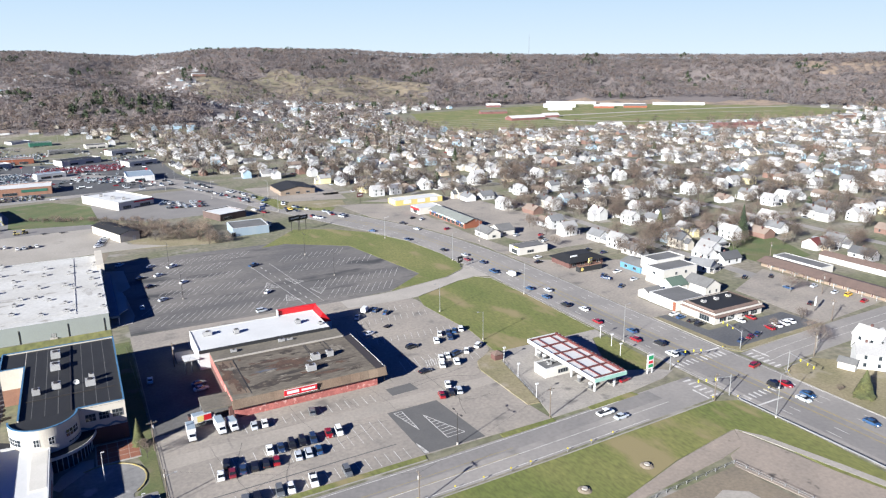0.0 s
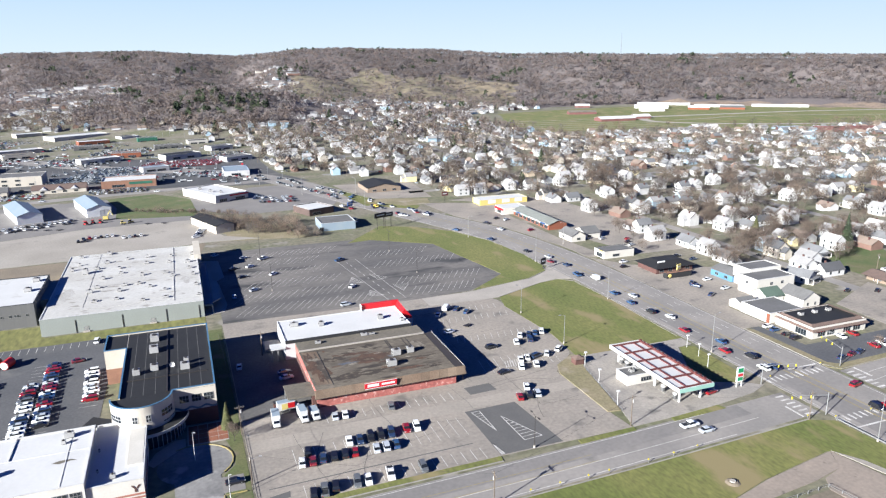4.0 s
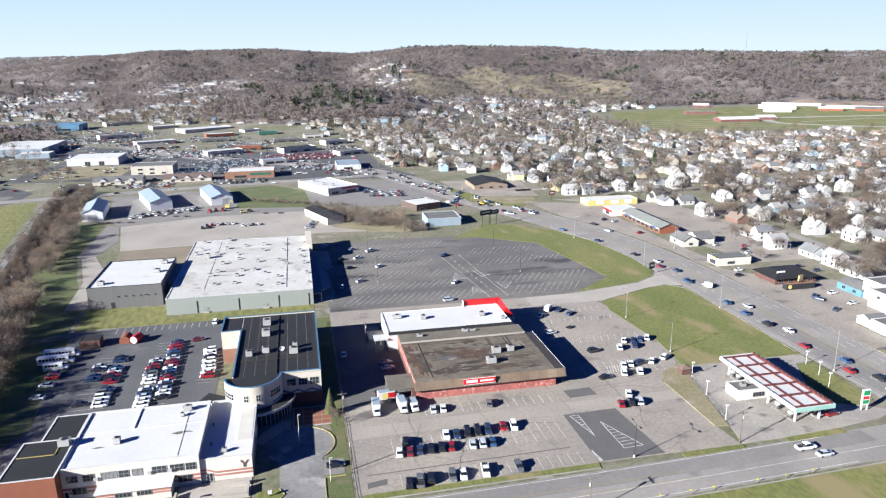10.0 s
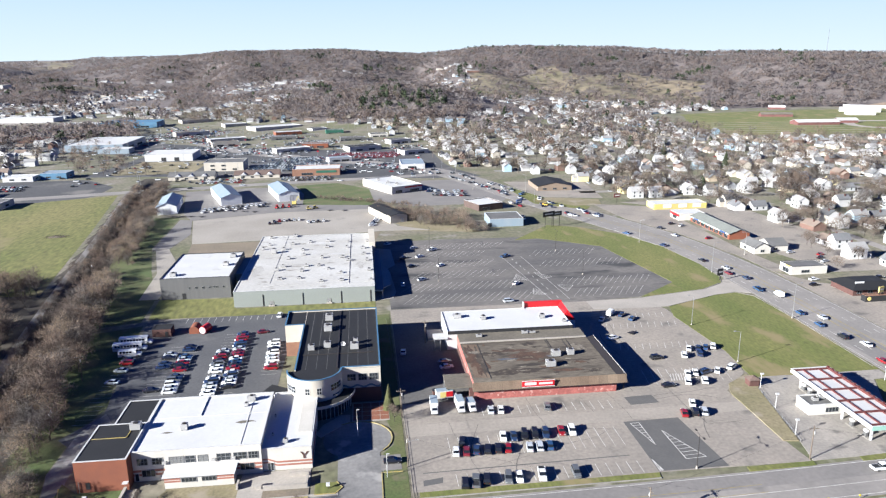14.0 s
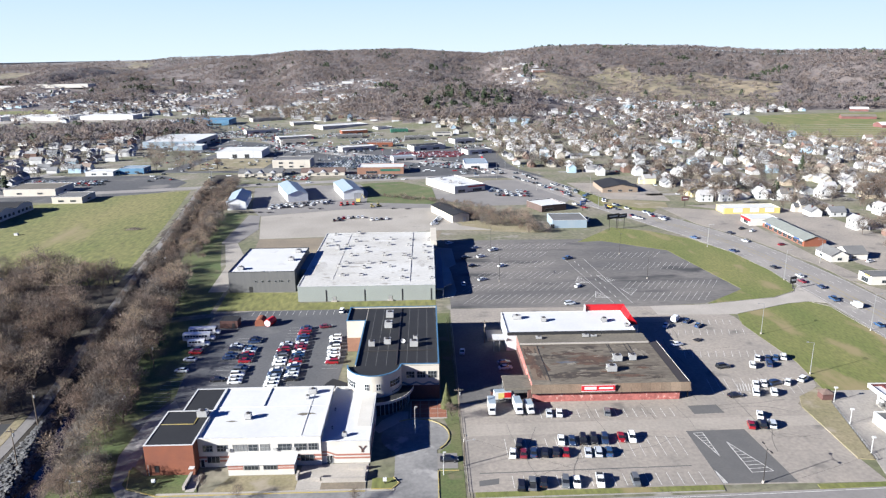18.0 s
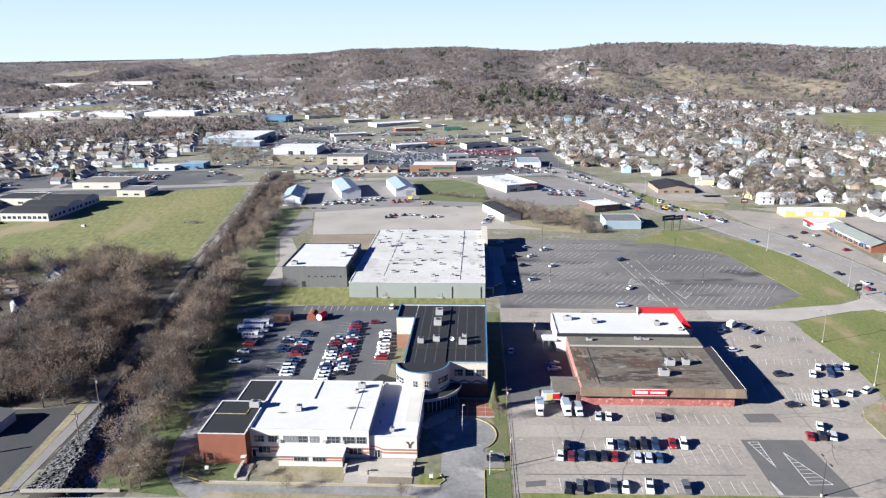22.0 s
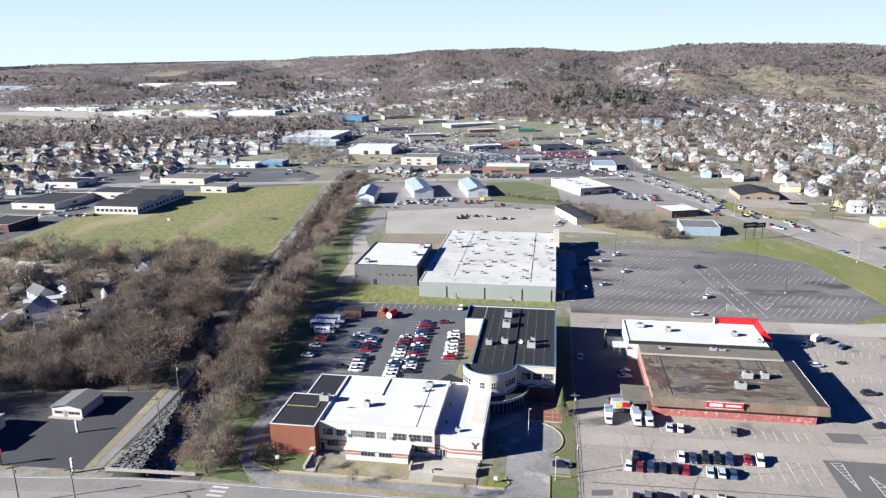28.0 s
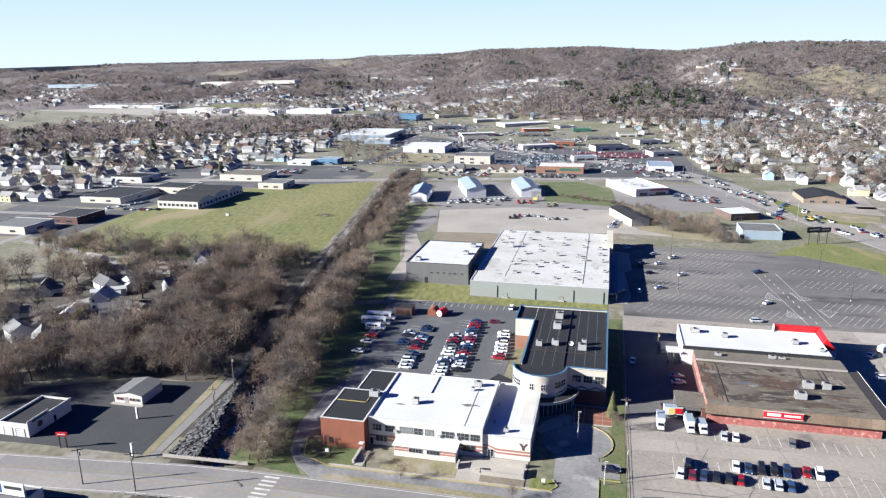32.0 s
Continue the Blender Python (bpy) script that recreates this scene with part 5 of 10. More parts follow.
for x, y, w, d, h in ((-14.0, 236, 2.6, 3.4, 1.9), (-14.0, 226, 2.6, 3.4, 1.9), (-18.6, 209.6, 2.0, 2.0, 1.7), (-13.6, 211.2, 2.2, 2.2, 1.8), (-5.0, 209, 2.6, 2.4, 1.9), (-4.6, 213, 1.4, 1.4, 1.8)):
    roof_unit(x, y, 11.08, w, d, h)
dish = thing("satellite_dish", "small white satellite dish on the black roof", "dish", (-8.6, 211.4, 11.08))
part("mast", Mesh().tube((0, 0, 0), (0, 0, 0.7), 0.05, 0.05), STEEL, dish, local=True)
bowl = Mesh()
for i in range(12):
    a, b = i * PI / 6, (i + 1) * PI / 6
    bowl.face([(0, 0.0, 0.8), (0.8 * math.cos(a), -0.3, 0.9 + 0.8 * math.sin(a)), (0.8 * math.cos(b), -0.3, 0.9 + 0.8 * math.sin(b))])
part("reflector", bowl, WHITE_METAL, dish, local=True)

# forecourt walls and steps
for x0, x1, y0, y1, h in ((-27, -16.4, 151.2, 151.6, 1.1), (-16.8, -16.4, 151.6, 155, 1.1), (-21, -16.4, 156, 156.4, 1.4), (-60.2, -59.6, 149, 155.4, 1.0), (-33.4, -33.0, 152, 154.6, 1.2), (-29, -27.4, 151.6, 153, 1.0)):
    structure("retaining_wall", Mesh().box(x0, x1, y0, y1, 0, h).box(x0 - 0.06, x1 + 0.06, y0 - 0.06, y1 + 0.06, h, h + 0.1), CONCRETE, "low pale retaining wall of the forecourt", "wall")
st = thing("steps", "pale concrete steps up to the school door", "steps", (-58.2, 152.5, 0))
for i in range(4):
    part("step", Mesh().box(-59.4, -57.2, 148.2 + i * 1.7, 149.9 + i * 1.7, 0, 0.16 + 0.1 * i), CONCRETE, st)

# ---- the discount shops with brown and white roofs ----
shop = thing("shop", "single-storey shop with pink stone wall and stained brown roof", "shop", (53, 208, 0))
part("wall", Mesh().box(30.8, 75.3, 190.45, 229, 0, 5.2), DARK_BRICK, shop)
part("stone_front", Mesh().box(30.75, 75.35, 190.3, 190.45, 0, 3.4).box(30.7, 30.8, 190.3, 229, 2.6, 5.2), PINK_STONE, shop, "pink painted stone facing")
part("roof", Mesh().box(30.8, 75.3, 190.4, 221.4, 5.2, 5.45), STAINED_ROOF, shop)
part("upper_roof", Mesh().box(30.8, 75.3, 221.4, 229, 5.2, 5.85), TAN_ROOF, shop, "higher tan strip of the roof")
part("roof_seam", Mesh().box(30.9, 75.2, 221.1, 221.4, 5.45, 6.0), CONCRETE, shop)
part("stain_band", Mesh().prism([(31.6, 194.4), (36.4, 193.6), (36.2, 219.6), (31.4, 220.4)], 5.45, 5.462), SHINGLE_BROWN, shop, "rusty brown stain on the roof")


def blot(cx, cy, w, d, z, seed):
    """An uneven flat stain."""
    r = random.Random(seed)
    ph = [r.uniform(0, 6.28) for _ in range(5)]
    m = Mesh()
    m.face([(cx + w / 2 * math.cos(a) * q, cy + d / 2 * math.sin(a) * q, z) for a in np.linspace(0, 6.2832, 65)[:-1] for q in (0.75 + 0.16 * math.sin(2 * a + ph[0]) + 0.12 * math.sin(5 * a + ph[1]) + 0.10 * math.sin(9 * a + ph[2]) + 0.08 * math.sin(17 * a + ph[3]) + 0.06 * r.uniform(-1, 1),)])
    return m


for n_, (x, y, w, d, z, mt, lab) in enumerate(((53, 208, 20, 8, 5.454, RUST_STAIN, "orange-brown stain"), (45, 197, 22, 6, 5.458, SOOT_STAIN, "black water stain"), (54, 218, 7, 3.4, 5.454, SOOT_STAIN, "black water stain"), (40, 211, 11, 5, 5.454, SOOT_STAIN, "black water stain"), (44, 206.5, 7, 2.4, 5.462, PUDDLE, "shallow puddle"), (35.6, 206, 3.4, 24, 5.466, SOOT_STAIN, "dark rim of the rust stain"),
                                            (58, 205, 9, 3.4, 5.462, SOOT_STAIN, "black water stain"), (66, 203, 16, 2.2, 5.456, SOOT_STAIN, "dark streak"), (60, 207, 5, 3, 5.468, PUDDLE, "shallow puddle"), (56, 199, 7, 4, 5.454, RUST_STAIN, "orange-brown stain"), (34.5, 213, 6, 3, 5.47, PALE_STAIN, "pale dried crust"), (62, 196, 12, 2.6, 5.454, RUST_STAIN, "orange-brown stain"), (70, 213, 6, 8, 5.454, PALE_STAIN, "pale dried crust"), (48, 213, 12, 3, 5.456, RUST_STAIN, "orange-brown stain"))):
    part("stain", blot(x, y, w, d, z, n_), mt, shop, lab + " on the roof")
sr_ = random.Random(77)
for n_ in range(34):
    part("stain", blot(sr_.uniform(38, 72), sr_.uniform(193, 219), sr_.uniform(1.2, 5), sr_.uniform(0.7, 2.2), 5.472 + n_ * 0.0008, 100 + n_), sr_.choice((SOOT_STAIN, SOOT_STAIN, RUST_STAIN, PALE_STAIN)), shop)
part("stain", blot(34, 207, 7.5, 27, 5.4635, 61), RUST_STAIN, shop, "rusty red-brown wash on the roof")
for x in (60.2, 66.2):
    part("roof_seam", Mesh().box(x, x + 0.15, 210, 221, 5.45, 5.5), DARK_TRIM, shop, "tarred roof seam")
fascia = part("fascia", Mesh().box(30.2, 78.6, 189.3, 190.4, 3.1, 3.3), DARK_TRIM, shop)
for i in range(16):
    x0 = 30.3 + i * 3.0
    m = Mesh()
    m.face([(x0, 189.2, 3.3), (x0 + 2.97, 189.2, 3.3), (x0 + 2.97, 189.9, 5.9), (x0, 189.9, 5.9)]).face([(x0, 189.9, 5.9), (x0 + 2.97, 189.9, 5.9), (x0 + 2.97, 190.4, 5.5), (x0, 190.4, 5.5)])
    m.face([(x0, 189.2, 3.3), (x0, 189.9, 5.9), (x0, 190.4, 5.5), (x0, 190.4, 3.3)]).face([(x0 + 2.97, 189.2, 3.3), (x0 + 2.97, 190.4, 3.3), (x0 + 2.97, 190.4, 5.5), (x0 + 2.97, 189.9, 5.9)])
    part("shingle_panel", m, SHINGLE_BROWN, fascia)
part("side_canopy", Mesh().box(75.3, 78.6, 189.4, 221, 3.2, 3.5), DARK_TRIM, shop, "dark canopy along the shop front")
m = Mesh()
m.face([(78.6, 189.2, 3.3), (78.6, 221, 3.3), (77.9, 221, 6.0), (77.9, 189.9, 6.0)]).face([(77.9, 189.9, 6.0), (77.9, 221, 6.0), (75.3, 221, 5.5), (75.3, 190.4, 5.5)])
m.face([(78.6, 189.2, 3.3), (77.9, 189.9, 6.0), (75.3, 190.4, 5.5), (75.3, 190.4, 3.3)]).face([(78.6, 221, 3.3), (75.3, 221, 3.3), (75.3, 221, 5.5), (77.9, 221, 6.0)])
part("side_mansard", m, DARK_STEEL, shop, "dark metal mansard along the shop front")
part("mansard_edge", Mesh().box(77.84, 77.98, 189.9, 221, 6.0, 6.08), WHITE_METAL, shop)
for y in (191.5, 198, 204.5, 211, 217.5):
    part("canopy_post", Mesh().box(78.1, 78.35, y, y + 0.25, 0, 3.2), DARK_STEEL, shop)
for y in (196, 202, 208, 214):
    window_in(shop, 75.3, y, 0.5, 4.6, 2.4, "e", 4)
sign = thing("shop_sign", "long red shop sign with white shapes on the shingle fascia", "sign", (50.5, 189.4, 4.2))
part("board", Mesh().box(45.2, 55.2, 188.9, 189.35, 4.0, 5.8), RED_SIGN, sign)
part("border", Mesh().box(45.1, 55.3, 188.86, 188.95, 5.8, 5.95).box(45.1, 55.3, 188.86, 188.95, 3.85, 4.0), WHITE_SIGN, sign)
part("bar", Mesh().box(46.0, 49.6, 188.84, 188.92, 4.5, 5.4), WHITE_SIGN, sign, "white shape of a word mark")
part("bar", Mesh().box(50.4, 54.6, 188.84, 188.92, 4.6, 5.2), WHITE_SIGN, sign, "white shape of a word mark")
for x, y, w, d, h in ((60.6, 207.2, 2.8, 2.2, 1.9), (65.6, 207.6, 2.2, 2.0, 1.9), (56.8, 199.6, 3.0, 2.2, 1.9), (38.0, 225.4, 2.0, 1.2, 0.9), (54.6, 226.4, 2.2, 1.2, 1.0), (57.2, 226.4, 2.6, 0.7, 0.7)):
    roof_unit(x, y, 5.45 if y < 221 else 5.85, w, d, h)
part("roof_joint", Mesh().box(60.8, 61.0, 211, 221, 5.45, 5.5).box(67.6, 67.8, 211, 221, 5.45, 5.5).box(36.4, 36.6, 193, 220, 5.45, 5.5), DARK_TRIM, shop)
wshop = thing("white_roofed_shop", "white-roofed discount shop with red corner fascia", "shop", (50, 239, 0))
part("wall", Mesh().box(27.4, 73, 229.1, 249.6, 0, 6.6).ring(27.4, 73, 229.1, 249.6, 6.6, 6.9, 0.3), WHITE_METAL, wshop)
part("roof", Mesh().box(27.7, 72.7, 229.4, 249.3, 6.6, 6.68), WHITE_ROOF, wshop)
part("back_wall", Mesh().box(27.4, 73, 228.9, 229.1, 5.85, 7.0), DARK_TRIM, wshop, "dark wall above the lower roof")
part("red_fascia", Mesh().box(59.6, 74.6, 249.62, 250.5, 5.4, 9.1), RED_METAL, wshop, "tall bright red fascia")
part("fascia_end", Mesh().box(59.3, 59.6, 248.9, 250.5, 6.7, 9.1), WHITE_METAL, wshop)
m = Mesh()
m.face([(73.1, 240.2, 6.7), (73.1, 249.6, 6.7), (74.2, 249.6, 9.1), (74.2, 240.2, 8.7)]).face([(74.2, 240.2, 8.7), (74.2, 249.6, 9.1), (77.4, 249.6, 4.6), (77.4, 240.2, 4.6)])
m.face([(73.1, 240.2, 4.6), (77.4, 240.2, 4.6), (74.2, 240.2, 8.7), (73.1, 240.2, 6.7)][::-1]).face([(73.1, 240.2, 4.6), (73.1, 249.6, 4.6), (77.4, 249.6, 4.6), (77.4, 240.2, 4.6)])
part("red_mansard", m, RED_METAL, wshop, "bright red sloping corner over the door")
part("white_gable", Mesh().box(73.02, 77.2, 239.6, 240.0, 0, 4.6), WHITE_METAL, wshop)
part("corner_post", Mesh().box(76.8, 77.2, 250, 250.4, 0, 4.6), WHITE_METAL, wshop)
for y in (234, 239, 244):
    window_in(wshop, 73, y, 0.3, 3.8, 2.6, "e", 3)
part("loading_canopy", Mesh().box(22.4, 27.4, 228.4, 233, 4.4, 4.8), WHITE_METAL, wshop, "white loading canopy")
part("canopy_post", Mesh().box(22.6, 22.9, 228.6, 228.9, 0, 4.4), STEEL, wshop)
part("canopy_post", Mesh().box(24.6, 24.9, 228.6, 228.9, 0, 4.4), STEEL, wshop)
part("loading_dock", Mesh().box(21.4, 27.4, 238, 246, 0, 1.2), CONCRETE, wshop)
for x, y, w, d, h in ((32.6, 243, 3.0, 1.8, 1.4), (42, 240, 1.8, 1.8, 1.5), (64, 238.6, 1.8, 1.8, 1.5), (71, 233.6, 1.4, 1.2, 1.0)):
    roof_unit(x, y, 6.68, w, d, h)
awn = thing("loading_awning", "flat tan awning over the delivery bay", "awning", (26, 196.5, 0))
part("roof", Mesh().box(22.4, 30.7, 191.4, 200.6, 3.6, 4.1), TAN_ROOF, awn)
for x, y in ((22.6, 191.6), (22.6, 200.1)):
    part("post", Mesh().box(x, x + 0.3, y, y + 0.3, 0, 3.6), STEEL, awn)
part("brick_pier", Mesh().box(29.6, 30.7, 191.5, 193.2, 0, 3.6), DARK_BRICK, awn)

# ---- the big white-roofed store and its grey annex ----
store = flat_block("store", "large white-roofed store with pale green-grey walls", "store", -56, 2.9, 285, 380, 6.7, GREEN_GREY, STREAKY_ROOF, WHITE_METAL, 0.15)
part("roof_ridge", Mesh().box(-8.2, -8.0, 290, 379, 6.75, 6.9).box(-42.2, -42.1, 295, 379, 6.75, 6.85).box(-46, 2, 291.4, 291.5, 6.75, 6.85), UNIT, store, "pale expansion joints on the roof")
for k, (x, y, w, d) in enumerate(((-51, 312, 6, 20), (-47, 352, 12, 7), (-30, 322, 16, 2.2), (-14, 340, 10, 3), (-36, 304, 9, 3), (-22, 362, 14, 4), (-3, 318, 4, 10), (-12, 300, 7, 2.4), (-40, 372, 12, 3), (-26, 345, 3, 9))):
    pts = [(x + w / 2 * math.cos(a) * (1 + 0.35 * math.sin(3 * a + k) + 0.15 * math.sin(7 * a + 2 * k)), y + d / 2 * math.sin(a) * (1 + 0.3 * math.sin(2 * a + 1.7 * k))) for a in np.linspace(0, 6.2832, 23)[:-1]]
    part("roof_patch", Mesh().prism(pts, 6.74, 6.756), ROOF_GRIME if k % 2 == 0 else ROOF_PATCH, store, "worn grey patch of the membrane")
part("entry_fascia", Mesh().box(2.9, 4.6, 352, 381, 4.0, 9.0).box(1.4, 2.9, 352, 381, 6.8, 9.0), CREAM_WALL, store, "tall cream entry fascia")
part("front_canopy", Mesh().box(2.96, 6.6, 287, 352, 3.6, 4.4), BLUE_BAND, store, "blue-grey canopy along the front")
part("entry_walk", Mesh().prism([(6.6, 291), (10.2, 296), (10.2, 318), (8, 324), (8, 342), (6.6, 342)], 3.3, 3.7), CONCRETE, store, "pale angled awning")
for i in range(9):
    part("column", Mesh().box(6.2, 6.5, 288 + i * 7.6, 288.3 + i * 7.6, 0, 3.6), WHITE_METAL, store)
for y in (294, 304, 314, 324, 334, 344):
    window_in(store, 2.9, y, 0.3, 6.0, 2.8, "e", 5)
for x in (-44, -27.5, -11.4, 1.0):
    part("downpipe", Mesh().box(x - 0.1, x + 0.1, 284.8, 285, 0, 5.2), DARK_STEEL, store)
for x in (-40.5, -16.5):
    window_in(store, x, 285, 0.6, 1.6, 1.6, "s", 3, UNIT, STEEL, 3, "louvre")
    part("loading_plinth", Mesh().box(x - 1.2, x + 1.2, 284.2, 285, 0, 0.5), CONCRETE, store)
rng = random.Random(5)
for i in range(38):
    x, y = -50 + (i % 6) * 10.0 + rng.uniform(-2.5, 2.5), 297 + (i // 6) * 13 + rng.uniform(-4, 4)
    if not (x < -44 and y < 345):
        roof_unit(x, y, 6.75, rng.uniform(1.2, 2.4), rng.uniform(1.0, 1.6), rng.uniform(0.7, 1.3), "low grey unit on the streaky white roof")
roof_unit(-46, 345, 6.75, 2.2, 2.2, 2.4)
annex = flat_block("annex", "tall grey-clad annex with clean white roof", "store", -89, -59.6, 299, 340, 9.2, GREY_CLAD, WHITE_ROOF, DARK_TRIM, 0.3)
for i in range(6):
    window_in(annex, -77 + i * 2.9, 299, 4.6, 0.9, 0.9, "s", 1)
window_in(annex, -79.5, 299, 0.05, 1.4, 2.6, "s", 1, DARK_TRIM, DARK_TRIM, 1, "door")
window_in(annex, -66.4, 299, 4.7, 0.9, 0.9, "s", 1)
part("store_link", Mesh().box(-59.55, -56.1, 312, 340, 0, 6.6), GREEN_GREY, annex)
for x, y in ((-84.5, 304), (-64.5, 318), (-63.5, 332)):
    roof_unit(x, y, 9.25, 2.6, 2.4, 1.5)

# ---- huts in the school car park ----
hut = flat_block("brick_hut", "small brick equipment hut with dark roof", "hut", -81, -74.2, 255.4, 260.6, 3.0, DARK_BRICK, BLACK_ROOF, DARK_TRIM, 0.1)
window_in(hut, -75.8, 255.4, 0.05, 1.0, 2.0, "s", 1, DARK_TRIM, DARK_TRIM, 1, "door")
rs = thing("red_shed", "red arched shed with a round white tank end", "shed", (-65, 258.6, 0))
sh = [(-68 + 0.0, 0.0)] + [(-66.2 - 1.8 * math.cos(a * PI / 8), 1.4 + 1.5 * math.sin(a * PI / 8)) for a in range(9)] + [(-64.4, 0.0)]
m = Mesh()
for i in range(len(sh) - 1):
    (a, b), (c, d) = sh[i], sh[i + 1]
    m.face([(a, 257, b), (a, 262, b), (c, 262, d), (c, 257, d)])
m.face([(a, 257, b) for a, b in sh][::-1]).face([(a, 262, b) for a, b in sh])
part("shell", m, BRICK, rs)
part("drum", Mesh().tube((-62.9, 256.4, 1.5), (-61.4, 260.4, 1.5), 1.5, 1.5, 14), RED_METAL, rs)
part("drum_end", Mesh().tube((-62.95, 256.25, 1.5), (-62.9, 256.4, 1.5), 1.3, 1.3, 14), WHITE_METAL, rs)

# ---- petrol station ----
can = thing("station_canopy", "long white petrol canopy with maroon roof beams", "canopy", (136.5, 168.7, 0))
part("deck", Mesh().box(130.6, 142.6, 151, 186.8, 4.7, 5.3), WHITE_METAL, can)
part("fascia", Mesh().ring(130.3, 142.9, 150.8, 187.0, 4.5, 5.8, 0.28), WHITE_METAL, can)
part("fascia_end", Mesh().box(130.25, 142.95, 150.7, 150.8, 4.5, 5.75), MINT_TRIM, can, "pale green end fascia")
for i in range(6):
    y = 152.0 + i * 6.8
    part("roof_beam", Mesh().box(130.7, 142.5, y - 0.25, y + 0.25, 5.3, 5.75), MAROON, can)
for x in (133.8, 139.2):
    part("roof_beam", Mesh().box(x - 0.2, x + 0.2, 152.3, 186, 5.3, 5.65), MAROON, can)
part("edge_beam", Mesh().box(141.9, 142.55, 151.2, 186.6, 5.3, 5.9), MAROON, can)
for i in range(18):
    part("edge_post", Mesh().box(141.9, 142.7, 152 + i * 2.0, 152.5 + i * 2.0, 5.9, 6.15), MAROON, can)
for x in (132.6, 140.4):
    for y in (153.4, 165, 176, 184.6):
        part("column", Mesh().box(x - 0.25, x + 0.25, y - 0.25, y + 0.25, 0, 4.7), WHITE_METAL, can)
for x in (132.6, 140.4):
    for y in (155.4, 161, 180, 183):
        p = thing("fuel_pump", "grey and white fuel pump on a raised island", "fuel pump", (x, y, 0.09), "fuel pumps")
        part("island", Mesh().box(-0.6, 0.6, -1.6, 1.6, 0, 0.16), KERB, p, local=True)
        part("body", Mesh().box(-0.3, 0.3, -0.55, 0.55, 0.16, 1.5), GREY_CLAD, p, local=True)
        part("head", Mesh().box(-0.35, 0.35, -0.6, 0.6, 1.5, 2.1), WHITE_SIGN, p, local=True)
kiosk = flat_block("station_kiosk", "low white station kiosk with dark roof and yellow corner", "kiosk", 124.6, 135.2, 168, 174.4, 3.0, WHITE_WALL, GREY_ROOF, WHITE_METAL, 0.25)
part("corner", Mesh().box(135.2, 138, 168.6, 171, 1.6, 2.9), YELLOW_WALL, kiosk, "yellow illuminated corner")
window_in(kiosk, 131.5, 168, 0.8, 4.0, 1.5, "s", 4)
roof_unit(128, 171, 3.05, 1.4, 1.4, 1.0), roof_unit(130.6, 172.2, 3.05, 1.8, 1.4, 1.2)
ps = thing("price_sign", "white pylon sign with green and red panels", "sign", (156.6, 154.8, 0.1))
part("post", Mesh().box(-1.1, -0.85, -0.15, 0.15, 0, 2.2).box(0.85, 1.1, -0.15, 0.15, 0, 2.2), WHITE_METAL, ps, local=True)
part("cabinet", Mesh().box(-1.25, 1.25, -0.25, 0.25, 1.8, 6.6), WHITE_SIGN, ps, local=True)
for z0, z1, mm in ((4.9, 6.3, GREEN_SIGN), (3.6, 4.5, RED_SIGN), (2.2, 3.3, GREEN_SIGN)):
    part("panel", Mesh().box(-1.0, 1.0, -0.29, 0.29, z0, z1), mm, ps, local=True)
gz = thing("garden_hut", "brown hipped shelter by the forecourt fence", "hut", (119, 188.6, 0.1))
part("wall", Mesh().box(-1.6, 1.6, -1.4, 1.4, 0, 2.2), DARK_BRICK, gz, local=True)
m = Mesh()
for i in range(4):
    c = [(-2, -1.8), (2, -1.8), (2, 1.8), (-2, 1.8)]
    m.face([(*c[i], 2.2), (*c[(i + 1) % 4], 2.2), (0, 0, 3.3)])
m.face([(-2, 1.8, 2.2), (2, 1.8, 2.2), (2, -1.8, 2.2), (-2, -1.8, 2.2)])
part("roof", m, MOTEL_ROOF, gz, local=True)


def picket(name, label, line, h, gap, material, rail=True, group="fences"):
    """Posts along a plan line with one or two rails."""
    f = thing(name, label, "fence", (line[0][0], line[0][1], 0), group)
    rails = Mesh()
    for (ax, ay), (bx, by) in zip(line, line[1:]):
        ln = math.hypot(bx - ax, by - ay)
        n = max(1, int(ln / gap))
        for i in range(n):
            x, y = ax + (bx - ax) * i / n, ay + (by - ay) * i / n
            part("post", Mesh().box(x - 0.07, x + 0.07, y - 0.07, y + 0.07, 0, h), material, f)
        for z in ((h * 0.95, h * 0.5) if rail else ()):
            rails.tube((ax, ay, z), (bx, by, z), 0.035, 0.035, 4)
    part("rail", rails, material, f)
    return f


picket("guard_rail", "steel guard rail above the forecourt bank", [(113.8, 155.2), (119.4, 185.6)], 0.9, 3.0, STEEL)
gr = picket("guard_rail", "long steel guard rail along the highway", [(166.8, 128), (168.2, 100), (169.4, 60), (170.0, 20)], 0.8, 3.8, STEEL)
part("beam", Mesh().strip([(166.7, 128), (168.1, 100), (169.3, 60), (169.9, 20)], 0.06, 0.8, thick=0.32), STEEL, gr)
picket("pipe_rail", "grey steel pipe rail round the basin", [(60, 97.6), (110, 103.8), (137.6, 105.0), (146, 60)], 1.0, 3.2, STEEL)
fence = picket("lot_fence", "low dark fence between school and car park", [(8.5, 142), (8.5, 182), (8.2, 205), (6.6, 262)], 0.6, 6.0, DARK_STEEL)
picket("bridge_rail", "pale concrete and steel rail of the road bridge", [(-110, 141.6), (-86, 142.6)], 1.0, 3.0, CONCRETE)
part("parapet", Mesh().strip([(-110, 141.6), (-86, 142.6)], 0.18, 0.75, thick=0.75), CONCRETE, picket("bridge_rail", "pale concrete parapet of the bridge's far side", [(-112, 124.4), (-88, 126.2)], 1.0, 3.0, CONCRETE))

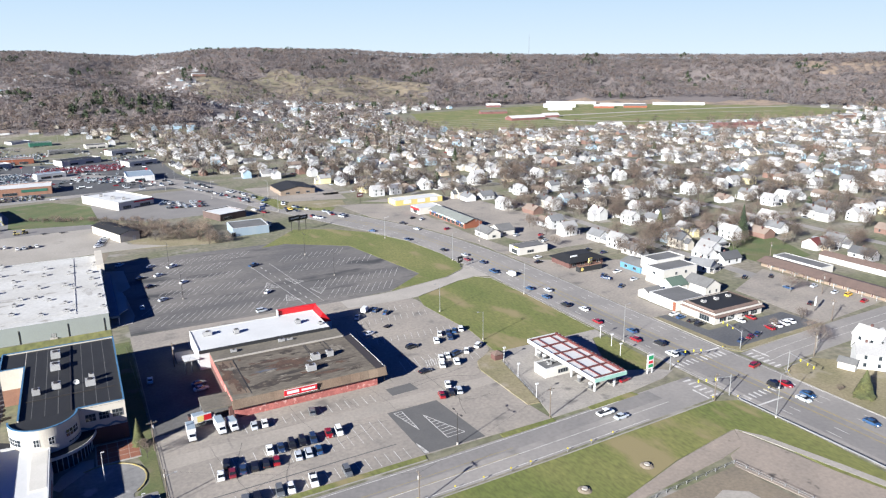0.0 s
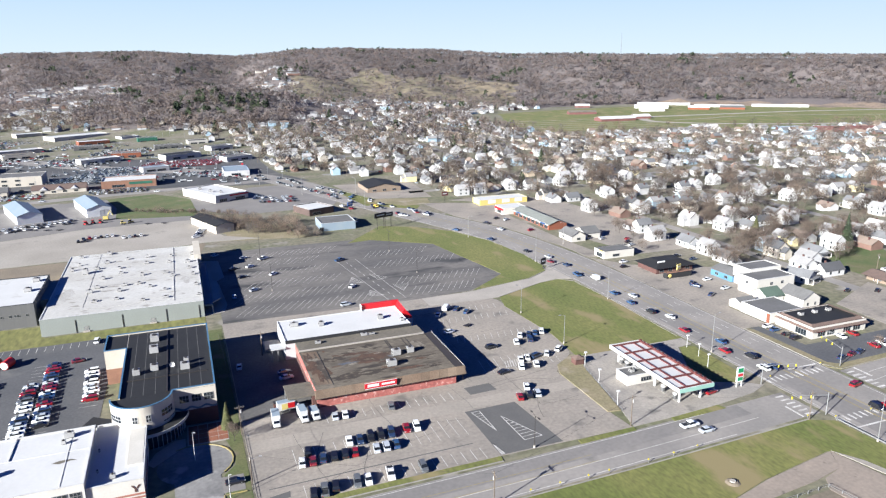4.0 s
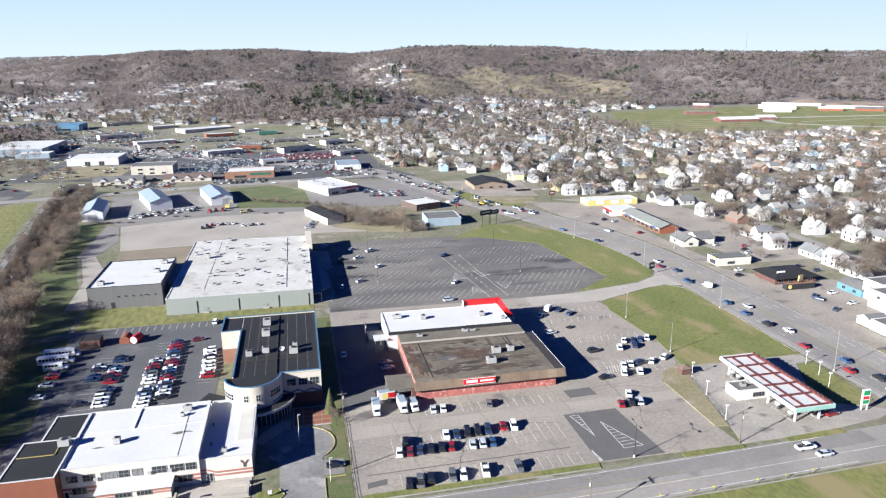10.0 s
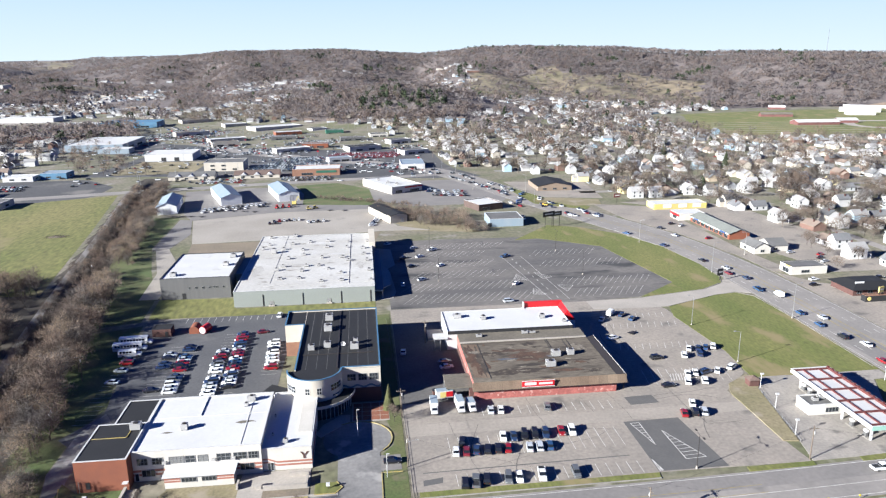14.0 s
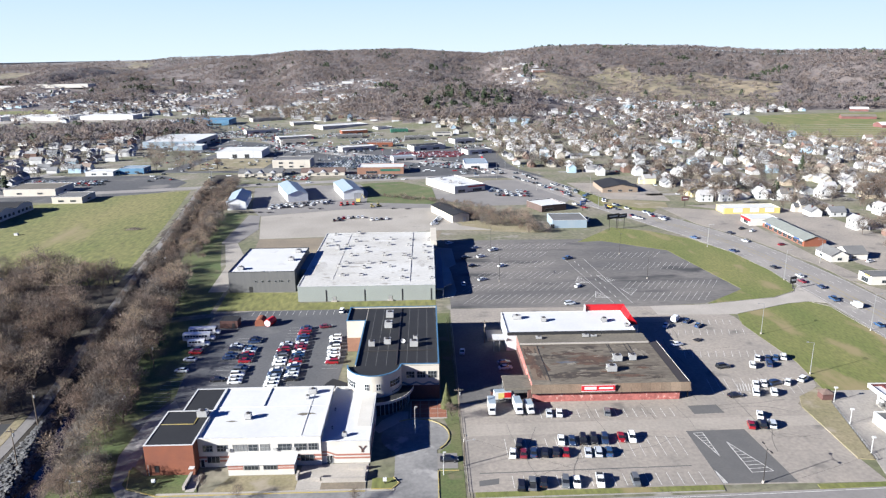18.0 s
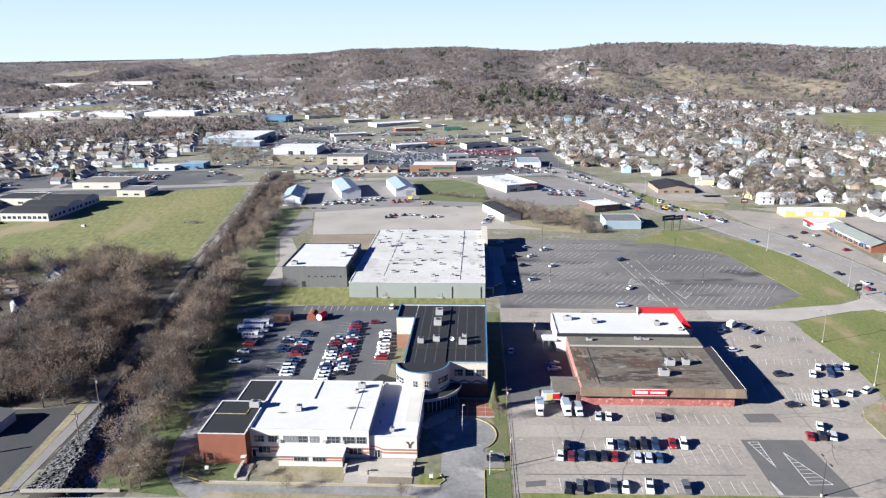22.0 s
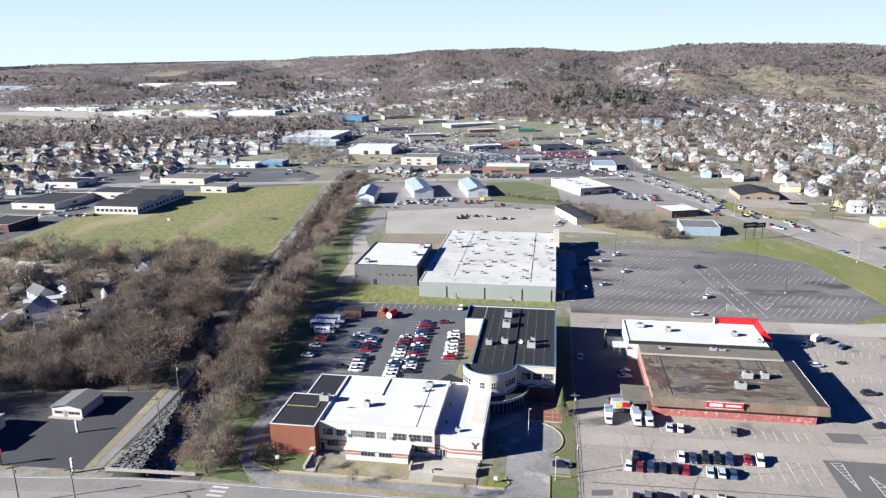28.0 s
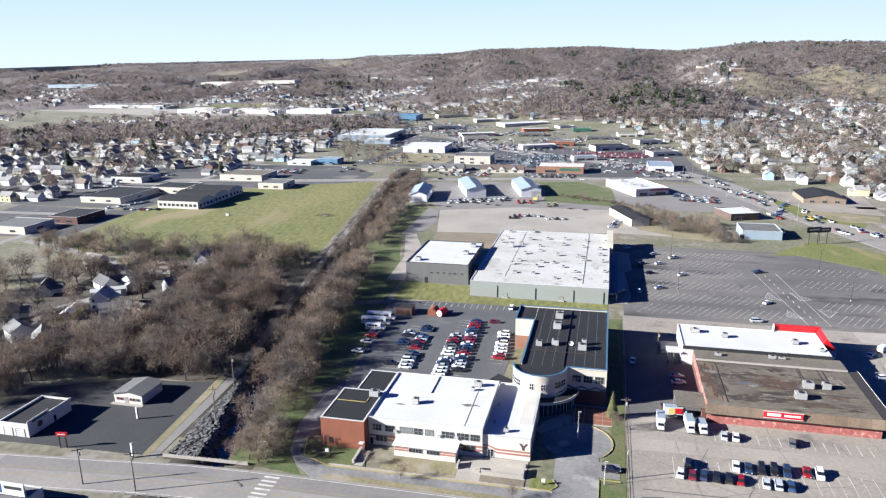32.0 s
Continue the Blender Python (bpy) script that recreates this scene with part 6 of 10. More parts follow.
# ---- shops east of the junction ----
cv = flat_block("corner_shop", "white corner shop with brown mansard and dark roof", "shop", 209, 235.6, 175, 192, 4.2, WHITE_WALL, BLACK_ROOF, MOTEL_ROOF, 0.3)
m = Mesh()
m.face([(208.2, 174.0, 3.0), (236.4, 174.0, 3.0), (234.2, 177, 5.0), (210.4, 177, 5.0)]).face([(236.4, 174.0, 3.0), (236.4, 192, 3.0), (234.2, 191, 5.0), (234.2, 177, 5.0)])
m.face([(208.2, 192, 3.0), (208.2, 174.0, 3.0), (210.4, 177, 5.0), (210.4, 191, 5.0)])
part("mansard", m, MOTEL_ROOF, cv, "brown shingle mansard")
for x in (213.5, 218, 226, 231):
    window_in(cv, x, 175, 0.6, 3.6, 2.2, "s", 3)
part("red_sign", Mesh().box(211, 215, 174.8, 174.98, 2.35, 2.95), RED_SIGN, cv)
part("red_sign", Mesh().box(229.4, 233.6, 174.8, 174.98, 2.35, 2.95), RED_SIGN, cv)
window_in(cv, 209, 180, 0.3, 5.0, 2.3, "w", 4)
for x in (216, 223, 230):
    roof_unit(x, 187, 4.25, 1.6, 1.6, 1.1)
gs = flat_block("garage", "grey-roofed white workshop with roller doors", "workshop", 207, 224, 193, 208, 3.9, WHITE_WALL, GREY_ROOF, WHITE_METAL, 0.2)
for y in (196, 200.4, 204.8):
    window_in(gs, 207, y, 0.05, 3.2, 2.8, "w", 1, WHITE_METAL, STEEL, 4, "roller_door")
part("red_panel", Mesh().box(206.92, 207, 193, 194.6, 0, 3.8), BRICK, gs)
gable_block("small_garage", "small white gabled garage", "garage", 211.5, 211.6, 7, 8, 2.8, 4.4, WHITE_WALL, GREY_ROOF, 90, windows=(("s", 0, 1.0, 1.2, 1.0),))
w2 = flat_block("white_shop", "two-storey white block with grey roof", "shop", 226, 247, 219.5, 230, 7.2, WHITE_WALL, GREY_ROOF, WHITE_METAL, 0.2)
window_in(w2, 228.4, 219.5, 0.1, 1.2, 2.2, "s", 1, RED_SIGN, WHITE_METAL, 1, "door")
for x in (234, 240):
    window_in(w2, x, 219.5, 4.4, 1.4, 1.3, "s", 2)
window_in(w2, 226, 225, 4.4, 1.4, 1.3, "w", 2)
flat_block("tall_white_shop", "white rear block with taller parapet", "shop", 232, 250, 230.1, 240, 8.2, WHITE_WALL, GREY_ROOF, WHITE_METAL, 0.3, windows=(("w", 235, 4.5, 1.4, 1.3, 2),))
bs = gable_block("blue_shop", "small blue shop with grey hipped roof", "shop", 236.5, 246, 11, 14, 3.0, 4.8, BLUE_WALL, GREY_ROOF, 0, windows=(("w", -3, 0.8, 2.0, 1.4), ("w", 3, 0.8, 2.0, 1.4), ("s", 2, 0.8, 1.6, 1.4)))
gable_block("white_house", "white gabled house behind the garage", "house", 236, 206, 9, 12, 4.2, 7.0, WHITE_WALL, GREY_ROOF, 0, windows=(("s", -2, 1.2, 1.0, 1.4), ("s", 2, 1.2, 1.0, 1.4)))
gable_block("green_roofed_house", "white house with pale green roof", "house", 226, 213.5, 9, 9, 3.6, 6.2, WHITE_WALL, GREEN_ROOF, 90)
pz = thing("restaurant", "low brick restaurant with dark hipped roof", "restaurant", (217, 270, 0))
part("wall", Mesh().box(207, 228, 262.5, 277, 0, 3.0), DARK_BRICK, pz)
m = Mesh()
lo, hi = [(205.6, 261), (229.4, 261), (229.4, 278.4), (205.6, 278.4)], [(211, 266), (224, 266), (224, 273.4), (211, 273.4)]
for i in range(4):
    j = (i + 1) % 4
    m.face([(*lo[i], 2.9), (*lo[j], 2.9), (*hi[j], 5.2), (*hi[i], 5.2)])
m.face([(*p, 5.2) for p in hi]).face([(*p, 2.9) for p in lo[::-1]])
part("roof", m, BLACK_ROOF, pz)
part("roof_sign", Mesh().box(209.4, 213.6, 265.0, 265.2, 4.6, 5.5), WHITE_SIGN, pz, "white roof lettering as a plain bar")
for x in (210, 215, 220, 225):
    window_in(pz, x, 262.5, 0.8, 2.4, 1.5, "s", 2)
part("red_stripe", Mesh().box(206.9, 228.1, 262.3, 262.5, 2.4, 2.8), RED_METAL, pz)
kk = flat_block("drive_kiosk", "small orange kiosk with brown roof", "kiosk", 207, 221, 254.6, 257.4, 2.4, DARK_TRIM, ORANGE_BRICK, ORANGE_BRICK, 0.3)
part("yellow_disc", Mesh().tube((208.6, 254.58, 1.4), (208.6, 254.5, 1.4), 0.9, 0.9, 14), YELLOW_WALL, kk)
ts = flat_block("tyre_shop", "white low shop with grey roof and yellow sign", "shop", 199, 217, 294.4, 304, 3.8, WHITE_WALL, GREY_ROOF, DARK_TRIM, 0.2, windows=(("w", 299, 0.3, 5, 2.2, 4), ("s", 206, 0.8, 4, 1.4, 3)))
part("yellow_sign", Mesh().box(198.9, 199, 295.6, 299.6, 3.1, 4.0), YELLOW_WALL, ts)
part("white_sign", Mesh().box(198.9, 199, 300, 303.6, 3.1, 4.0), WHITE_SIGN, ts)
for x, y, w, d, rz in ((206, 338, 9, 14, 0), (217, 340, 12, 10, 90)):
    gable_block("brick_office", "white and brick office with grey gabled roof", "office", x, y, w, d, 3.2, 5.8, WHITE_WALL, GREY_ROOF, rz, windows=(("s", 0, 0.8, 2.2, 1.4), ("w", 2, 0.8, 2.2, 1.4)))
strip = gable_block("strip_shops", "long row of shops with grey-green roof and brick end", "shop", 209.8, 385, 12, 48, 3.4, 5.6, BRICK, STRIP_ROOF, 0, 0.6)
for i in range(8):
    o = window_in(None, -6, -20 + i * 5.6, 0.4, 4.2, 2.2, "w", 3)
    o.parent = strip
part("white_front", Mesh().box(-6.5, -6.05, -23, 23.5, 2.6, 3.5), WHITE_METAL, strip, "white shop fascia", local=True)
for i, c in enumerate((BLUE_SIGN, WHITE_SIGN, MINT_TRIM, BLUE_SIGN)):
    part("shop_board", Mesh().box(-6.6, -6.5, -20 + i * 11, -14 + i * 11, 2.65, 3.45), c, strip, local=True)
rsx = flat_block("red_shop", "white flat-roofed shop with red front", "shop", 197, 214, 411, 424, 4.2, WHITE_WALL, WHITE_ROOF, WHITE_METAL, 0.2, windows=(("w", 417, 0.4, 6, 2.2, 4),))
part("red_front", Mesh().box(196.9, 197, 411, 424, 2.4, 4.0), RED_METAL, rsx, "red fascia band")
ys = flat_block("yellow_store", "yellow-walled shop with white panels", "shop", 195, 232, 444.4, 458, 3.6, YELLOW_WALL, WHITE_ROOF, WHITE_METAL, 0.25)
for x in (201, 212, 222):
    part("white_panel", Mesh().box(x, x + 6, 444.3, 444.4, 1.0, 3.6), WHITE_SIGN, ys)
part("white_panel", Mesh().box(194.9, 195, 447, 455, 1.0, 3.4), WHITE_SIGN, ys)
motel = thing("motel", "long low brick motel with brown shingle roof", "motel", (296, 190, 0))
part("wall", Mesh().box(292, 300, 146, 220, 0, 2.9), TAN_BRICK, motel)
m = Mesh()
m.face([(289, 145, 2.5), (289, 221, 2.5), (296, 221, 4.3), (296, 145, 4.3)][::-1]).face([(296, 145, 4.3), (296, 221, 4.3), (302, 221, 2.9), (302, 145, 2.9)][::-1])
m.face([(289, 145, 2.5), (296, 145, 4.3), (302, 145, 2.9)][::-1]).face([(289, 221, 2.5), (302, 221, 2.9), (296, 221, 4.3)][::-1]).face([(289, 145, 2.5), (302, 145, 2.85), (302, 221, 2.85), (289, 221, 2.5)][::-1])
part("roof", m, MOTEL_ROOF, motel)
for i in range(11):
    y = 149.5 + i * 6.4
    window_in(motel, 292, y, 0.8, 1.8, 1.3, "w", 2, BLIND)
    window_in(motel, 292, y + 2.4, 0.05, 0.95, 2.0, "w", 1, DARK_BRICK, WHITE_METAL, 1, "door")
    part("post", Mesh().box(289.3, 289.45, y - 1.2, y - 1.05, 0, 2.5), WHITE_METAL, motel)
gable_block("long_white_shed", "long white shed with brown ribbed roof", "shed", 330, 196, 8, 34, 2.8, 4.2, WHITE_METAL, MOTEL_ROOF, 0)
flat_block("white_annex", "white flat-roofed annex behind the motel", "shed", 303, 312, 196, 222, 3.2, WHITE_WALL, GREY_ROOF, WHITE_METAL, 0.15)
gable_block("red_roofed_barn", "white barn with a dull red roof", "barn", 346, 228, 9, 13, 3.2, 5.8, WHITE_METAL, MAROON, 90)

# ---- commerce to the north and west ----
gable_block("metal_shed", "pale metal shed with light blue roof", "shed", -135.7, 500.2, 13, 40, 5.4, 7.9, SHED_WHITE, BLUE_METAL_ROOF, 8, doors=(("s", 0, 5, 4.2),))
gable_block("metal_shed", "pale metal shed with light blue roof", "shed", -103, 531.4, 14.8, 50, 5.5, 7.9, SHED_WHITE, BLUE_METAL_ROOF, 19, doors=(("e", -8, 4, 4), ("e", 4, 4, 4)))
gable_block("metal_shed", "pale metal shed with light blue roof", "shed", -61.2, 537, 15.2, 46, 5.5, 7.9, SHED_WHITE, BLUE_METAL_ROOF, 16, doors=(("s", 3, 5, 4.2),))
gable_block("dark_shed", "cream shed with dark low roof", "shed", 14.6, 450, 11.6, 37, 4.6, 6.0, CREAM_WALL, BLACK_ROOF, 21, doors=(("s", 2.5, 2.2, 3.0), ("w", -10, 3, 3)))
ff = flat_block("fast_food", "white fast-food store with red band", "restaurant", 8.8, 35.8, 532.5, 581.5, 5.0, WHITE_WALL, WHITE_ROOF, WHITE_METAL, 0.6, windows=(("s", 15, 0.5, 6, 2.2, 4), ("e", 545, 0.5, 8, 2.2, 5), ("s", 29, 0.5, 8, 2.2, 6), ("e", 556, 0.5, 6, 2.2, 4)), rz=26.6)
part("red_band", Mesh().box(-2, 13.6, -24.66, -24.5, 3.9, 4.9).box(13.5, 13.66, -24.5, 6, 3.9, 4.9), RED_METAL, ff, local=True)
part("grey_band", Mesh().box(-2, 13.6, -24.64, -24.5, 0.2, 1.0), GREY_CLAD, ff, local=True)
roof_unit(19, 552, 5.1, 3, 2.2, 1.6), roof_unit(12, 566, 5.1, 2.4, 2, 1.5), roof_unit(26, 545, 5.1, 2.2, 2, 1.4)
gb = flat_block("blue_grey_shop", "pale blue-grey shop with dark flat roof", "shop", 76, 97, 412, 432, 4.6, BLUE_METAL_ROOF, GREY_ROOF, WHITE_METAL, 0.3, windows=(("e", 420, 0.8, 5, 1.6, 3),), doors=(("s", 76, 2.4, 2.6),))
flat_block("brick_store", "brick store with white roof and front fascia", "shop", 72.5, 91.5, 460.5, 481.5, 4.0, BROWN_BRICK, WHITE_ROOF, WHITE_METAL, 0.5, windows=(("s", 78, 0.6, 6, 1.8, 4), ("e", 468, 0.6, 6, 1.8, 4)), rz=21)
tr = gable_block("tan_restaurant", "tan restaurant with dark gabled roof", "restaurant", 148, 541, 27, 32, 3.6, 6.2, TAN_BRICK, BLACK_ROOF, 0, windows=(("s", -8, 0.8, 3, 1.5), ("s", 0, 0.8, 3, 1.5), ("s", 8, 0.8, 3, 1.5)))
flat_block("blue_corner_shop", "pale blue and white roadside shop", "shop", 36, 58, 656, 690, 4.6, WHITE_METAL, BLUE_METAL_ROOF, BLUE_SIGN, 0.3, windows=(("s", 46, 0.6, 8, 2, 5), ("w", 670, 0.6, 8, 2, 5)))
for i, (x0, x1) in enumerate(((-169, -130), (-113, -74))):
    rowb = gable_block("roadside_offices", "tan roadside offices with hipped dark roof" if i == 0 else "cream roadside offices with brown roof", "office", (x0 + x1) / 2, 634, 18, x1 - x0, 3.2, 6.0, CREAM_WALL, GREY_ROOF if i == 0 else MOTEL_ROOF, 92, windows=(("w", -12, 0.7, 3, 1.5), ("w", -4, 0.7, 3, 1.5), ("w", 4, 0.7, 3, 1.5), ("w", 12, 0.7, 3, 1.5)))
    for k in (-11, 0, 11):
        g = Mesh().face([(-9.8, k + 3, 3.1), (-9.8, k - 3, 3.1), (-9.8, k, 5.2)]).face([(-9.8, k - 3, 3.1), (-2, k, 5.2), (-9.8, k, 5.2)]).face([(-9.8, k + 3, 3.1), (-9.8, k, 5.2), (-2, k, 5.2)])
        part("dormer", g, WHITE_METAL, rowb, local=True)
ob_ = flat_block("orange_store", "orange brick store with green sign band", "store", -63, -21, 631, 656, 5.6, ORANGE_BRICK, WHITE_ROOF, WHITE_METAL, 0.6, windows=(("s", -50, 0.6, 10, 2.2, 6),))
part("green_band", Mesh().box(-42, -24, 630.8, 631, 2.6, 4.6), GREEN_TRIM, ob_)
flat_block("warehouse", "white flat-roofed warehouse with roller doors", "warehouse", -224, -176, 752, 790, 7.0, WHITE_METAL, WHITE_ROOF, WHITE_METAL, 0.3, doors=(("s", -205, 5, 4), ("s", -192, 5, 4)))
flat_block("grey_office", "grey two-storey block beside car lots", "office", -148, -112, 672, 700, 8.0, CREAM_WALL, GREY_ROOF, WHITE_METAL, 0.3, windows=(("s", -140, 1, 4, 1.6, 3), ("s", -130, 1, 4, 1.6, 3), ("s", -120, 1, 4, 1.6, 3), ("s", -140, 4.6, 4, 1.6, 3), ("s", -130, 4.6, 4, 1.6, 3)))
flat_block("blue_store", "long store with blue front", "store", -340, -276, 850, 940, 7.4, BLUE_METAL_ROOF, WHITE_ROOF, WHITE_METAL, 0.4, windows=(("e", 880, 0.5, 20, 3, 8), ("e", 915, 0.5, 20, 3, 8)))
flat_block("blue_store_annex", "low pale blue annex of the store", "store", -296, -262, 826, 846, 5.0, BLUE_METAL_ROOF, WHITE_ROOF, WHITE_METAL, 0.3)
flat_block("mall", "long dark-roofed shopping row", "store", -440, -352, 960, 1110, 7.5, DARK_BRICK, BLACK_ROOF, STEEL, 0.4)
flat_block("blue_mall", "long bright blue shop with glazed front", "store", -402, -318, 1150, 1196, 8.5, BLUE_WALL, BLUE_WALL, BLUE_WALL, 0.6, windows=(("s", -370, 0.5, 20, 3, 8), ("s", -340, 0.5, 20, 3, 8)))
for x0, x1, y0, y1, h, wm, rm, lab in ((-166, -92, 1060, 1092, 6, WHITE_WALL, WHITE_ROOF, "white store with red fascia"), (-50, -26, 990, 1004, 6, GREEN_TRIM, GREEN_ROOF, "store with green roof"),
                                      (-182, -150, 872, 890, 5, CREAM_WALL, TAN_ROOF, "cream roadside shop"), (-118, -86, 930, 946, 4.4, GREY_CLAD, GREY_ROOF, "grey roadside shop"), (-70, -40, 836, 852, 5, BRICK, GREY_ROOF, "red brick roadside shop"),
                                      (-20, 20, 800, 818, 5, WHITE_WALL, BLACK_ROOF, "white car dealership with dark roof"), (30, 58, 862, 878, 5, WHITE_METAL, GREY_ROOF, "white workshop"), (40, 70, 760, 776, 4.5, WHITE_METAL, GREY_ROOF, "white roadside garage"),
                                      (-260, -215, 1010, 1030, 5, WHITE_WALL, TAN_ROOF, "tan-roofed roadside shop"), (-196, -150, 920, 938, 4.4, CREAM_WALL, WHITE_ROOF, "cream low shop"), (-28, 4, 905, 918, 4.2, GREY_CLAD, GREY_ROOF, "long grey shop"),
                                      (-120, -84, 986, 1004, 5, BRICK, WHITE_ROOF, "red-fronted shop"), (-76, -52, 1030, 1046, 5, WHITE_METAL, GREY_ROOF, "grey-roofed garage"), (-214, -180, 1120, 1140, 6, CREAM_WALL, WHITE_ROOF, "cream store"), (-146, -114, 1150, 1168, 5, BRICK, TAN_ROOF, "brick store"),
                                      (-300, -250, 1210, 1236, 6, CREAM_WALL, TAN_ROOF, "tan store"), (-470, -410, 1150, 1200, 6, WHITE_WALL, WHITE_ROOF, "white store"), (-36, -12, 714, 726, 4.2, WHITE_METAL, BLUE_METAL_ROOF, "pale blue sales office"), (-100, -60, 800, 815, 4.6, WHITE_WALL, WHITE_ROOF, "white car showroom"),
                                      (10, 34, 940, 956, 4.6, WHITE_WALL, BLACK_ROOF, "dark-roofed garage"), (-352, -346, 952, 1080, 5, GREY_CLAD, GREY_ROOF, "grey shop front row")):
    flat_block("roadside_shop", lab + " on a paved lot", "shop", x0, x1, y0, y1, h, wm, rm, WHITE_METAL, 0.4, windows=(("s", x0 + (x1 - x0) * 0.3, 0.6, 8, 2, 5), ("s", x0 + (x1 - x0) * 0.7, 0.6, 8, 2, 5)), rz=0 if x0 < -300 else (26, 0, 18, 32, 8)[int(x1 + y0) % 5])

# far white warehouses on the western plain
for x0, x1, y0, y1, h, wm, rm, lab in ((-860, -760, 1285, 1345, 7, WHITE_METAL, WHITE_ROOF, "long white-roofed warehouse"), (-745, -640, 1290, 1350, 7, WHITE_METAL, WHITE_ROOF, "long white-roofed warehouse"), (-625, -530, 1296, 1340, 7, WHITE_METAL, WHITE_ROOF, "long white-roofed warehouse"), (-1180, -980, 1420, 1470, 7, WHITE_METAL, GREY_ROOF, "pale grey warehouse"),
                                      (-1480, -1380, 2200, 2260, 12, ORANGE_BRICK, WHITE_ROOF, "brick store with white roof"), (-1370, -1180, 2200, 2270, 10, WHITE_WALL, WHITE_ROOF, "white store"), (-1150, -1000, 2150, 2200, 9, WHITE_WALL, GREY_ROOF, "white store"), (-1900, -1700, 2100, 2150, 10, BLUE_METAL_ROOF, BLUE_METAL_ROOF, "long blue-grey works"), (-1600, -1540, 1960, 2010, 10, WHITE_WALL, WHITE_ROOF, "white works"), (-1420, -1330, 1620, 1650, 8, WHITE_METAL, BLUE_METAL_ROOF, "blue-grey works")):
    zb = float(height((x0 + x1) / 2, (y0 + y1) / 2)) - 1
    flat_block("far_warehouse", lab + " across the western plain", "warehouse", x0, x1, y0, y1, zb + h + 1, wm, rm, WHITE_METAL, 0.4, base=zb)

# arched-roof works and low industrial sheds by the field
works = thing("arched_works", "white works with three arched dark roofs", "works", (-295, 460, 0))
m, rf = Mesh(), Mesh()
m.box(-311, -279, 429, 492, 0, 5.2)
for k in range(3):
    y0, y1 = 429 + k * 21, 450 + k * 21
    pts = [(y0 + (y1 - y0) * i / 10, 5.2 + 2.4 * math.sin(PI * i / 10)) for i in range(11)]
    m.face([(-279, y, z) for y, z in pts]).face([(-311, y, z) for y, z in pts[::-1]])
    for (a, b), (c, d) in zip(pts, pts[1:]):
        rf.face([(-311.3, a, b + 0.1), (-278.7, a, b + 0.1), (-278.7, c, d + 0.1), (-311.3, c, d + 0.1)])
part("wall", m, WHITE_WALL, works)
part("roof", rf, BLACK_ROOF, works)
for k in range(3):
    for j in range(4):
        window_in(works, -279, 432.4 + k * 21 + j * 4.8, 1.4, 2.6, 2.0, "e", 2)
for j in range(9):
    window_in(works, -308.6 + j * 3.4, 429, 1.6, 2.2, 1.9, "s", 2)
for x0, x1, y0, y1, h, wm, rm, lab in ((-381, -347, 436, 480, 4.2, CREAM_WALL, BLACK_ROOF, "long low cream works"), (-352, -322, 480, 505, 4.6, CREAM_WALL, BLACK_ROOF, "cream works with dark roof"),
                                      (-372, -342, 342, 366, 4.4, CREAM_WALL, GREY_ROOF, "low cream workshop"), (-352, -330, 372, 398, 4.4, DARK_BRICK, BLACK_ROOF, "brick workshop with dark roof"),
                                      (-276, -254, 512, 534, 4.6, CREAM_WALL, GREY_ROOF, "tan workshop by the road"), (-330, -290, 545, 575, 5.0, CREAM_WALL, TAN_ROOF, "tan-roofed works"), (-311, -286, 640, 656, 4, WHITE_METAL, WHITE_ROOF, "white roadside garage"),
                                      (-284, -262, 650, 668, 5.2, BLUE_WALL, BLUE_METAL_ROOF, "bright blue roadside shop"), (-420, -390, 520, 545, 4.5, WHITE_WALL, BLACK_ROOF, "white low works"), (-470, -430, 440, 470, 4.5, WHITE_WALL, GREY_ROOF, "white low works")):
    flat_block("workshop", lab + " near the field", "workshop", x0, x1, y0, y1, h, wm, rm, WHITE_METAL, 0.25, windows=(("s", x0 + (x1 - x0) * 0.3, 1.2, 4, 1.4, 4), ("s", x0 + (x1 - x0) * 0.7, 1.2, 4, 1.4, 4), ("e", (y0 + y1) / 2, 1.2, 5, 1.4, 4)))

# white shops beside the trail
ws = gable_block("white_shop_small", "small white shop with grey low-pitched roof", "shop", -138.2, 170.4, 9.6, 10, 3.0, 3.9, WHITE_WALL, GREY_ROOF, 0, windows=(("s", -2.8, 1.0, 2.0, 0.9), ("s", 1.4, 1.0, 1.8, 0.9), ("s", 3.4, 1.0, 1.2, 0.9)), doors=(("s", -0.6, 0.9, 2.1),))
part("apron", Mesh().box(-5.4, 5.4, -6.4, -5.05, 0, 0.16), CONCRETE, ws, local=True)
for x in (-3.9, -1.7, 0.6, 2.3):
    part("red_shutter", Mesh().box(x - 0.12, x + 0.12, -5.1, -5.0, 1.0, 1.9), RED_SIGN, ws, local=True)
gr2 = flat_block("white_garage", "white painted garage with dark roof and stepped side wall", "garage", -162, -152.2, 142, 158, 3.4, WHITE_WALL, BLACK_ROOF, WHITE_METAL, 0.5)
part("step_wall", Mesh().box(-152.2, -152.0, 141.8, 149.6, 3.4, 5.0).box(-152.2, -152.0, 149.6, 158.2, 3.4, 4.2), WHITE_WALL, gr2)
part("painted_lettering", Mesh().box(-152.0, -151.96, 143.4, 148.8, 4.0, 4.5), DARK_TRIM, gr2, "dark painted lettering as a plain bar")
part("emblem", Mesh().tube((-151.95, 146, 2.4), (-152.0, 146, 2.4), 0.9, 0.9, 14), DARK_BRICK, gr2)
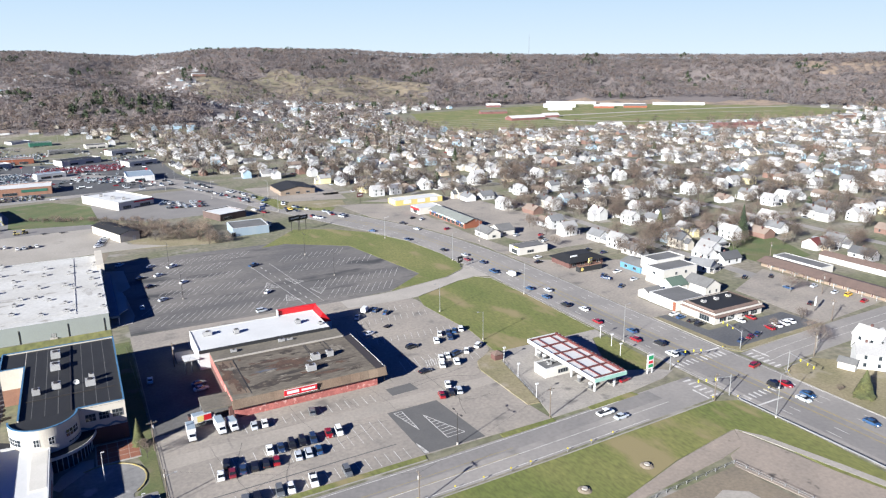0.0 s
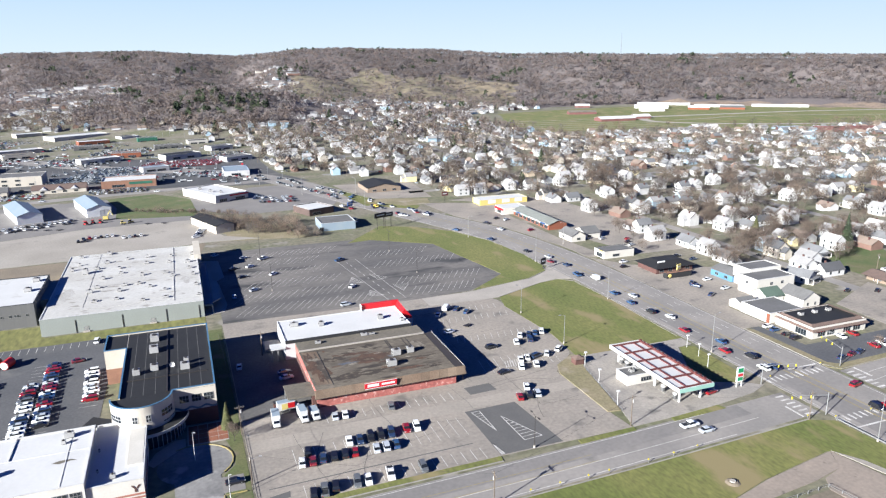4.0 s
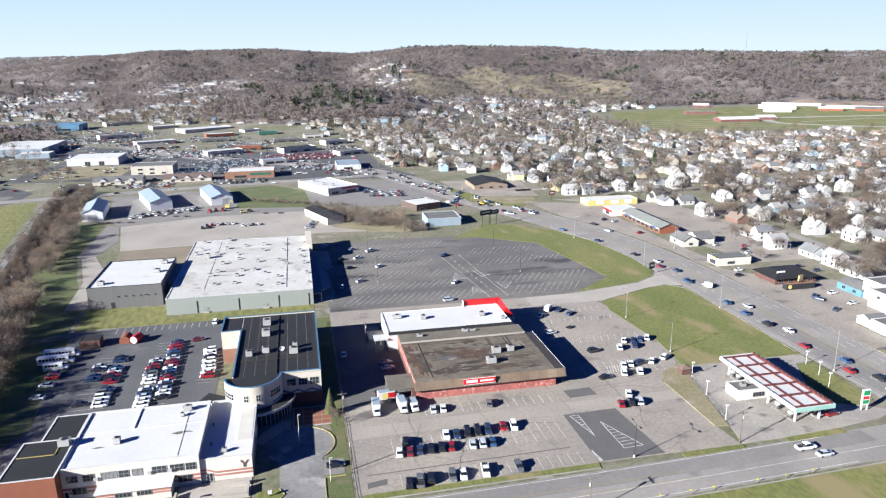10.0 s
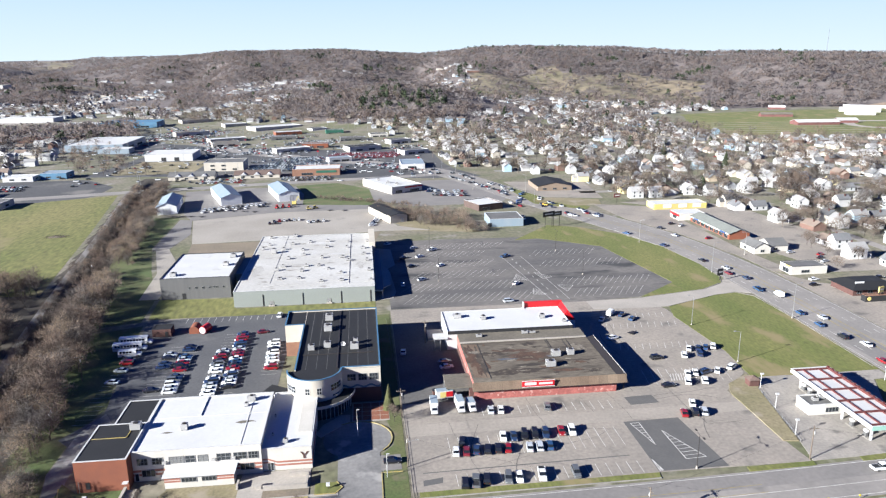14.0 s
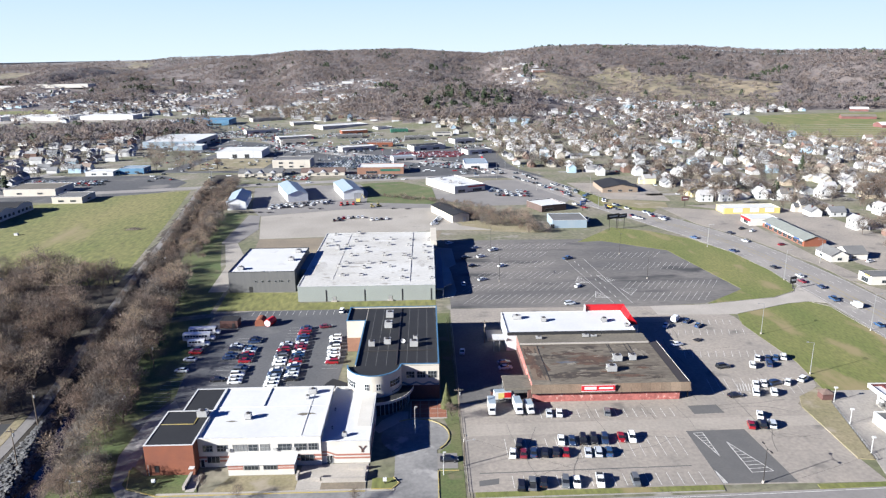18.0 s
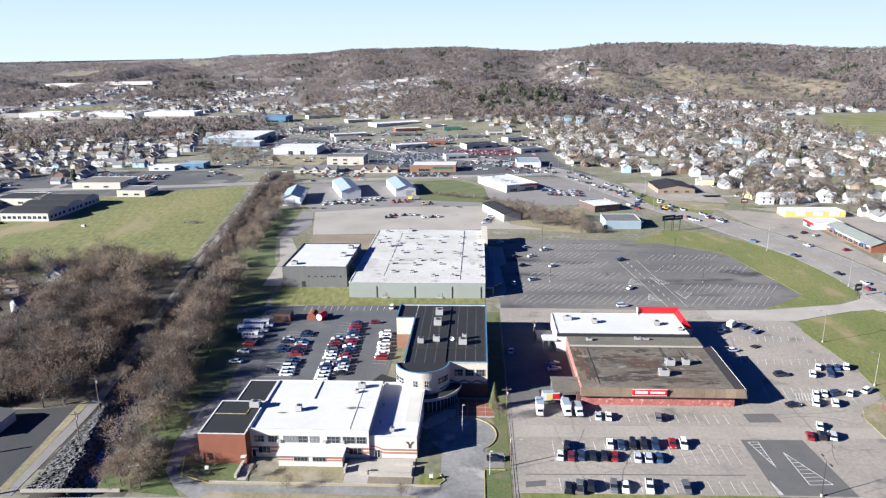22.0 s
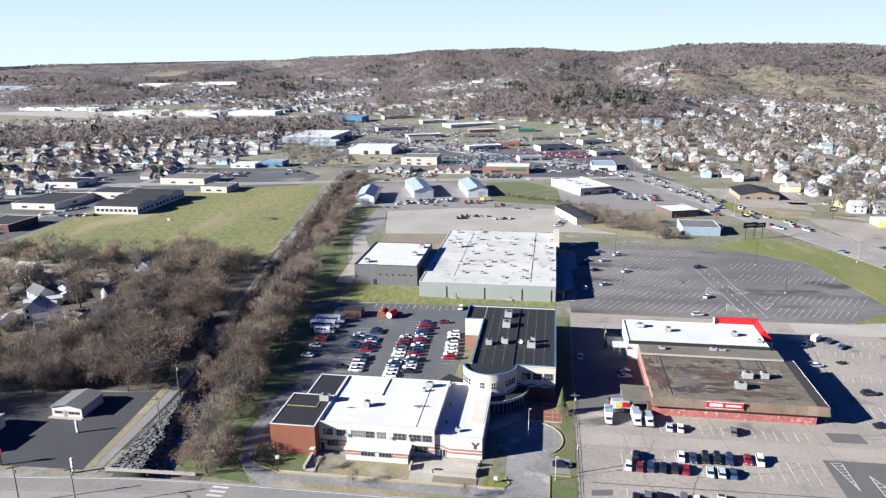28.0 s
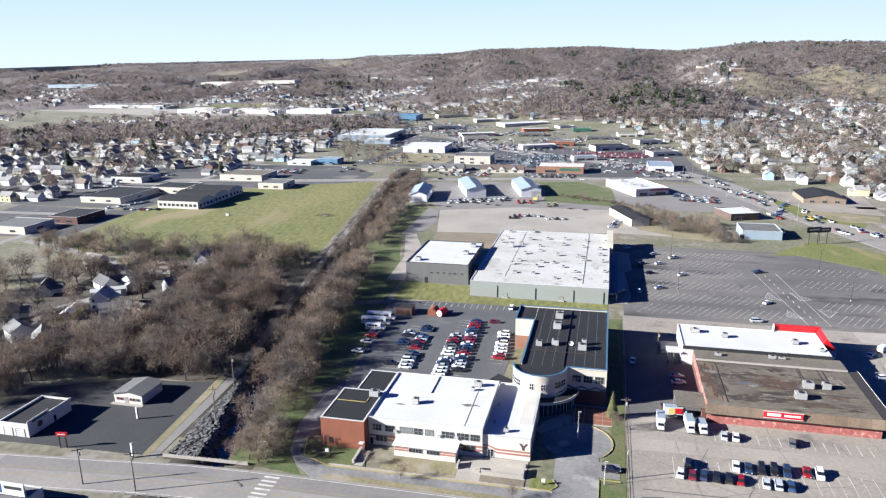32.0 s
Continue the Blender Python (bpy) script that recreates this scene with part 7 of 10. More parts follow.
window_in(gr2, -159, 142, 0.05, 3.0, 2.5, "s", 1, WHITE_METAL, STEEL, 4, "roller_door"), window_in(gr2, -155, 142, 0.05, 3.0, 2.5, "s", 1, WHITE_METAL, STEEL, 4, "roller_door"), window_in(gr2, -152.2, 151.5, 0.05, 0.9, 2.0, "e", 1)
bb = flat_block("billboard_shop", "flat-roofed white shop beside the road", "shop", -148, -126, 104, 118.5, 3.4, WHITE_WALL, GREY_ROOF, WHITE_METAL, 0.2)
sg = thing("billboard", "white roadside billboard on the shop roof", "billboard", (-131, 114, 3.6))
part("panel", Mesh().box(-136, -126.2, 113.6, 114, 0.6 + 3.6, 7.4), WHITE_SIGN, sg)
part("picture", Mesh().box(-135.6, -132.4, 113.56, 113.6, 4.6, 7.0), BLUE_SIGN, sg, "dark picture panel")
part("bar", Mesh().box(-131.6, -126.8, 113.56, 113.6, 5.8, 6.6), DARK_TRIM, sg)
part("post", Mesh().box(-134, -133.7, 114, 114.3, 3.6, 7.2), STEEL, sg)
part("post", Mesh().box(-128.4, -128.1, 114, 114.3, 3.6, 7.2), STEEL, sg)
# fairground barns and stables
for x, y, w, d, rz, wm, rm, lab in ((804, 1300, 14, 30, 66, BARN_RED, WHITE_ROOF, "small red-brown barn with white roof"), (705, 1140, 14, 52, 75, BARN_RED, TAN_ROOF, "low red-sided barn with tan roof"), (680, 996, 24, 64, 86, BARN_RED, WHITE_ROOF, "wide red-sided barn with white roof"),
                                    (742, 1012, 16, 30, 80, BARN_RED, WHITE_ROOF, "red-sided barn with white gable"), (915, 1215, 28, 66, 55, WHITE_METAL, WHITE_ROOF, "wide white hall"), (862, 1142, 18, 44, 75, WHITE_METAL, WHITE_ROOF, "white hall with pale roof"), (972, 1140, 20, 40, 50, BRICK, WHITE_ROOF, "brick hall with white gable front"),
                                    (1030, 1112, 20, 46, 50, BRICK, GREY_ROOF, "brick hall with grey roof"), (705, 812, 16, 36, 70, BARN_RED, WHITE_ROOF, "white-roofed barn"), (790, 740, 14, 34, 60, BARN_RED, BLUE_METAL_ROOF, "red barn with pale blue roof"), (835, 716, 14, 40, 60, BARN_RED, BARN_RED, "dull red barn"), (880, 700, 14, 40, 60, BARN_RED, BARN_RED, "dull red barn")):
    gable_block("fair_barn", lab + " on the fairground", "barn", x, y, w, d, 4.0, 7.2, wm, rm, rz)
for x, y, ln in ((1000, 1285, 110), (1050, 1172, 94), (1160, 1120, 106)):
    gable_block("long_stable", "long white fairground stable with a thin red ridge", "barn", x, y, 9, ln, 3.4, 5.0, WHITE_METAL, WHITE_ROOF, 45)
gable_block("garden_shed", "small white gabled shed on the corner lawn", "shed", 216.5, 126.4, 4.2, 5.2, 2.5, 3.6, WHITE_WALL, GREY_ROOF, 20, doors=(("s", 0, 1.2, 2.0),))


# ---- trees ----
def round_tree(seed, twigs, tw, wide=0.36, low=0.34, lobes=6, boughs=4, stem=0.013):
    """A leafless tree one metre high: stem, boughs to a few lobes, and fine twigs fanning out of them."""
    r = random.Random(seed)
    V, T, K = [], [], []

    def limb(p, q, a, b):
        d = (q - p).normalized()
        s = d.cross(Vector((0.3, 0.9, 0.2))).normalized()
        t = d.cross(s)
        k = len(V)
        for c, w in ((p, a), (q, b)):
            for i in range(3):
                V.append(c + s * (w * math.cos(2.0944 * i)) + t * (w * math.sin(2.0944 * i)))
        for i in range(3):
            j = (i + 1) % 3
            T.append((k + i, k + j, k + 3 + j)), T.append((k + i, k + 3 + j, k + 3 + i))
            K.extend((0, 0))

    fork = Vector((r.uniform(-0.03, 0.03), r.uniform(-0.03, 0.03), low * 0.8))
    limb(Vector((0, 0, -0.06)), fork, stem * 1.25, stem)
    balls = []
    for i in range(lobes):
        a = 6.283 * i / lobes + r.uniform(-0.5, 0.5)
        rad = wide * r.uniform(0.35, 0.75) if i else 0.0
        z = r.uniform(low + 0.12, 0.78) if i else 0.78
        c = Vector((rad * math.cos(a), rad * math.sin(a), z))
        q = r.uniform(0.42, 0.62) * wide
        balls.append((c, q))
        limb(fork, c, stem * 0.7, stem * 0.3)
        for _ in range(boughs):
            d = Vector((r.gauss(0, 1), r.gauss(0, 1), r.gauss(0.5, 0.8))).normalized()
            limb(c - d * q * 0.2, c + d * q * r.uniform(0.6, 0.95), stem * 0.3, stem * 0.08)
    for i in range(twigs):
        c, q = balls[i % lobes]
        d = Vector((r.gauss(0, 1), r.gauss(0, 1), r.gauss(0.25, 0.9))).normalized()
        o = c + d * q * r.uniform(0.25, 1.0)
        g = (d + Vector((r.gauss(0, 0.4), r.gauss(0, 0.4), 0.35 + r.gauss(0, 0.3)))).normalized()
        s = g.cross(Vector((r.gauss(0, 1), r.gauss(0, 1), r.gauss(0, 1)))).normalized() * tw * r.uniform(0.6, 1.3)
        k = len(V)
        V.extend((o - s, o + s, o + g * r.uniform(0.07, 0.15)))
        T.append((k, k + 1, k + 2)), K.append(1)
    V, T, K = np.array([tuple(v) for v in V]), np.array(T), np.array(K)
    V[:, 2] = np.where(V[:, 2] > 0, V[:, 2] / V[:, 2].max(), V[:, 2])
    return V, T, K


def puff(seed, h, n, w, size, lobes=4, loose=0.45):
    """A far crown: slips that lie along an uneven round of lobes, with gaps, on a thin stem."""
    r = random.Random(seed)
    V, T = [], []
    balls = [(r.uniform(-0.42, 0.42) * w, r.uniform(-0.42, 0.42) * w, r.uniform(0.42, 0.74) * h, r.uniform(0.30, 0.46) * w) for _ in range(lobes)]
    for i in range(n):
        x, y, z, q = balls[i % lobes]
        d = Vector((r.gauss(0, 1), r.gauss(0, 1), r.gauss(0.45, 0.9))).normalized()
        c = Vector((x, y, z)) + d * q * r.uniform(0.72, 1.08)
        nrm = (d + Vector((r.gauss(0, loose), r.gauss(0, loose), r.gauss(0, loose)))).normalized()
        u = nrm.cross(Vector((r.gauss(0, 1), r.gauss(0, 1), r.gauss(0, 1)))).normalized()
        t = nrm.cross(u)
        k, e = len(V), size * r.uniform(0.7, 1.3)
        V.extend((c + u * e, c - u * e * 0.5 + t * e * 0.8, c - u * e * 0.5 - t * e * 0.8))
        T.append((k, k + 1, k + 2))
    k = len(V)
    V.extend((Vector((-0.012, 0, -0.1)), Vector((0.012, 0.004, -0.1)), Vector((0, 0, h * 0.7))))
    T.append((k, k + 1, k + 2))
    V = np.array([tuple(v) for v in V])
    V[:, 2] *= h / V[:, 2].max()
    return V, np.array(T), np.zeros(len(T), int)


def conifer(seed, h, w, n, size):
    """A spruce: slips that droop outwards from a tapering stem."""
    r = random.Random(seed)
    V, T = [], []
    for i in range(n):
        f = r.uniform(0.04, 1) ** 0.8
        rad = w * (1 - f) * r.uniform(0.7, 1.1) + 0.15
        a = r.uniform(0, 6.28)
        z = h * (0.06 + 0.92 * f)
        tip = Vector((rad * math.cos(a), rad * math.sin(a), z - 0.25 * rad))
        root = Vector((rad * 0.15 * math.cos(a), rad * 0.15 * math.sin(a), z + 0.1 * rad))
        s = Vector((-math.sin(a), math.cos(a), r.uniform(-0.4, 0.4))) * size * (0.4 + (1 - f))
        k = len(V)
        V.extend((root - s * 0.5 + Vector((0, 0, size)), tip - s, tip + s))
        T.append((k, k + 1, k + 2))
    k = len(V)
    V.extend((Vector((-w * 0.06, 0, -0.3)), Vector((w * 0.06, 0, -0.3)), Vector((0, 0, h * 0.9))))
    T.append((k, k + 1, k + 2))
    return np.array([tuple(v) for v in V]), np.array(T), np.zeros(len(T), int)


def scatter(protos, xs, ys, sizes, seed, tones=1):
    """Many trees joined into one set of arrays; each takes one of the tones of twig."""
    r = np.random.RandomState(seed)
    VV, TT, KK, base = [], [], [], 0
    zs = height(xs, ys)
    pick = r.randint(0, len(protos), len(xs))
    for p, (V, T, K) in enumerate(protos):
        sel = np.where(pick == p)[0]
        if not len(sel):
            continue
        a = r.uniform(0, 6.28, len(sel))
        c, s = np.cos(a)[:, None], np.sin(a)[:, None]
        sc = sizes[sel][:, None]
        X = (V[None, :, 0] * c - V[None, :, 1] * s) * sc * r.uniform(0.85, 1.15, (len(sel), 1)) + xs[sel][:, None]
        Y = (V[None, :, 0] * s + V[None, :, 1] * c) * sc + ys[sel][:, None]
        Z = V[None, :, 2] * sc + zs[sel][:, None]
        VV.append(np.stack([X, Y, Z], -1).reshape(-1, 3))
        TT.append((T[None] + (np.arange(len(sel)) * len(V))[:, None, None] + base).reshape(-1, 3))
        tone = r.randint(0, tones, (len(sel), 1))
        KK.append((np.where(K > 0, 1 + tone, 0) if K.any() else tone + 0 * K).ravel())
        base += len(sel) * len(V)
    return np.concatenate(VV), np.concatenate(TT), np.concatenate(KK)


def wood(name, label, protos, xs, ys, sizes, mats, seed, category="woodland"):
    V, T, K = scatter(protos, np.asarray(xs, float), np.asarray(ys, float), np.asarray(sizes, float), seed, len(mats) - int(protos[0][2].any()))
    return stuff(name, fast_mesh(name, V, T, mats, K), None, label, category)


BIG = [round_tree(s, 1500, 0.0026, 0.40, 0.30, 8, 7) for s in (3, 5, 8, 13)]
GROVE = [round_tree(s, 640, 0.0052, 0.42, 0.26, 7, 8, 0.017) for s in (14, 15, 16, 17, 18, 19)]
MID = [round_tree(s, 240, 0.0085, 0.36, 0.28, 6, 2) for s in (21, 34, 55, 4, 7)]
FAINT = [round_tree(s, 84, 0.0240, 0.42, 0.24, 5, 0) for s in range(30, 36)]
SHRUB = [round_tree(s, 420, 0.0085, 0.52, 0.12, 6, 4, 0.01) for s in (61, 62, 63)]
PUFF = [puff(s, 1.0, 32, 1.0, 0.125, 5, 0.35) for s in range(8)]
PINE = [puff(s, 1.0, 40, 0.52, 0.10, 5, 0.6) for s in range(40, 43)]
FIR = [conifer(s, 1.0, 0.24, 60, 0.10) for s in range(3)]
rs_ = np.random.RandomState(11)


def band(y0, y1, off0, off1, step, jitter):
    """Points along the creek between two offsets from its middle."""
    xs, ys = [], []
    for y in np.arange(y0, y1, step):
        for o in np.arange(off0, off1, step):
            xs.append(float(lerp_list(y, CREEK)) + o + rs_.uniform(-jitter, jitter)), ys.append(y + rs_.uniform(-jitter, jitter))
    return np.array(xs), np.array(ys)


# trees on both banks of the creek
ex, ey = band(144, 585, 5, 18, 3.7, 2.2)
keep = (wobble(ex, ey, 34, 51) > -0.45) & (rs_.uniform(0, 1, len(ex)) < 0.85)
ex, ey = ex[keep], ey[keep]
wx, wy = band(196, 585, -7, 5, 4.0, 2.0)

wood("creek_trees", "dense row of leafless trees and brush along the creek", GROVE, np.r_[ex, wx], np.r_[ey, wy], np.r_[np.clip(rs_.normal(9, 2.6, len(ex)), 4, 15) * np.interp(ey, [150, 185, 225, 270, 330, 560], [0.8, 0.95, 1.2, 1.1, 0.78, 0.6]), np.where(wy < 330, rs_.uniform(3, 6.5, len(wx)), rs_.uniform(4, 7.5, len(wx)))], [BARK] + WOODS_TWIGS, 1)
# homes in the clearing of the wood, then the wood west of the trail
HOMES = ((-213.6, 253, 4.4, 14, 2.9, 3.7, WHITE_METAL, WHITE_ROOF, 128, "long white mobile home"), (-212, 265, 4.4, 12, 2.9, 3.7, CREAM_WALL, WHITE_ROOF, 45, "cream mobile home"), (-185, 254.5, 4.0, 5.2, 2.6, 3.8, BARN_RED, BARN_RED, 20, "small red shed"),
         (-188.3, 238, 4.6, 10, 2.8, 3.8, CREAM_WALL, GREY_ROOF, 75, "beige cottage"), (-211.4, 228, 4.4, 13, 2.9, 3.7, YELLOW_WALL, WHITE_ROOF, 20, "pale yellow mobile home"), (-214.4, 215, 4.4, 13, 2.9, 3.7, WHITE_METAL, GREY_ROOF, 35, "grey-roofed mobile home"), (-212.5, 202, 7.5, 9, 4.4, 7.0, WHITE_METAL, GREY_ROOF, 60, "white gabled house"))
for x, y, w, d, ev, rg, wm, rm, rz, lab in HOMES:
    gable_block("wood_home", lab + " in the wood clearing", "house", x, y, w, d, ev, rg, wm, rm, rz, doors=(("s", 0, 1.0, 2.0),))
px_, py_ = rs_.uniform(-290, -112, 1500), rs_.uniform(150, 326, 1500)
luck = rs_.uniform(0, 1, 1500)
keep = (px_ < lerp_list(py_, CREEK) - 14) & (luck < np.where(px_ > -186, 0.72, np.where(py_ < 194, 0.6, 0.2)))
keep &= ~((px_ > -178) & (py_ < 183 + (px_ < -150) * -10)) & ~((py_ > 286) & (px_ > -180) & (luck > 0.36))
for hx_, hy_ in [(x, y) for x, y, *_ in HOMES] + [(-196, 196), (-190, 226), (-206, 240), (-186, 262)]:
    keep &= (px_ - hx_) ** 2 + (py_ - hy_ + 3) ** 2 > 10 ** 2
px_, py_ = px_[keep], py_[keep]
wood("leafless_wood", "grey-brown leafless wood of rounded trees west of the trail", GROVE, px_, py_, np.clip(rs_.normal(11.5, 3, len(px_)), 5, 18), [BARK] + WOODS_TWIGS, 2)
hx = rs_.uniform(-310, -150, 150)
wood("field_hedge", "thin leafless hedge at the field's near edge", MID, hx, 316 + (hx + 150) * -0.02 + rs_.uniform(-5, 5, 150), rs_.uniform(5, 11, 150), [BARK] + WOODS_TWIGS, 3)
# brush by the dark shed
bx, by = rs_.uniform(8, 74, 260), rs_.uniform(398, 470, 260)
b2 = rs_.uniform(0, 1, 120)
b2x, b2y = -34 + 74 * b2 + rs_.uniform(-3, 3, 120), 524 - 44 * b2 + rs_.uniform(-5, 5, 120)
keep = (by > 398 + (74 - bx) * 0.15) & (by < 446 + (60 - bx) * 0.55) & (by > 440 - (bx - 8) * 1.1 + 12) & ~((bx > 66) & (by > 408))
wood("brush", "tan leafless brush beside the dark shed", SHRUB, np.r_[bx[keep], b2x], np.r_[by[keep], b2y], np.r_[rs_.uniform(3.5, 9, keep.sum()), rs_.uniform(1.5, 3.6, 120)], [BARK] + WOODS_TWIGS, 4)

# houses: streets of plots
HOUSES = []


def in_town(x, y):
    r, az = polar(x, y)
    hw = float(np.interp(y, [-300, 270, 320, 372, 425, 480, 545, 612, 668, 708, 775, 900, 1150, 1500], [184, 180, 177, 168, 148, 126, 104, 80, 46, 0, -90, -190, -300, -420]))
    if fair(x, y) or float(knob(x, y)) > 14:
        return False
    if x > hw:
        if y < 430:
            ok = x > 252 and not (x < 345 and y < 240) and (y > 160 or x > 310)
        elif y < 600:
            ok = x > hw + 62 and not (x < 182 and y < 575) and not (x < 240 and y < 462)
        else:
            ok = x > float(np.interp(y, [600, 640, 685, 860, 1000, 1150], [150, 118, 84, 82, 26, -40]))
        return ok and r < (1575 if 9 < az < 27 else float(lerp_list(az, FOOT)) + (60 if az < 27 else -40)) and az < 66
    return False


def in_west(x, y):
    r, az = polar(x, y)
    return x < -330 and az > -60 and 330 < y and r < 1040 and not (x > -480 and y < 430) and not (x > -405 and y < 560) and not (x > -350 and y < 610)


hr = random.Random(9)
for row in range(0, 49):
    y0 = 170 + row * 28.75 + (7 if row % 2 else -4)
    x = -70.0
    while x < 1500:
        x += hr.uniform(13.5, 20)
        yy = y0 + hr.uniform(-5, 5)
        gap = min(abs(((x - 275) % 110)), 110 - ((x - 275) % 110))
        if gap > 9 and in_town(x, yy) and hr.random() < 0.9:
            HOUSES.append((x, yy, 0 if hr.random() < 0.7 else 90))
for row in range(0, 26):
    y0 = 340 + row * 29 + (6 if row % 2 else -4)
    x = -1050.0
    while x < -300:
        x += hr.uniform(16, 22)
        yy = y0 + hr.uniform(-3, 3)
        if in_west(x, yy) and hr.random() < 0.88:
            HOUSES.append((x, yy, 0 if hr.random() < 0.5 else 90))
# slopes of the north valley
for i in range(1300):
    az, rr = hr.uniform(-27, 9), hr.uniform(1350, 2250)
    x, y = rr * math.sin(radians(az)), rr * math.cos(radians(az))
    if float(knob(x, y)) < 10 and float(wobble(x, y, 300, 31)) > -0.05:
        HOUSES.append((x, y, hr.choice((0, 90))))
for i in range(200):
    q = hr.random()
    HOUSES.append((-1120 + 520 * q + hr.uniform(-10, 10), hr.choice((2040, 1980, 1880, 1760)) - 130 * q + hr.uniform(-12, 12), 0))
for i in range(620):
    az, rr = hr.uniform(-58, -14), hr.uniform(1250, 2700)
    x, y = rr * math.sin(radians(az)), rr * math.cos(radians(az))
    if float(wobble(x, y, 380, 33)) > 0.1:
        HOUSES.append((x, y, hr.choice((0, 90))))
for i in range(170):
    x, y = hr.uniform(-270, 70), hr.uniform(1030, 1390)
    if y > 1100 - (x + 60) * 0.55 and float(knob(x, y)) < 9:
        HOUSES.append((x, y, hr.choice((0, 90))))
NEAR_EXTRA = [(-196, 196, 40), (-190, 226, 130), (-206, 240, 20), (-186, 262, 150), (-222, 262, 60), (-212, 290, 100), (-196, 302, 10), (-244, 250, 30), (-248, 288, 80), (-236, 220, 120), (224, 124, 45), (238, 132, 0), (232, 112, 90), (262, 128, 0), (268, 108, 90), (290, 126, 0), (258, 92, 20),
              (262, 230, 20), (272, 238, 0), (282, 232, 90), (284, 246, 0), (256, 300, 0), (248, 318, 90), (252, 344, 0)]
HOUSES.sort(key=lambda h: math.hypot(h[0], h[1]))

H_WALL = {"white": WHITE_METAL, "cream": CREAM_WALL, "grey": mat("pale_grey_siding", (0.42, 0.43, 0.43), 0.7, grain=0.06), "blue": mat("pale_blue_siding", (0.30, 0.40, 0.47), 0.7, grain=0.06), "brick": mat("house_brick", (0.150, 0.088, 0.068), 0.9, grain=0.12), "tan": mat("tan_siding", (0.44, 0.36, 0.26), 0.7, grain=0.06), "yellow": mat("pale_yellow_siding", (0.60, 0.52, 0.30), 0.7, grain=0.06)}
H_ROOF = {"dark grey": mat("dark_grey_shingles", (0.135, 0.135, 0.138), 0.9, grain=0.15, fine=3), "grey": mat("grey_shingles", (0.235, 0.228, 0.222), 0.9, grain=0.15, fine=3), "brown": mat("brown_shingles", (0.178, 0.135, 0.108), 0.9, grain=0.15, fine=3), "black": mat("black_shingles", (0.070, 0.070, 0.073), 0.9, grain=0.15, fine=3), "pale grey": mat("pale_grey_shingles", (0.34, 0.33, 0.32), 0.9, grain=0.12, fine=3)}


def gable_mesh(w, d, eave, ridge, x=0.0, y=0.0, over=0.35, along="y"):
    """Walls and roof of a small gabled block as two meshes."""
    wl, rf = Mesh(), Mesh()

    def put(p, q, z):
        return (x + p, y + q, z) if along == "y" else (x - q, y + p, z)

    a, b = w / 2, d / 2
    pts = [(-a, -0.4), (a, -0.4), (a, eave), (0, ridge), (-a, eave)]
    wl.face([put(p, -b, z) for p, z in pts]).face([put(p, b, z) for p, z in pts[::-1]])
    wl.face([put(-a, b, -0.4), put(-a, -b, -0.4), put(-a, -b, eave), put(-a, b, eave)]).face([put(a, -b, -0.4), put(a, b, -0.4), put(a, b, eave), put(a, -b, eave)])
    s = (ridge - eave) / a
    for k in (-1, 1):
        e = k * (a + over)
        ze = eave - over * s
        lo = [put(e, -b - over, ze), put(0, -b - over, ridge), put(0, b + over, ridge), put(e, b + over, ze)]
        up = [(p, q, z + 0.2) for p, q, z in lo]
        if k > 0:
            lo, up = lo[::-1], up[::-1]
        rf.face(up[::-1]).face(lo)
        for i in range(4):
            j = (i + 1) % 4
            rf.face([lo[i], up[i], up[j], lo[j]])
    return wl, rf


H_PROTO = []
kinds = [("white", "dark grey", 7.4, 10.4, 3.2, 6.0, 1), ("white", "grey", 7.0, 9.6, 5.4, 8.0, 2), ("white", "brown", 8.0, 11.0, 2.9, 5.2, 3), ("cream", "black", 7.4, 9.8, 5.2, 8.2, 1), ("grey", "dark grey", 7.6, 11.0, 3.0, 5.6, 2), ("blue", "grey", 7.2, 10.0, 5.0, 7.8, 1),
         ("white", "black", 7.0, 12.0, 3.0, 5.8, 3), ("brick", "brown", 8.4, 11.2, 3.0, 5.6, 1), ("tan", "dark grey", 7.6, 10.2, 3.1, 5.8, 2), ("white", "pale grey", 7.2, 9.8, 5.2, 8.0, 3), ("yellow", "grey", 7.2, 9.6, 4.8, 7.4, 1), ("white", "dark grey", 6.6, 9.0, 5.2, 8.0, 2)]


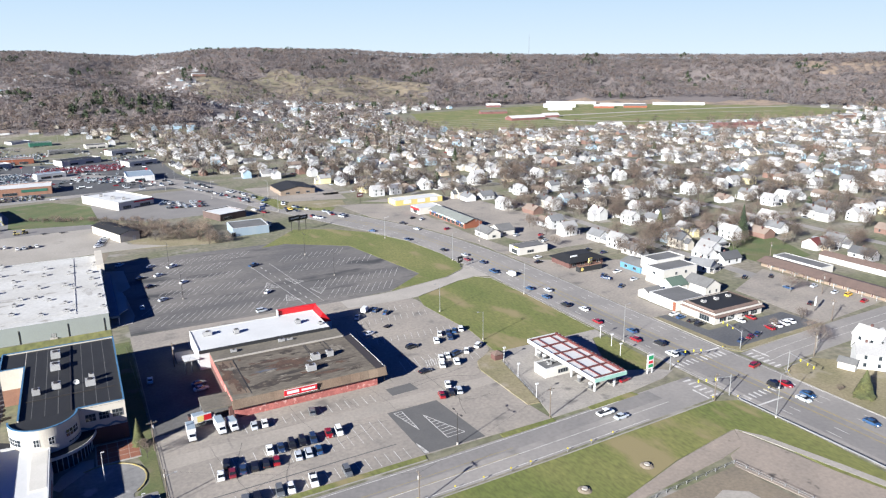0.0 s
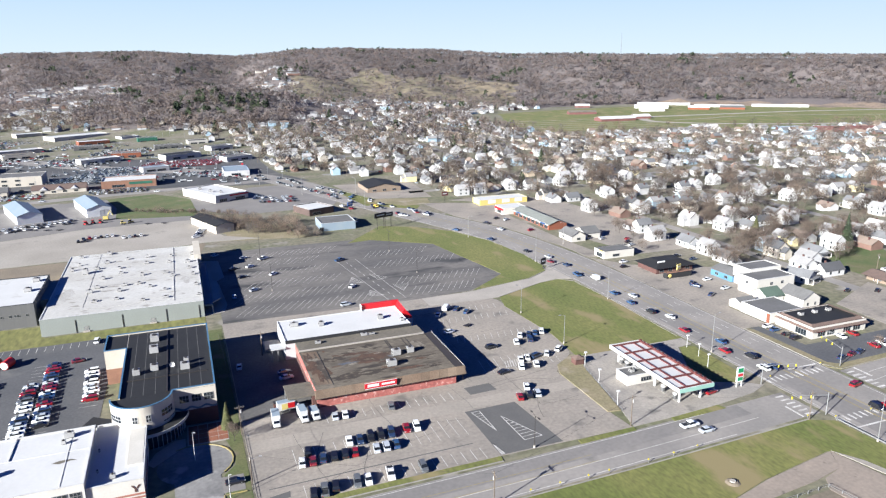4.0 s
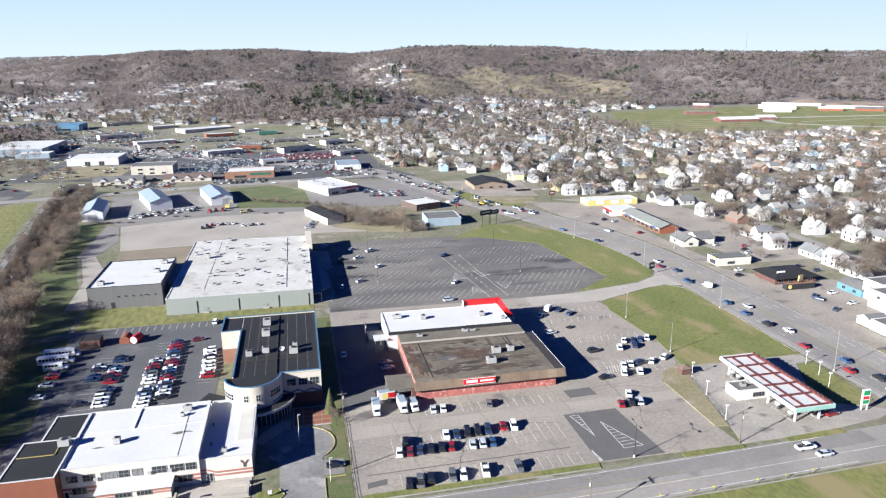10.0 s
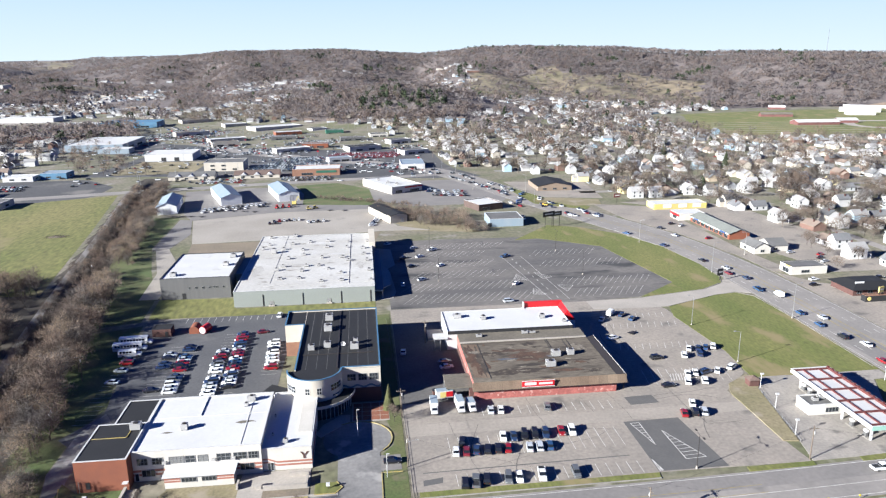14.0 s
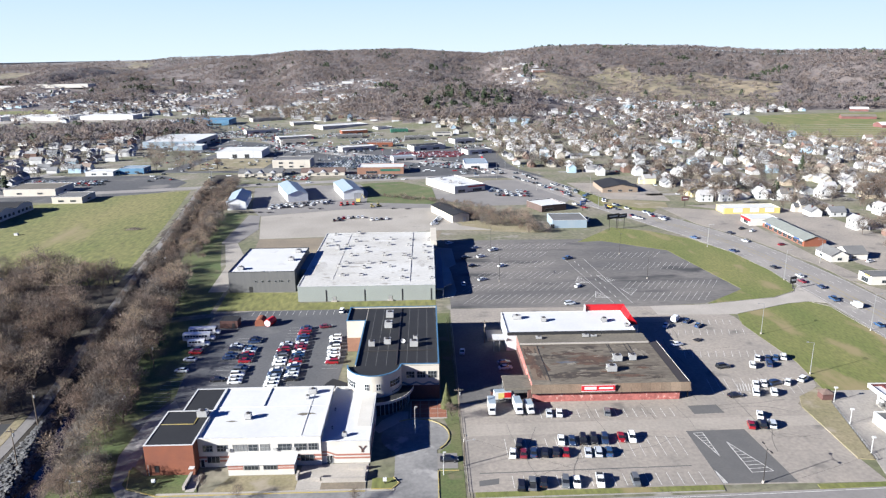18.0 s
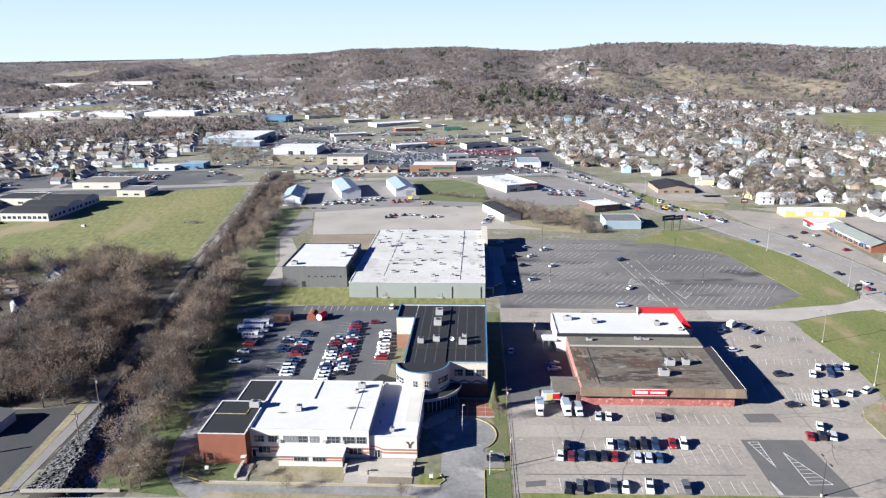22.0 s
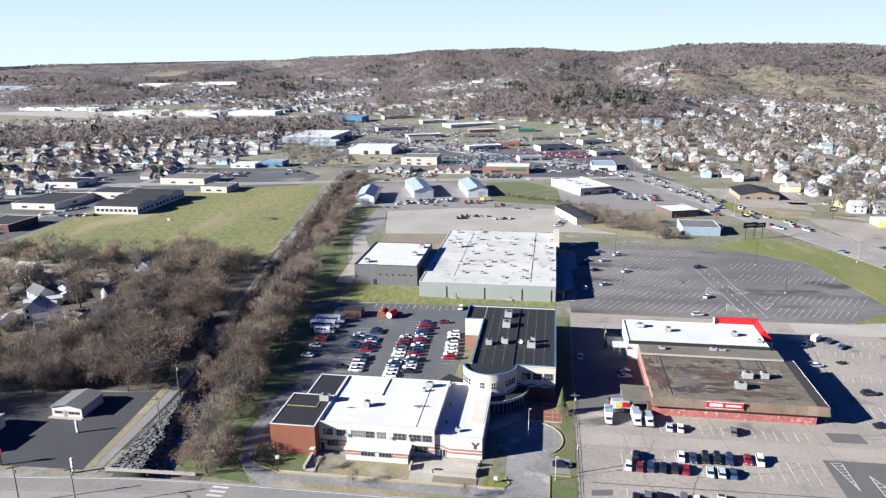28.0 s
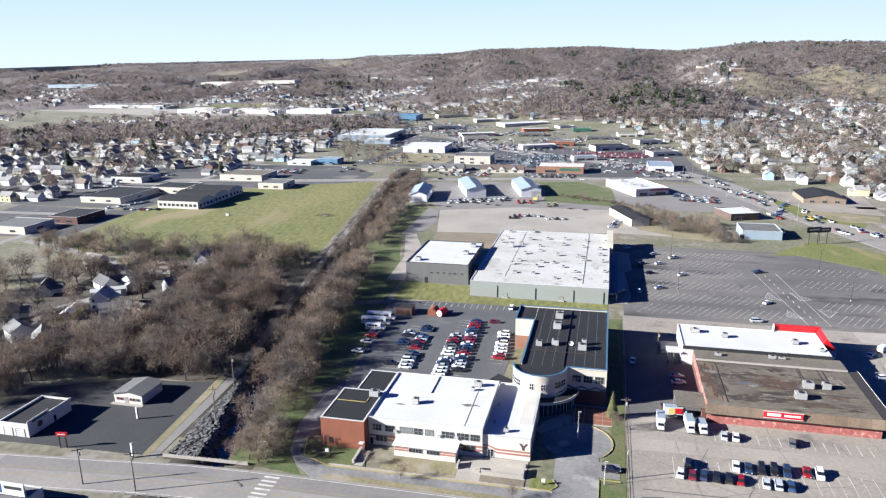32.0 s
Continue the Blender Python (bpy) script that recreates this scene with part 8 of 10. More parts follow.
def house(kind, x, y, z, rz):
    wc, rc, w, d, eave, ridge, form = kind
    storeys = "two-storey" if eave > 4 else "single-storey"
    t = thing("house", f"{storeys} {wc} gabled house with {rc} shingle roof", "house", (x, y, z), "houses of the town", rz)
    wl, rf = gable_mesh(w, d, eave, ridge)
    part("wall", wl, H_WALL[wc], t, local=True)
    part("roof", rf, H_ROOF[rc], t, local=True)
    if form == 1:
        wl, rf = gable_mesh(w * 0.62, 3.6, eave * 0.72, ridge * 0.72, 0, -d / 2 - 1.6)
        part("front_wing", wl, H_WALL[wc], t, local=True)
        part("wing_roof", rf, H_ROOF[rc], t, local=True)
    elif form == 2:
        part("porch_roof", Mesh().prism([(-w / 2, -d / 2 - 2.2), (w / 2, -d / 2 - 2.2), (w / 2, -d / 2 - 0.02), (-w / 2, -d / 2 - 0.02)], 2.5, 2.72), H_ROOF[rc], t, local=True)
        part("porch_floor", Mesh().box(-w / 2, w / 2, -d / 2 - 2.2, -d / 2 - 0.02, -0.3, 0.35), CONCRETE, t, local=True)
        for px in (-w / 2 + 0.15, w / 2 - 0.15):
            part("porch_post", Mesh().box(px - 0.1, px + 0.1, -d / 2 - 2.1, -d / 2 - 1.9, 0.3, 2.5), WHITE_METAL, t, local=True)
    else:
        wl, rf = gable_mesh(w * 0.7, 4.4, eave * 0.8, ridge * 0.78, w / 2 + 1.4, 1.0, along="x")
        part("side_wing", wl, H_WALL[wc], t, local=True)
        part("wing_roof", rf, H_ROOF[rc], t, local=True)
    part("chimney", Mesh().box(w * 0.12, w * 0.12 + 0.7, 1.0, 1.7, eave, ridge + 0.7), DARK_BRICK, t, local=True)
    zs_ = (1.0, 3.6) if eave > 4 else (1.0,)
    for zz in zs_:
        for fc, u, v in (("w", -d * 0.22, -w / 2), ("w", d * 0.22, -w / 2), ("s", -w * 0.3, -d / 2)):
            m = Mesh()
            if fc == "w":
                m.box(v - 0.05, v, u - 0.5, u + 0.5, zz, zz + 1.4)
            else:
                m.box(u - 0.5, u + 0.5, v - 0.05, v, zz, zz + 1.4)
            part("window", m, PANE, t, local=True)
    return t


for i, k in enumerate(kinds):
    H_PROTO.append(house(k, *[(HOUSES[i][0]), (HOUSES[i][1])], float(height(HOUSES[i][0], HOUSES[i][1])), HOUSES[i][2]))
NEAR_N = 158
for i in range(12, NEAR_N):
    x, y, rz = HOUSES[i]
    copy_thing(H_PROTO[hr.choice((0, 1, 2, 3, 4, 5, 6, 7, 8, 9, 10, 11, 0, 1, 9, 0, 1, 2, 6, 9, 11))], pose(x, y, float(height(x, y)), 0, 0, rz + hr.choice((0, 180)) + hr.uniform(-3, 3)))
for x, y, rz in NEAR_EXTRA:
    copy_thing(H_PROTO[hr.choice((0, 1, 2, 4, 6, 9, 11))], pose(x, y, 0, 0, 0, rz))
fv = Mesh()
fmats = [H_WALL["white"], H_WALL["cream"], H_WALL["grey"], H_WALL["blue"], H_WALL["brick"], H_ROOF["dark grey"], H_ROOF["grey"], H_ROOF["brown"], H_ROOF["pale grey"], PANE]
for x, y, rz in HOUSES[NEAR_N:]:
    w, d = hr.uniform(6, 8.6), hr.uniform(8.5, 12.5)
    eave = hr.choice((2.7, 3.0, 4.8))
    ridge = eave + hr.uniform(2.2, 3.2)
    z = float(height(x, y))
    wm, rm = hr.choice((0, 0, 0, 0, 0, 1, 1, 2, 2, 3)) if hr.random() > 0.07 else 4, hr.choice((5, 5, 5, 6, 6, 6, 7, 7, 8))
    if math.hypot(x, y) > 1300 and hr.random() < 0.12:
        w, d, eave, ridge, rm = w * 2.2, d * 2.6, 5, 6.2, 8
    for wl, rf in [gable_mesh(w, d, eave, ridge)] + ([gable_mesh(w * 0.65, 4.5, eave * 0.75, ridge * 0.75, 0, -d / 2 - 1.5)] if hr.random() < 0.6 else []):
        for m_, mi in ((wl, wm), (rf, rm)):
            k0 = len(fv.v)
            for a, b, c in m_.v:
                if rz:
                    a, b = -b, a
                fv.v.append((x + a, y + b, z + c))
            fv.f.extend(tuple(k0 + q for q in f) for f in m_.f)
            fv.m.extend([mi] * len(m_.f))
stuff("distant_houses", fv, fmats, "hundreds of small gabled houses, mostly white, across the valley", "houses")

# town trees
tx, ty = [], []
for x, y, rz in HOUSES:
    for _ in range(hr.choice((2, 3, 3, 4)) if x > -300 and math.hypot(x, y) < 1000 else hr.choice((1, 1, 2, 2)) if x > -300 else hr.choice((1, 1, 2, 2))):
        if math.hypot(x, y) > 1750:
            break
        tx.append(x + hr.uniform(-13, 13)), ty.append(y + hr.choice((-12, 12, 14)) + hr.uniform(-5, 5))
order = sorted(range(len(tx)), key=lambda i: math.hypot(tx[i], ty[i]))


def tree_thing(proto, mats, x, y, size, label, rz=0.0, name="tree"):
    V, T, K = proto
    t = thing(name, label, "tree", (x, y, float(height(x, y))), "trees", rz)
    for nm, k in (("trunk", 0), ("crown", 1)):
        f = T[K == k]
        used, inv = np.unique(f, return_inverse=True)
        o = new(nm, fast_mesh(nm, V[used], inv.reshape(-1, 3), [mats[k]]))
        o.parent = t
        o.scale = (size, size, size)
    return t


tree_protos = [tree_thing(BIG[i], (BARK, TWIG), tx[order[i]], ty[order[i]], hr.uniform(9, 14), "leafless deciduous tree with spreading grey-brown branches") for i in range(4)]
for n_, i in enumerate(order[4:110]):
    copy_thing(tree_protos[n_ % 4], pose(tx[i], ty[i], float(height(tx[i], ty[i])), 0, 0, hr.uniform(0, 360)))
rest = [i for i in order[110:] if math.hypot(tx[i], ty[i]) < 680]
wood("town_trees", "leafless trees between the houses of the town", GROVE, [tx[i] for i in rest], [ty[i] for i in rest], [hr.triangular(5, 20, 9) for i in rest], [BARK] + TOWN_TWIGS, 6, "trees")
rest = [i for i in order[110:] if math.hypot(tx[i], ty[i]) >= 680]
wood("far_town_trees", "hazy leafless trees over the far streets", FAINT, [tx[i] for i in rest], [ty[i] for i in rest], [hr.triangular(6, 20, 10) for i in rest], [BARK] + TOWN_TWIGS, 16, "trees")
# evergreens of the town
gx_, gy_ = [], []
for i in range(90):
    h_ = HOUSES[hr.randrange(20, len(HOUSES))]
    gx_.append(h_[0] + 9), gy_.append(h_[1] + hr.choice((-9, 9)))
wood("town_conifers", "dark evergreen trees scattered among the houses", FIR, gx_, gy_, [hr.uniform(8, 17) for _ in gx_], [NEEDLE], 7, "trees")


def spruce(x, y, h, w, material, label, n=520):
    V, T, K = conifer(int(x * 7 + y), h, w, n, 0.45)
    t = thing("conifer", label, "tree", (x, y, 0), "evergreens")
    part("trunk", Mesh().tube((0, 0, -0.3), (0, 0, h * 0.5), h * 0.016, h * 0.008, 6), BARK, t, local=True)
    o = new("crown", fast_mesh("crown", V, T, [material]))
    o.parent = t
    return t


spruce(328, 262, 20, 4.6, NEEDLE, "tall dark spruce on a lawn among houses"), spruce(303, 300, 13, 4.0, YELLOW_NEEDLE, "olive evergreen beside leafless trees"), spruce(4.8, 187, 8.4, 1.9, YELLOW_NEEDLE, "narrow olive cypress beside the brick plaza")
spruce(200.5, 111, 9.2, 3.5, YELLOW_NEEDLE, "broad clipped conifer on the corner lawn", 1100), spruce(331, 606, 17, 5.5, NEEDLE, "broad dark pine in the neighbourhood")
for x, y, sz, pr, mats_, lab in ((6.0, 180, 6.2, 0, (BARK, TWIG), "leafless brown shrub tree by the drive"), (198, 117, 3.0, 1, (BARK, TWIG), "small leafless garden shrub"), (222, 141.5, 12, 2, (PALE_BARK, TWIG), "large pale leafless tree by the corner house"),
                                 (268, 186, 12, 1, (PALE_BARK, TWIG), "large pale leafless tree in the motel court"), (224, 160.4, 5.5, 3, (BARK, TWIG), "slim leafless tree on the verge"), (242, 162, 6, 0, (BARK, TWIG), "slim leafless tree on the verge"),
                                 (-46, 145, 4.5, 2, (BARK, TWIG), "young leafless street tree"), (-18, 143, 4.5, 3, (BARK, TWIG), "young leafless street tree"), (-56, 149.6, 4.0, 0, (BARK, TWIG), "young leafless street tree"),
                                 (262, 268, 13, 1, (BARK, TWIG), "broad leafless tree before the houses"), (272, 276, 14, 2, (BARK, TWIG), "broad leafless tree before the houses"), (282, 268, 12, 0, (BARK, TWIG), "broad leafless tree before the houses"), (290, 280, 13, 3, (BARK, TWIG), "broad leafless tree before the houses"),
                                 (-206, 332, 11, 2, (BARK, BARK), "dark gnarled leafless tree at the field's edge"), (226, 300, 8, 1, (BARK, TWIG), "leafless tree by the tyre shop"), (236, 322, 9, 2, (BARK, TWIG), "leafless tree by the car park"), (246, 312, 9, 3, (BARK, TWIG), "leafless tree by the car park"), (238, 338, 9, 0, (BARK, TWIG), "leafless tree by the car park")):
    tree_thing(BIG[pr], mats_, x, y, sz, lab, hr.uniform(0, 360))

# woods of the hills
n = 60000
az_, rr_ = rs_.uniform(-56, 64, n), np.sqrt(rs_.uniform(900 ** 2, 3100 ** 2, n))
fx, fy = rr_ * np.sin(np.radians(az_)), rr_ * np.cos(np.radians(az_))
foot_ = lerp_list(az_, FOOT)
dens = np.where(rr_ > foot_, 0.95, 0.0)
dens = np.where(knob(fx, fy) > 9, 0.9, dens)
dens = np.where((az_ > 9) & (az_ < 27) & (rr_ < 1600), 0.2, dens)
dens = np.where(open_hill(fx, fy), 0.2, dens)
dens = np.where((az_ > -26) & (az_ < 9) & (rr_ > foot_) & (rr_ < 2250) & (wobble(fx, fy, 300, 31) > -0.05), 0.15, dens)
dens = np.where((az_ < -14) & (rr_ > 1200) & (wobble(fx, fy, 380, 33) > 0.1), 0.1, dens)
dens = np.where((az_ < -17) & (rr_ > 1000) & (rr_ < 1230), 0.95, dens)
dens = np.where((az_ < -14) & (rr_ > 1230) & (rr_ < 2000), np.minimum(dens, 0.12), dens)
dens = np.where(tan_bank(fx, fy), 0.12, dens)
dens = np.where((rr_ > lerp_list(az_, CREST) + 60), 0, dens)
keep = (rs_.uniform(0, 1, n) < dens * np.where(rr_ > 2300, 0.7, 1.0)) & ~fair(fx, fy)
fx, fy, rr_ = fx[keep], fy[keep], rr_[keep]
ever = ((wobble(fx, fy, 190, 40) > 0.95) & (rs_.uniform(0, 1, len(fx)) < 0.5)) | ((np.hypot(fx - 70, fy - 1190) < 75) & (rs_.uniform(0, 1, len(fx)) < 0.45)) | (rs_.uniform(0, 1, len(fx)) < 0.008)
ca = rs_.uniform(-13, 64, 2400)
cr = lerp_list(ca, CREST) + rs_.uniform(-130, 50, 2400)
fx, fy, ever = np.r_[fx, cr * np.sin(np.radians(ca))], np.r_[fy, cr * np.cos(np.radians(ca))], np.r_[ever, np.zeros(2400, bool)]
wood("hill_woods", "grey-brown leafless woods covering the hills round the valley", PUFF, fx[~ever], fy[~ever], rs_.uniform(10, 16, (~ever).sum()), HILL_TWIGS, 8)
wood("hill_conifers", "dark green pine stands in the hill woods", PINE + FIR[:1], fx[ever], fy[ever], rs_.uniform(12, 20, ever.sum()), [NEEDLE], 9)
n = 9000
az_, rr_ = rs_.uniform(-58, -4, n), np.sqrt(rs_.uniform(3000 ** 2, 4150 ** 2, n))
fx, fy = rr_ * np.sin(np.radians(az_)), rr_ * np.cos(np.radians(az_))
keep = ~open_hill(fx, fy)
wood("distant_woods", "hazy far woods on the rising plain", PUFF, fx[keep], fy[keep], rs_.uniform(9, 14, keep.sum()), HILL_TWIGS, 10)
# thicket of slim saplings on the near bank
kx, ky = band(146, 330, 6, 16, 3.6, 2.0)
wood("thicket", "thicket of slim leafless saplings on the creek bank", MID, kx, ky, rs_.uniform(4, 8, len(kx)), [BARK] + WOODS_TWIGS, 23)
# dark undergrowth beneath the creek trees
ux, uy = band(140, 640, 4, 15, 5.0, 2.4)
u2, w2 = band(190, 330, -8, 14, 3.9, 2.0)
ux, uy = np.r_[ux, u2], np.r_[uy, w2]
vx, vy = rs_.uniform(-186, -122, 220), rs_.uniform(190, 310, 220)
keep = vx < lerp_list(vy, CREEK) - 15
wood("undergrowth", "dark tangled undergrowth beneath the trees", [round_tree(s, 100, 0.018, 0.6, 0.05, 5, 0, 0.01) for s in (71, 72, 73)], np.r_[ux, vx[keep]], np.r_[uy, vy[keep]], rs_.uniform(1.4, 3.2, len(ux) + int(keep.sum())), [BARK, BARK], 19, "undergrowth")
# trees behind the shopping strip
nx_, ny_ = rs_.uniform(-320, 120, 900), rs_.uniform(960, 1400, 900)
keep = ny_ > 1090 - (nx_ + 60) * 0.55
wood("north_trees", "leafless trees behind the shopping strip", FAINT, nx_[keep], ny_[keep], rs_.uniform(8, 15, keep.sum()), [BARK] + TOWN_TWIGS, 18, "trees")
# thin trees over the north strip
mx, my = rs_.uniform(-330, -185, 240), rs_.uniform(640, 1080, 240)
keep = (np.abs(mx - (-215 - (my - 640) * 0.5)) < 34)
wood("strip_trees", "leafless trees along the creek behind the shopping strip", MID, mx[keep], my[keep], rs_.uniform(8, 14, keep.sum()), [BARK] + WOODS_TWIGS, 12)


# ---- cars ----
def loft(stations):
    """A body from cross-sections: x, half-width at sill and shoulder, sill height, shoulder height."""
    m = Mesh()
    rings = []
    for x, ws_, wt, z0, z1 in stations:
        zm = z0 + (z1 - z0) * 0.55
        rings.append([(x, -ws_, z0), (x, -ws_ - 0.02, zm), (x, -wt, z1), (x, wt, z1), (x, ws_ + 0.02, zm), (x, ws_, z0)])
    for a, b in zip(rings, rings[1:]):
        for i in range(6):
            j = (i + 1) % 6
            m.face([a[i], b[i], b[j], a[j]])
    m.face(rings[0]), m.face(rings[-1][::-1])
    return m


wheel_m = Mesh().tube((0, -0.11, 0), (0, 0.11, 0), 0.34, 0.34, 12).tube((0, -0.125, 0), (0, 0.125, 0), 0.2, 0.2, 8, 1)
WHEEL = build("wheel", wheel_m, [TYRE, RIM])
CAR_SHAPES = {
    # length, width, body stations, cabin: base x range, top x range, heights
    "sedan": (4.7, 0.90, [(-2.35, 0.72, 0.66, 0.42, 0.86), (-2.2, 0.86, 0.78, 0.24, 0.98), (-1.2, 0.9, 0.80, 0.22, 1.0), (0.9, 0.9, 0.80, 0.22, 0.98), (1.9, 0.88, 0.76, 0.24, 0.84), (2.3, 0.74, 0.62, 0.36, 0.68)], (-1.75, 1.15, -1.0, 0.35, 0.97, 1.44)),
    "suv": (4.7, 0.94, [(-2.35, 0.82, 0.78, 0.42, 1.02), (-2.2, 0.92, 0.84, 0.3, 1.1), (-1.0, 0.94, 0.85, 0.28, 1.12), (1.0, 0.94, 0.85, 0.28, 1.1), (1.95, 0.92, 0.8, 0.3, 1.0), (2.33, 0.78, 0.68, 0.4, 0.84)], (-2.25, 1.15, -1.95, 0.45, 1.09, 1.72)),
    "pickup": (5.7, 0.98, [(-2.85, 0.94, 0.9, 0.5, 1.06), (-2.7, 0.97, 0.93, 0.42, 1.12), (-0.5, 0.97, 0.93, 0.4, 1.12), (1.2, 0.97, 0.9, 0.4, 1.14), (2.5, 0.95, 0.85, 0.42, 1.08), (2.84, 0.85, 0.76, 0.48, 0.94)], (-0.75, 1.5, -0.55, 0.8, 1.12, 1.82)),
    "van": (5.6, 1.0, [(-2.8, 0.95, 0.9, 0.45, 2.2), (-2.65, 1.0, 0.92, 0.35, 2.3), (0.6, 1.0, 0.92, 0.35, 2.3), (1.3, 1.0, 0.86, 0.35, 1.95), (2.0, 0.98, 0.8, 0.38, 1.2), (2.75, 0.86, 0.7, 0.42, 0.95)], None)}


def car(kind, colour, x, y, rz, z=0.06):
    ln, hw, st, cab = CAR_SHAPES[kind]
    lab = {"sedan": "saloon car", "suv": "sport utility car", "pickup": "pickup truck", "van": "panel van"}[kind]
    t = thing("car", f"{colour} {lab} with tinted windows standing on asphalt", "car", (x, y, z), "cars", rz)
    body = part("body", loft(st), CAR_PAINT[colour], t, local=True)
    if cab:
        a, b, c, d, z0, z1 = cab
        w0, w1 = hw - 0.12, hw - 0.26
        part("windscreen", Mesh().face([(b, -w0, z0), (b, w0, z0), (d, w1, z1 - 0.03), (d, -w1, z1 - 0.03)]), CAR_GLASS, t, local=True)
        part("rear_window", Mesh().face([(a, w0, z0), (a, -w0, z0), (c, -w1, z1 - 0.03), (c, w1, z1 - 0.03)]), CAR_GLASS, t, local=True)
        part("side_window", Mesh().face([(a, -w0, z0), (b, -w0, z0), (d, -w1, z1 - 0.03), (c, -w1, z1 - 0.03)]), CAR_GLASS, t, local=True)
        part("side_window", Mesh().face([(b, w0, z0), (a, w0, z0), (c, w1, z1 - 0.03), (d, w1, z1 - 0.03)]), CAR_GLASS, t, local=True)
        part("roof", Mesh().box(c - 0.05, d + 0.05, -w1 - 0.02, w1 + 0.02, z1 - 0.05, z1 + 0.02), CAR_PAINT[colour], t, local=True)
        if kind == "pickup":
            part("bed", Mesh().box(-2.7, -0.85, -0.78, 0.78, 1.12, 1.13), DARK_TRIM, t, local=True)
            part("rear_post", Mesh().box(-0.62, -0.5, -w1, w1, 1.12, 1.78), CAR_PAINT[colour], t, local=True)
    else:
        part("windscreen", Mesh().face([(1.98, -0.8, 1.22), (1.98, 0.8, 1.22), (1.32, 0.84, 1.92), (1.32, -0.84, 1.92)]), CAR_GLASS, t, local=True)
        for s in (-1, 1):
            part("side_window", Mesh().box(0.7, 1.4, s * 0.95 - 0.06, s * 0.95 + 0.06, 1.25, 1.85), CAR_GLASS, t, local=True)
    for wx in (-ln * 0.29, ln * 0.305):
        for wy in (-hw + 0.1, hw - 0.1):
            share("wheel", WHEEL, t, (wx, wy, 0.34))
    for s in (-0.62, 0.62):
        part("headlight", Mesh().box(ln / 2 - 0.12, ln / 2 - 0.02, s - 0.16, s + 0.16, 0.62, 0.76), LAMP_CLEAR, t, local=True)
        part("tail_light", Mesh().box(-ln / 2 + 0.0, -ln / 2 + 0.1, s - 0.14, s + 0.14, 0.72, 0.88), LAMP_RED, t, local=True)
    return t


CARS = {}


def park(kind, colour, x, y, rz, z=0.06):
    """The first car of its kind and colour is built, the rest are copies."""
    if (kind, colour) not in CARS:
        CARS[kind, colour] = car(kind, colour, x, y, rz, z)
    else:
        copy_thing(CARS[kind, colour], pose(x, y, z, 0, 0, rz))


CODE = dict(w=("sedan", "white"), W=("suv", "white"), s=("sedan", "silver"), S=("suv", "silver"), k=("sedan", "black"), K=("suv", "black"), g=("suv", "grey"), n=("sedan", "navy"), N=("suv", "navy"), b=("sedan", "blue"), r=("sedan", "red"), R=("suv", "red"), m=("sedan", "maroon"),
            p=("pickup", "white"), q=("pickup", "grey"), v=("van", "white"), y=("suv", "yellow"), B=("pickup", "blue"))


def line_up(codes, x0, y0, dx, dy, rz, z=0.06):
    """One car a letter, a dot for an empty bay."""
    for i, c in enumerate(codes):
        if c != ".":
            park(*CODE[c], x0 + i * dx + hr.uniform(-0.15, 0.15), y0 + i * dy + hr.uniform(-0.3, 0.3), rz + hr.uniform(-2, 2), z)


# rows before the pink-walled shop
line_up("sw....g", 34.6, 182.2, 2.8, 0.05, 82), line_up("wnKKN", 35.0, 167.2, 2.95, 0.12, 262), line_up("rW", 51.7, 167.9, 2.9, 0, 262), line_up("K", 23.8, 166.3, 2.8, 0, 80)
line_up("wmnKKr.sSb", 21.3, 161.4, 2.8, 0.0, 82), line_up("KqK", 21.6, 147.4, 2.8, 0.4, 82), line_up("gw.p", 32.4, 147.9, 2.85, 0.2, 262), line_up("g", 49.7, 148.3, 2.8, 0, 265)
# lot beside the lawn
for code, x, y, rz in (("w", 88.7, 230.6, 20), ("K", 97.4, 211.5, 10), ("W", 107.7, 212.3, 70), ("N", 113.6, 212.7, 70), ("w", 112.0, 217.8, 65), ("n", 115.4, 217.6, 65), ("b", 118.2, 217.8, 65), ("W", 121.2, 218.2, 65), ("W", 119.0, 201.1, 40), ("w", 102.4, 198.2, 70), ("w", 105.2, 198.8, 70),
                       ("N", 108.7, 198.7, 20), ("w", 113.1, 199.3, 60), ("W", 99.9, 192.8, 70), ("W", 105.4, 192.6, 70), ("k", 92.7, 191.1, 10), ("w", 94.7, 178.9, 70), ("r", 89.6, 173.4, 75), ("K", 92.8, 173.6, 75), ("S", 95.6, 173.6, 75), ("v", 96.8, 255.1, 50), ("n", 100.6, 253.2, 50),
                       ("b", 103.2, 248.6, 50), ("w", 91, 249.2, 60)):
    park(*CODE[code], x, y, rz)
# dark lot, lane and side
for code, x, y, rz in (("s", 12.0, 378.4, 40), ("s", 25.7, 367.6, 30), ("w", 27.4, 350, 30), ("k", 19.1, 349.1, 30), ("k", 22.2, 333.2, 30), ("w", 36.6, 332.7, 40), ("p", 35.2, 362.4, 30), ("s", 25.2, 310.7, 30), ("w", 16.0, 304.3, 90), ("B", 71.8, 343.9, 30), ("w", 67.6, 299, 50), ("S", 59.3, 275.6, 10),
                       ("b", 25.1, 218.1, 10), ("s", 25.2, 213.9, 10), ("w", 11.5, 228, 85), ("k", -0.4 + 5, 159.4, 0)):
    park(*CODE[code], x, y, rz, 0.08)
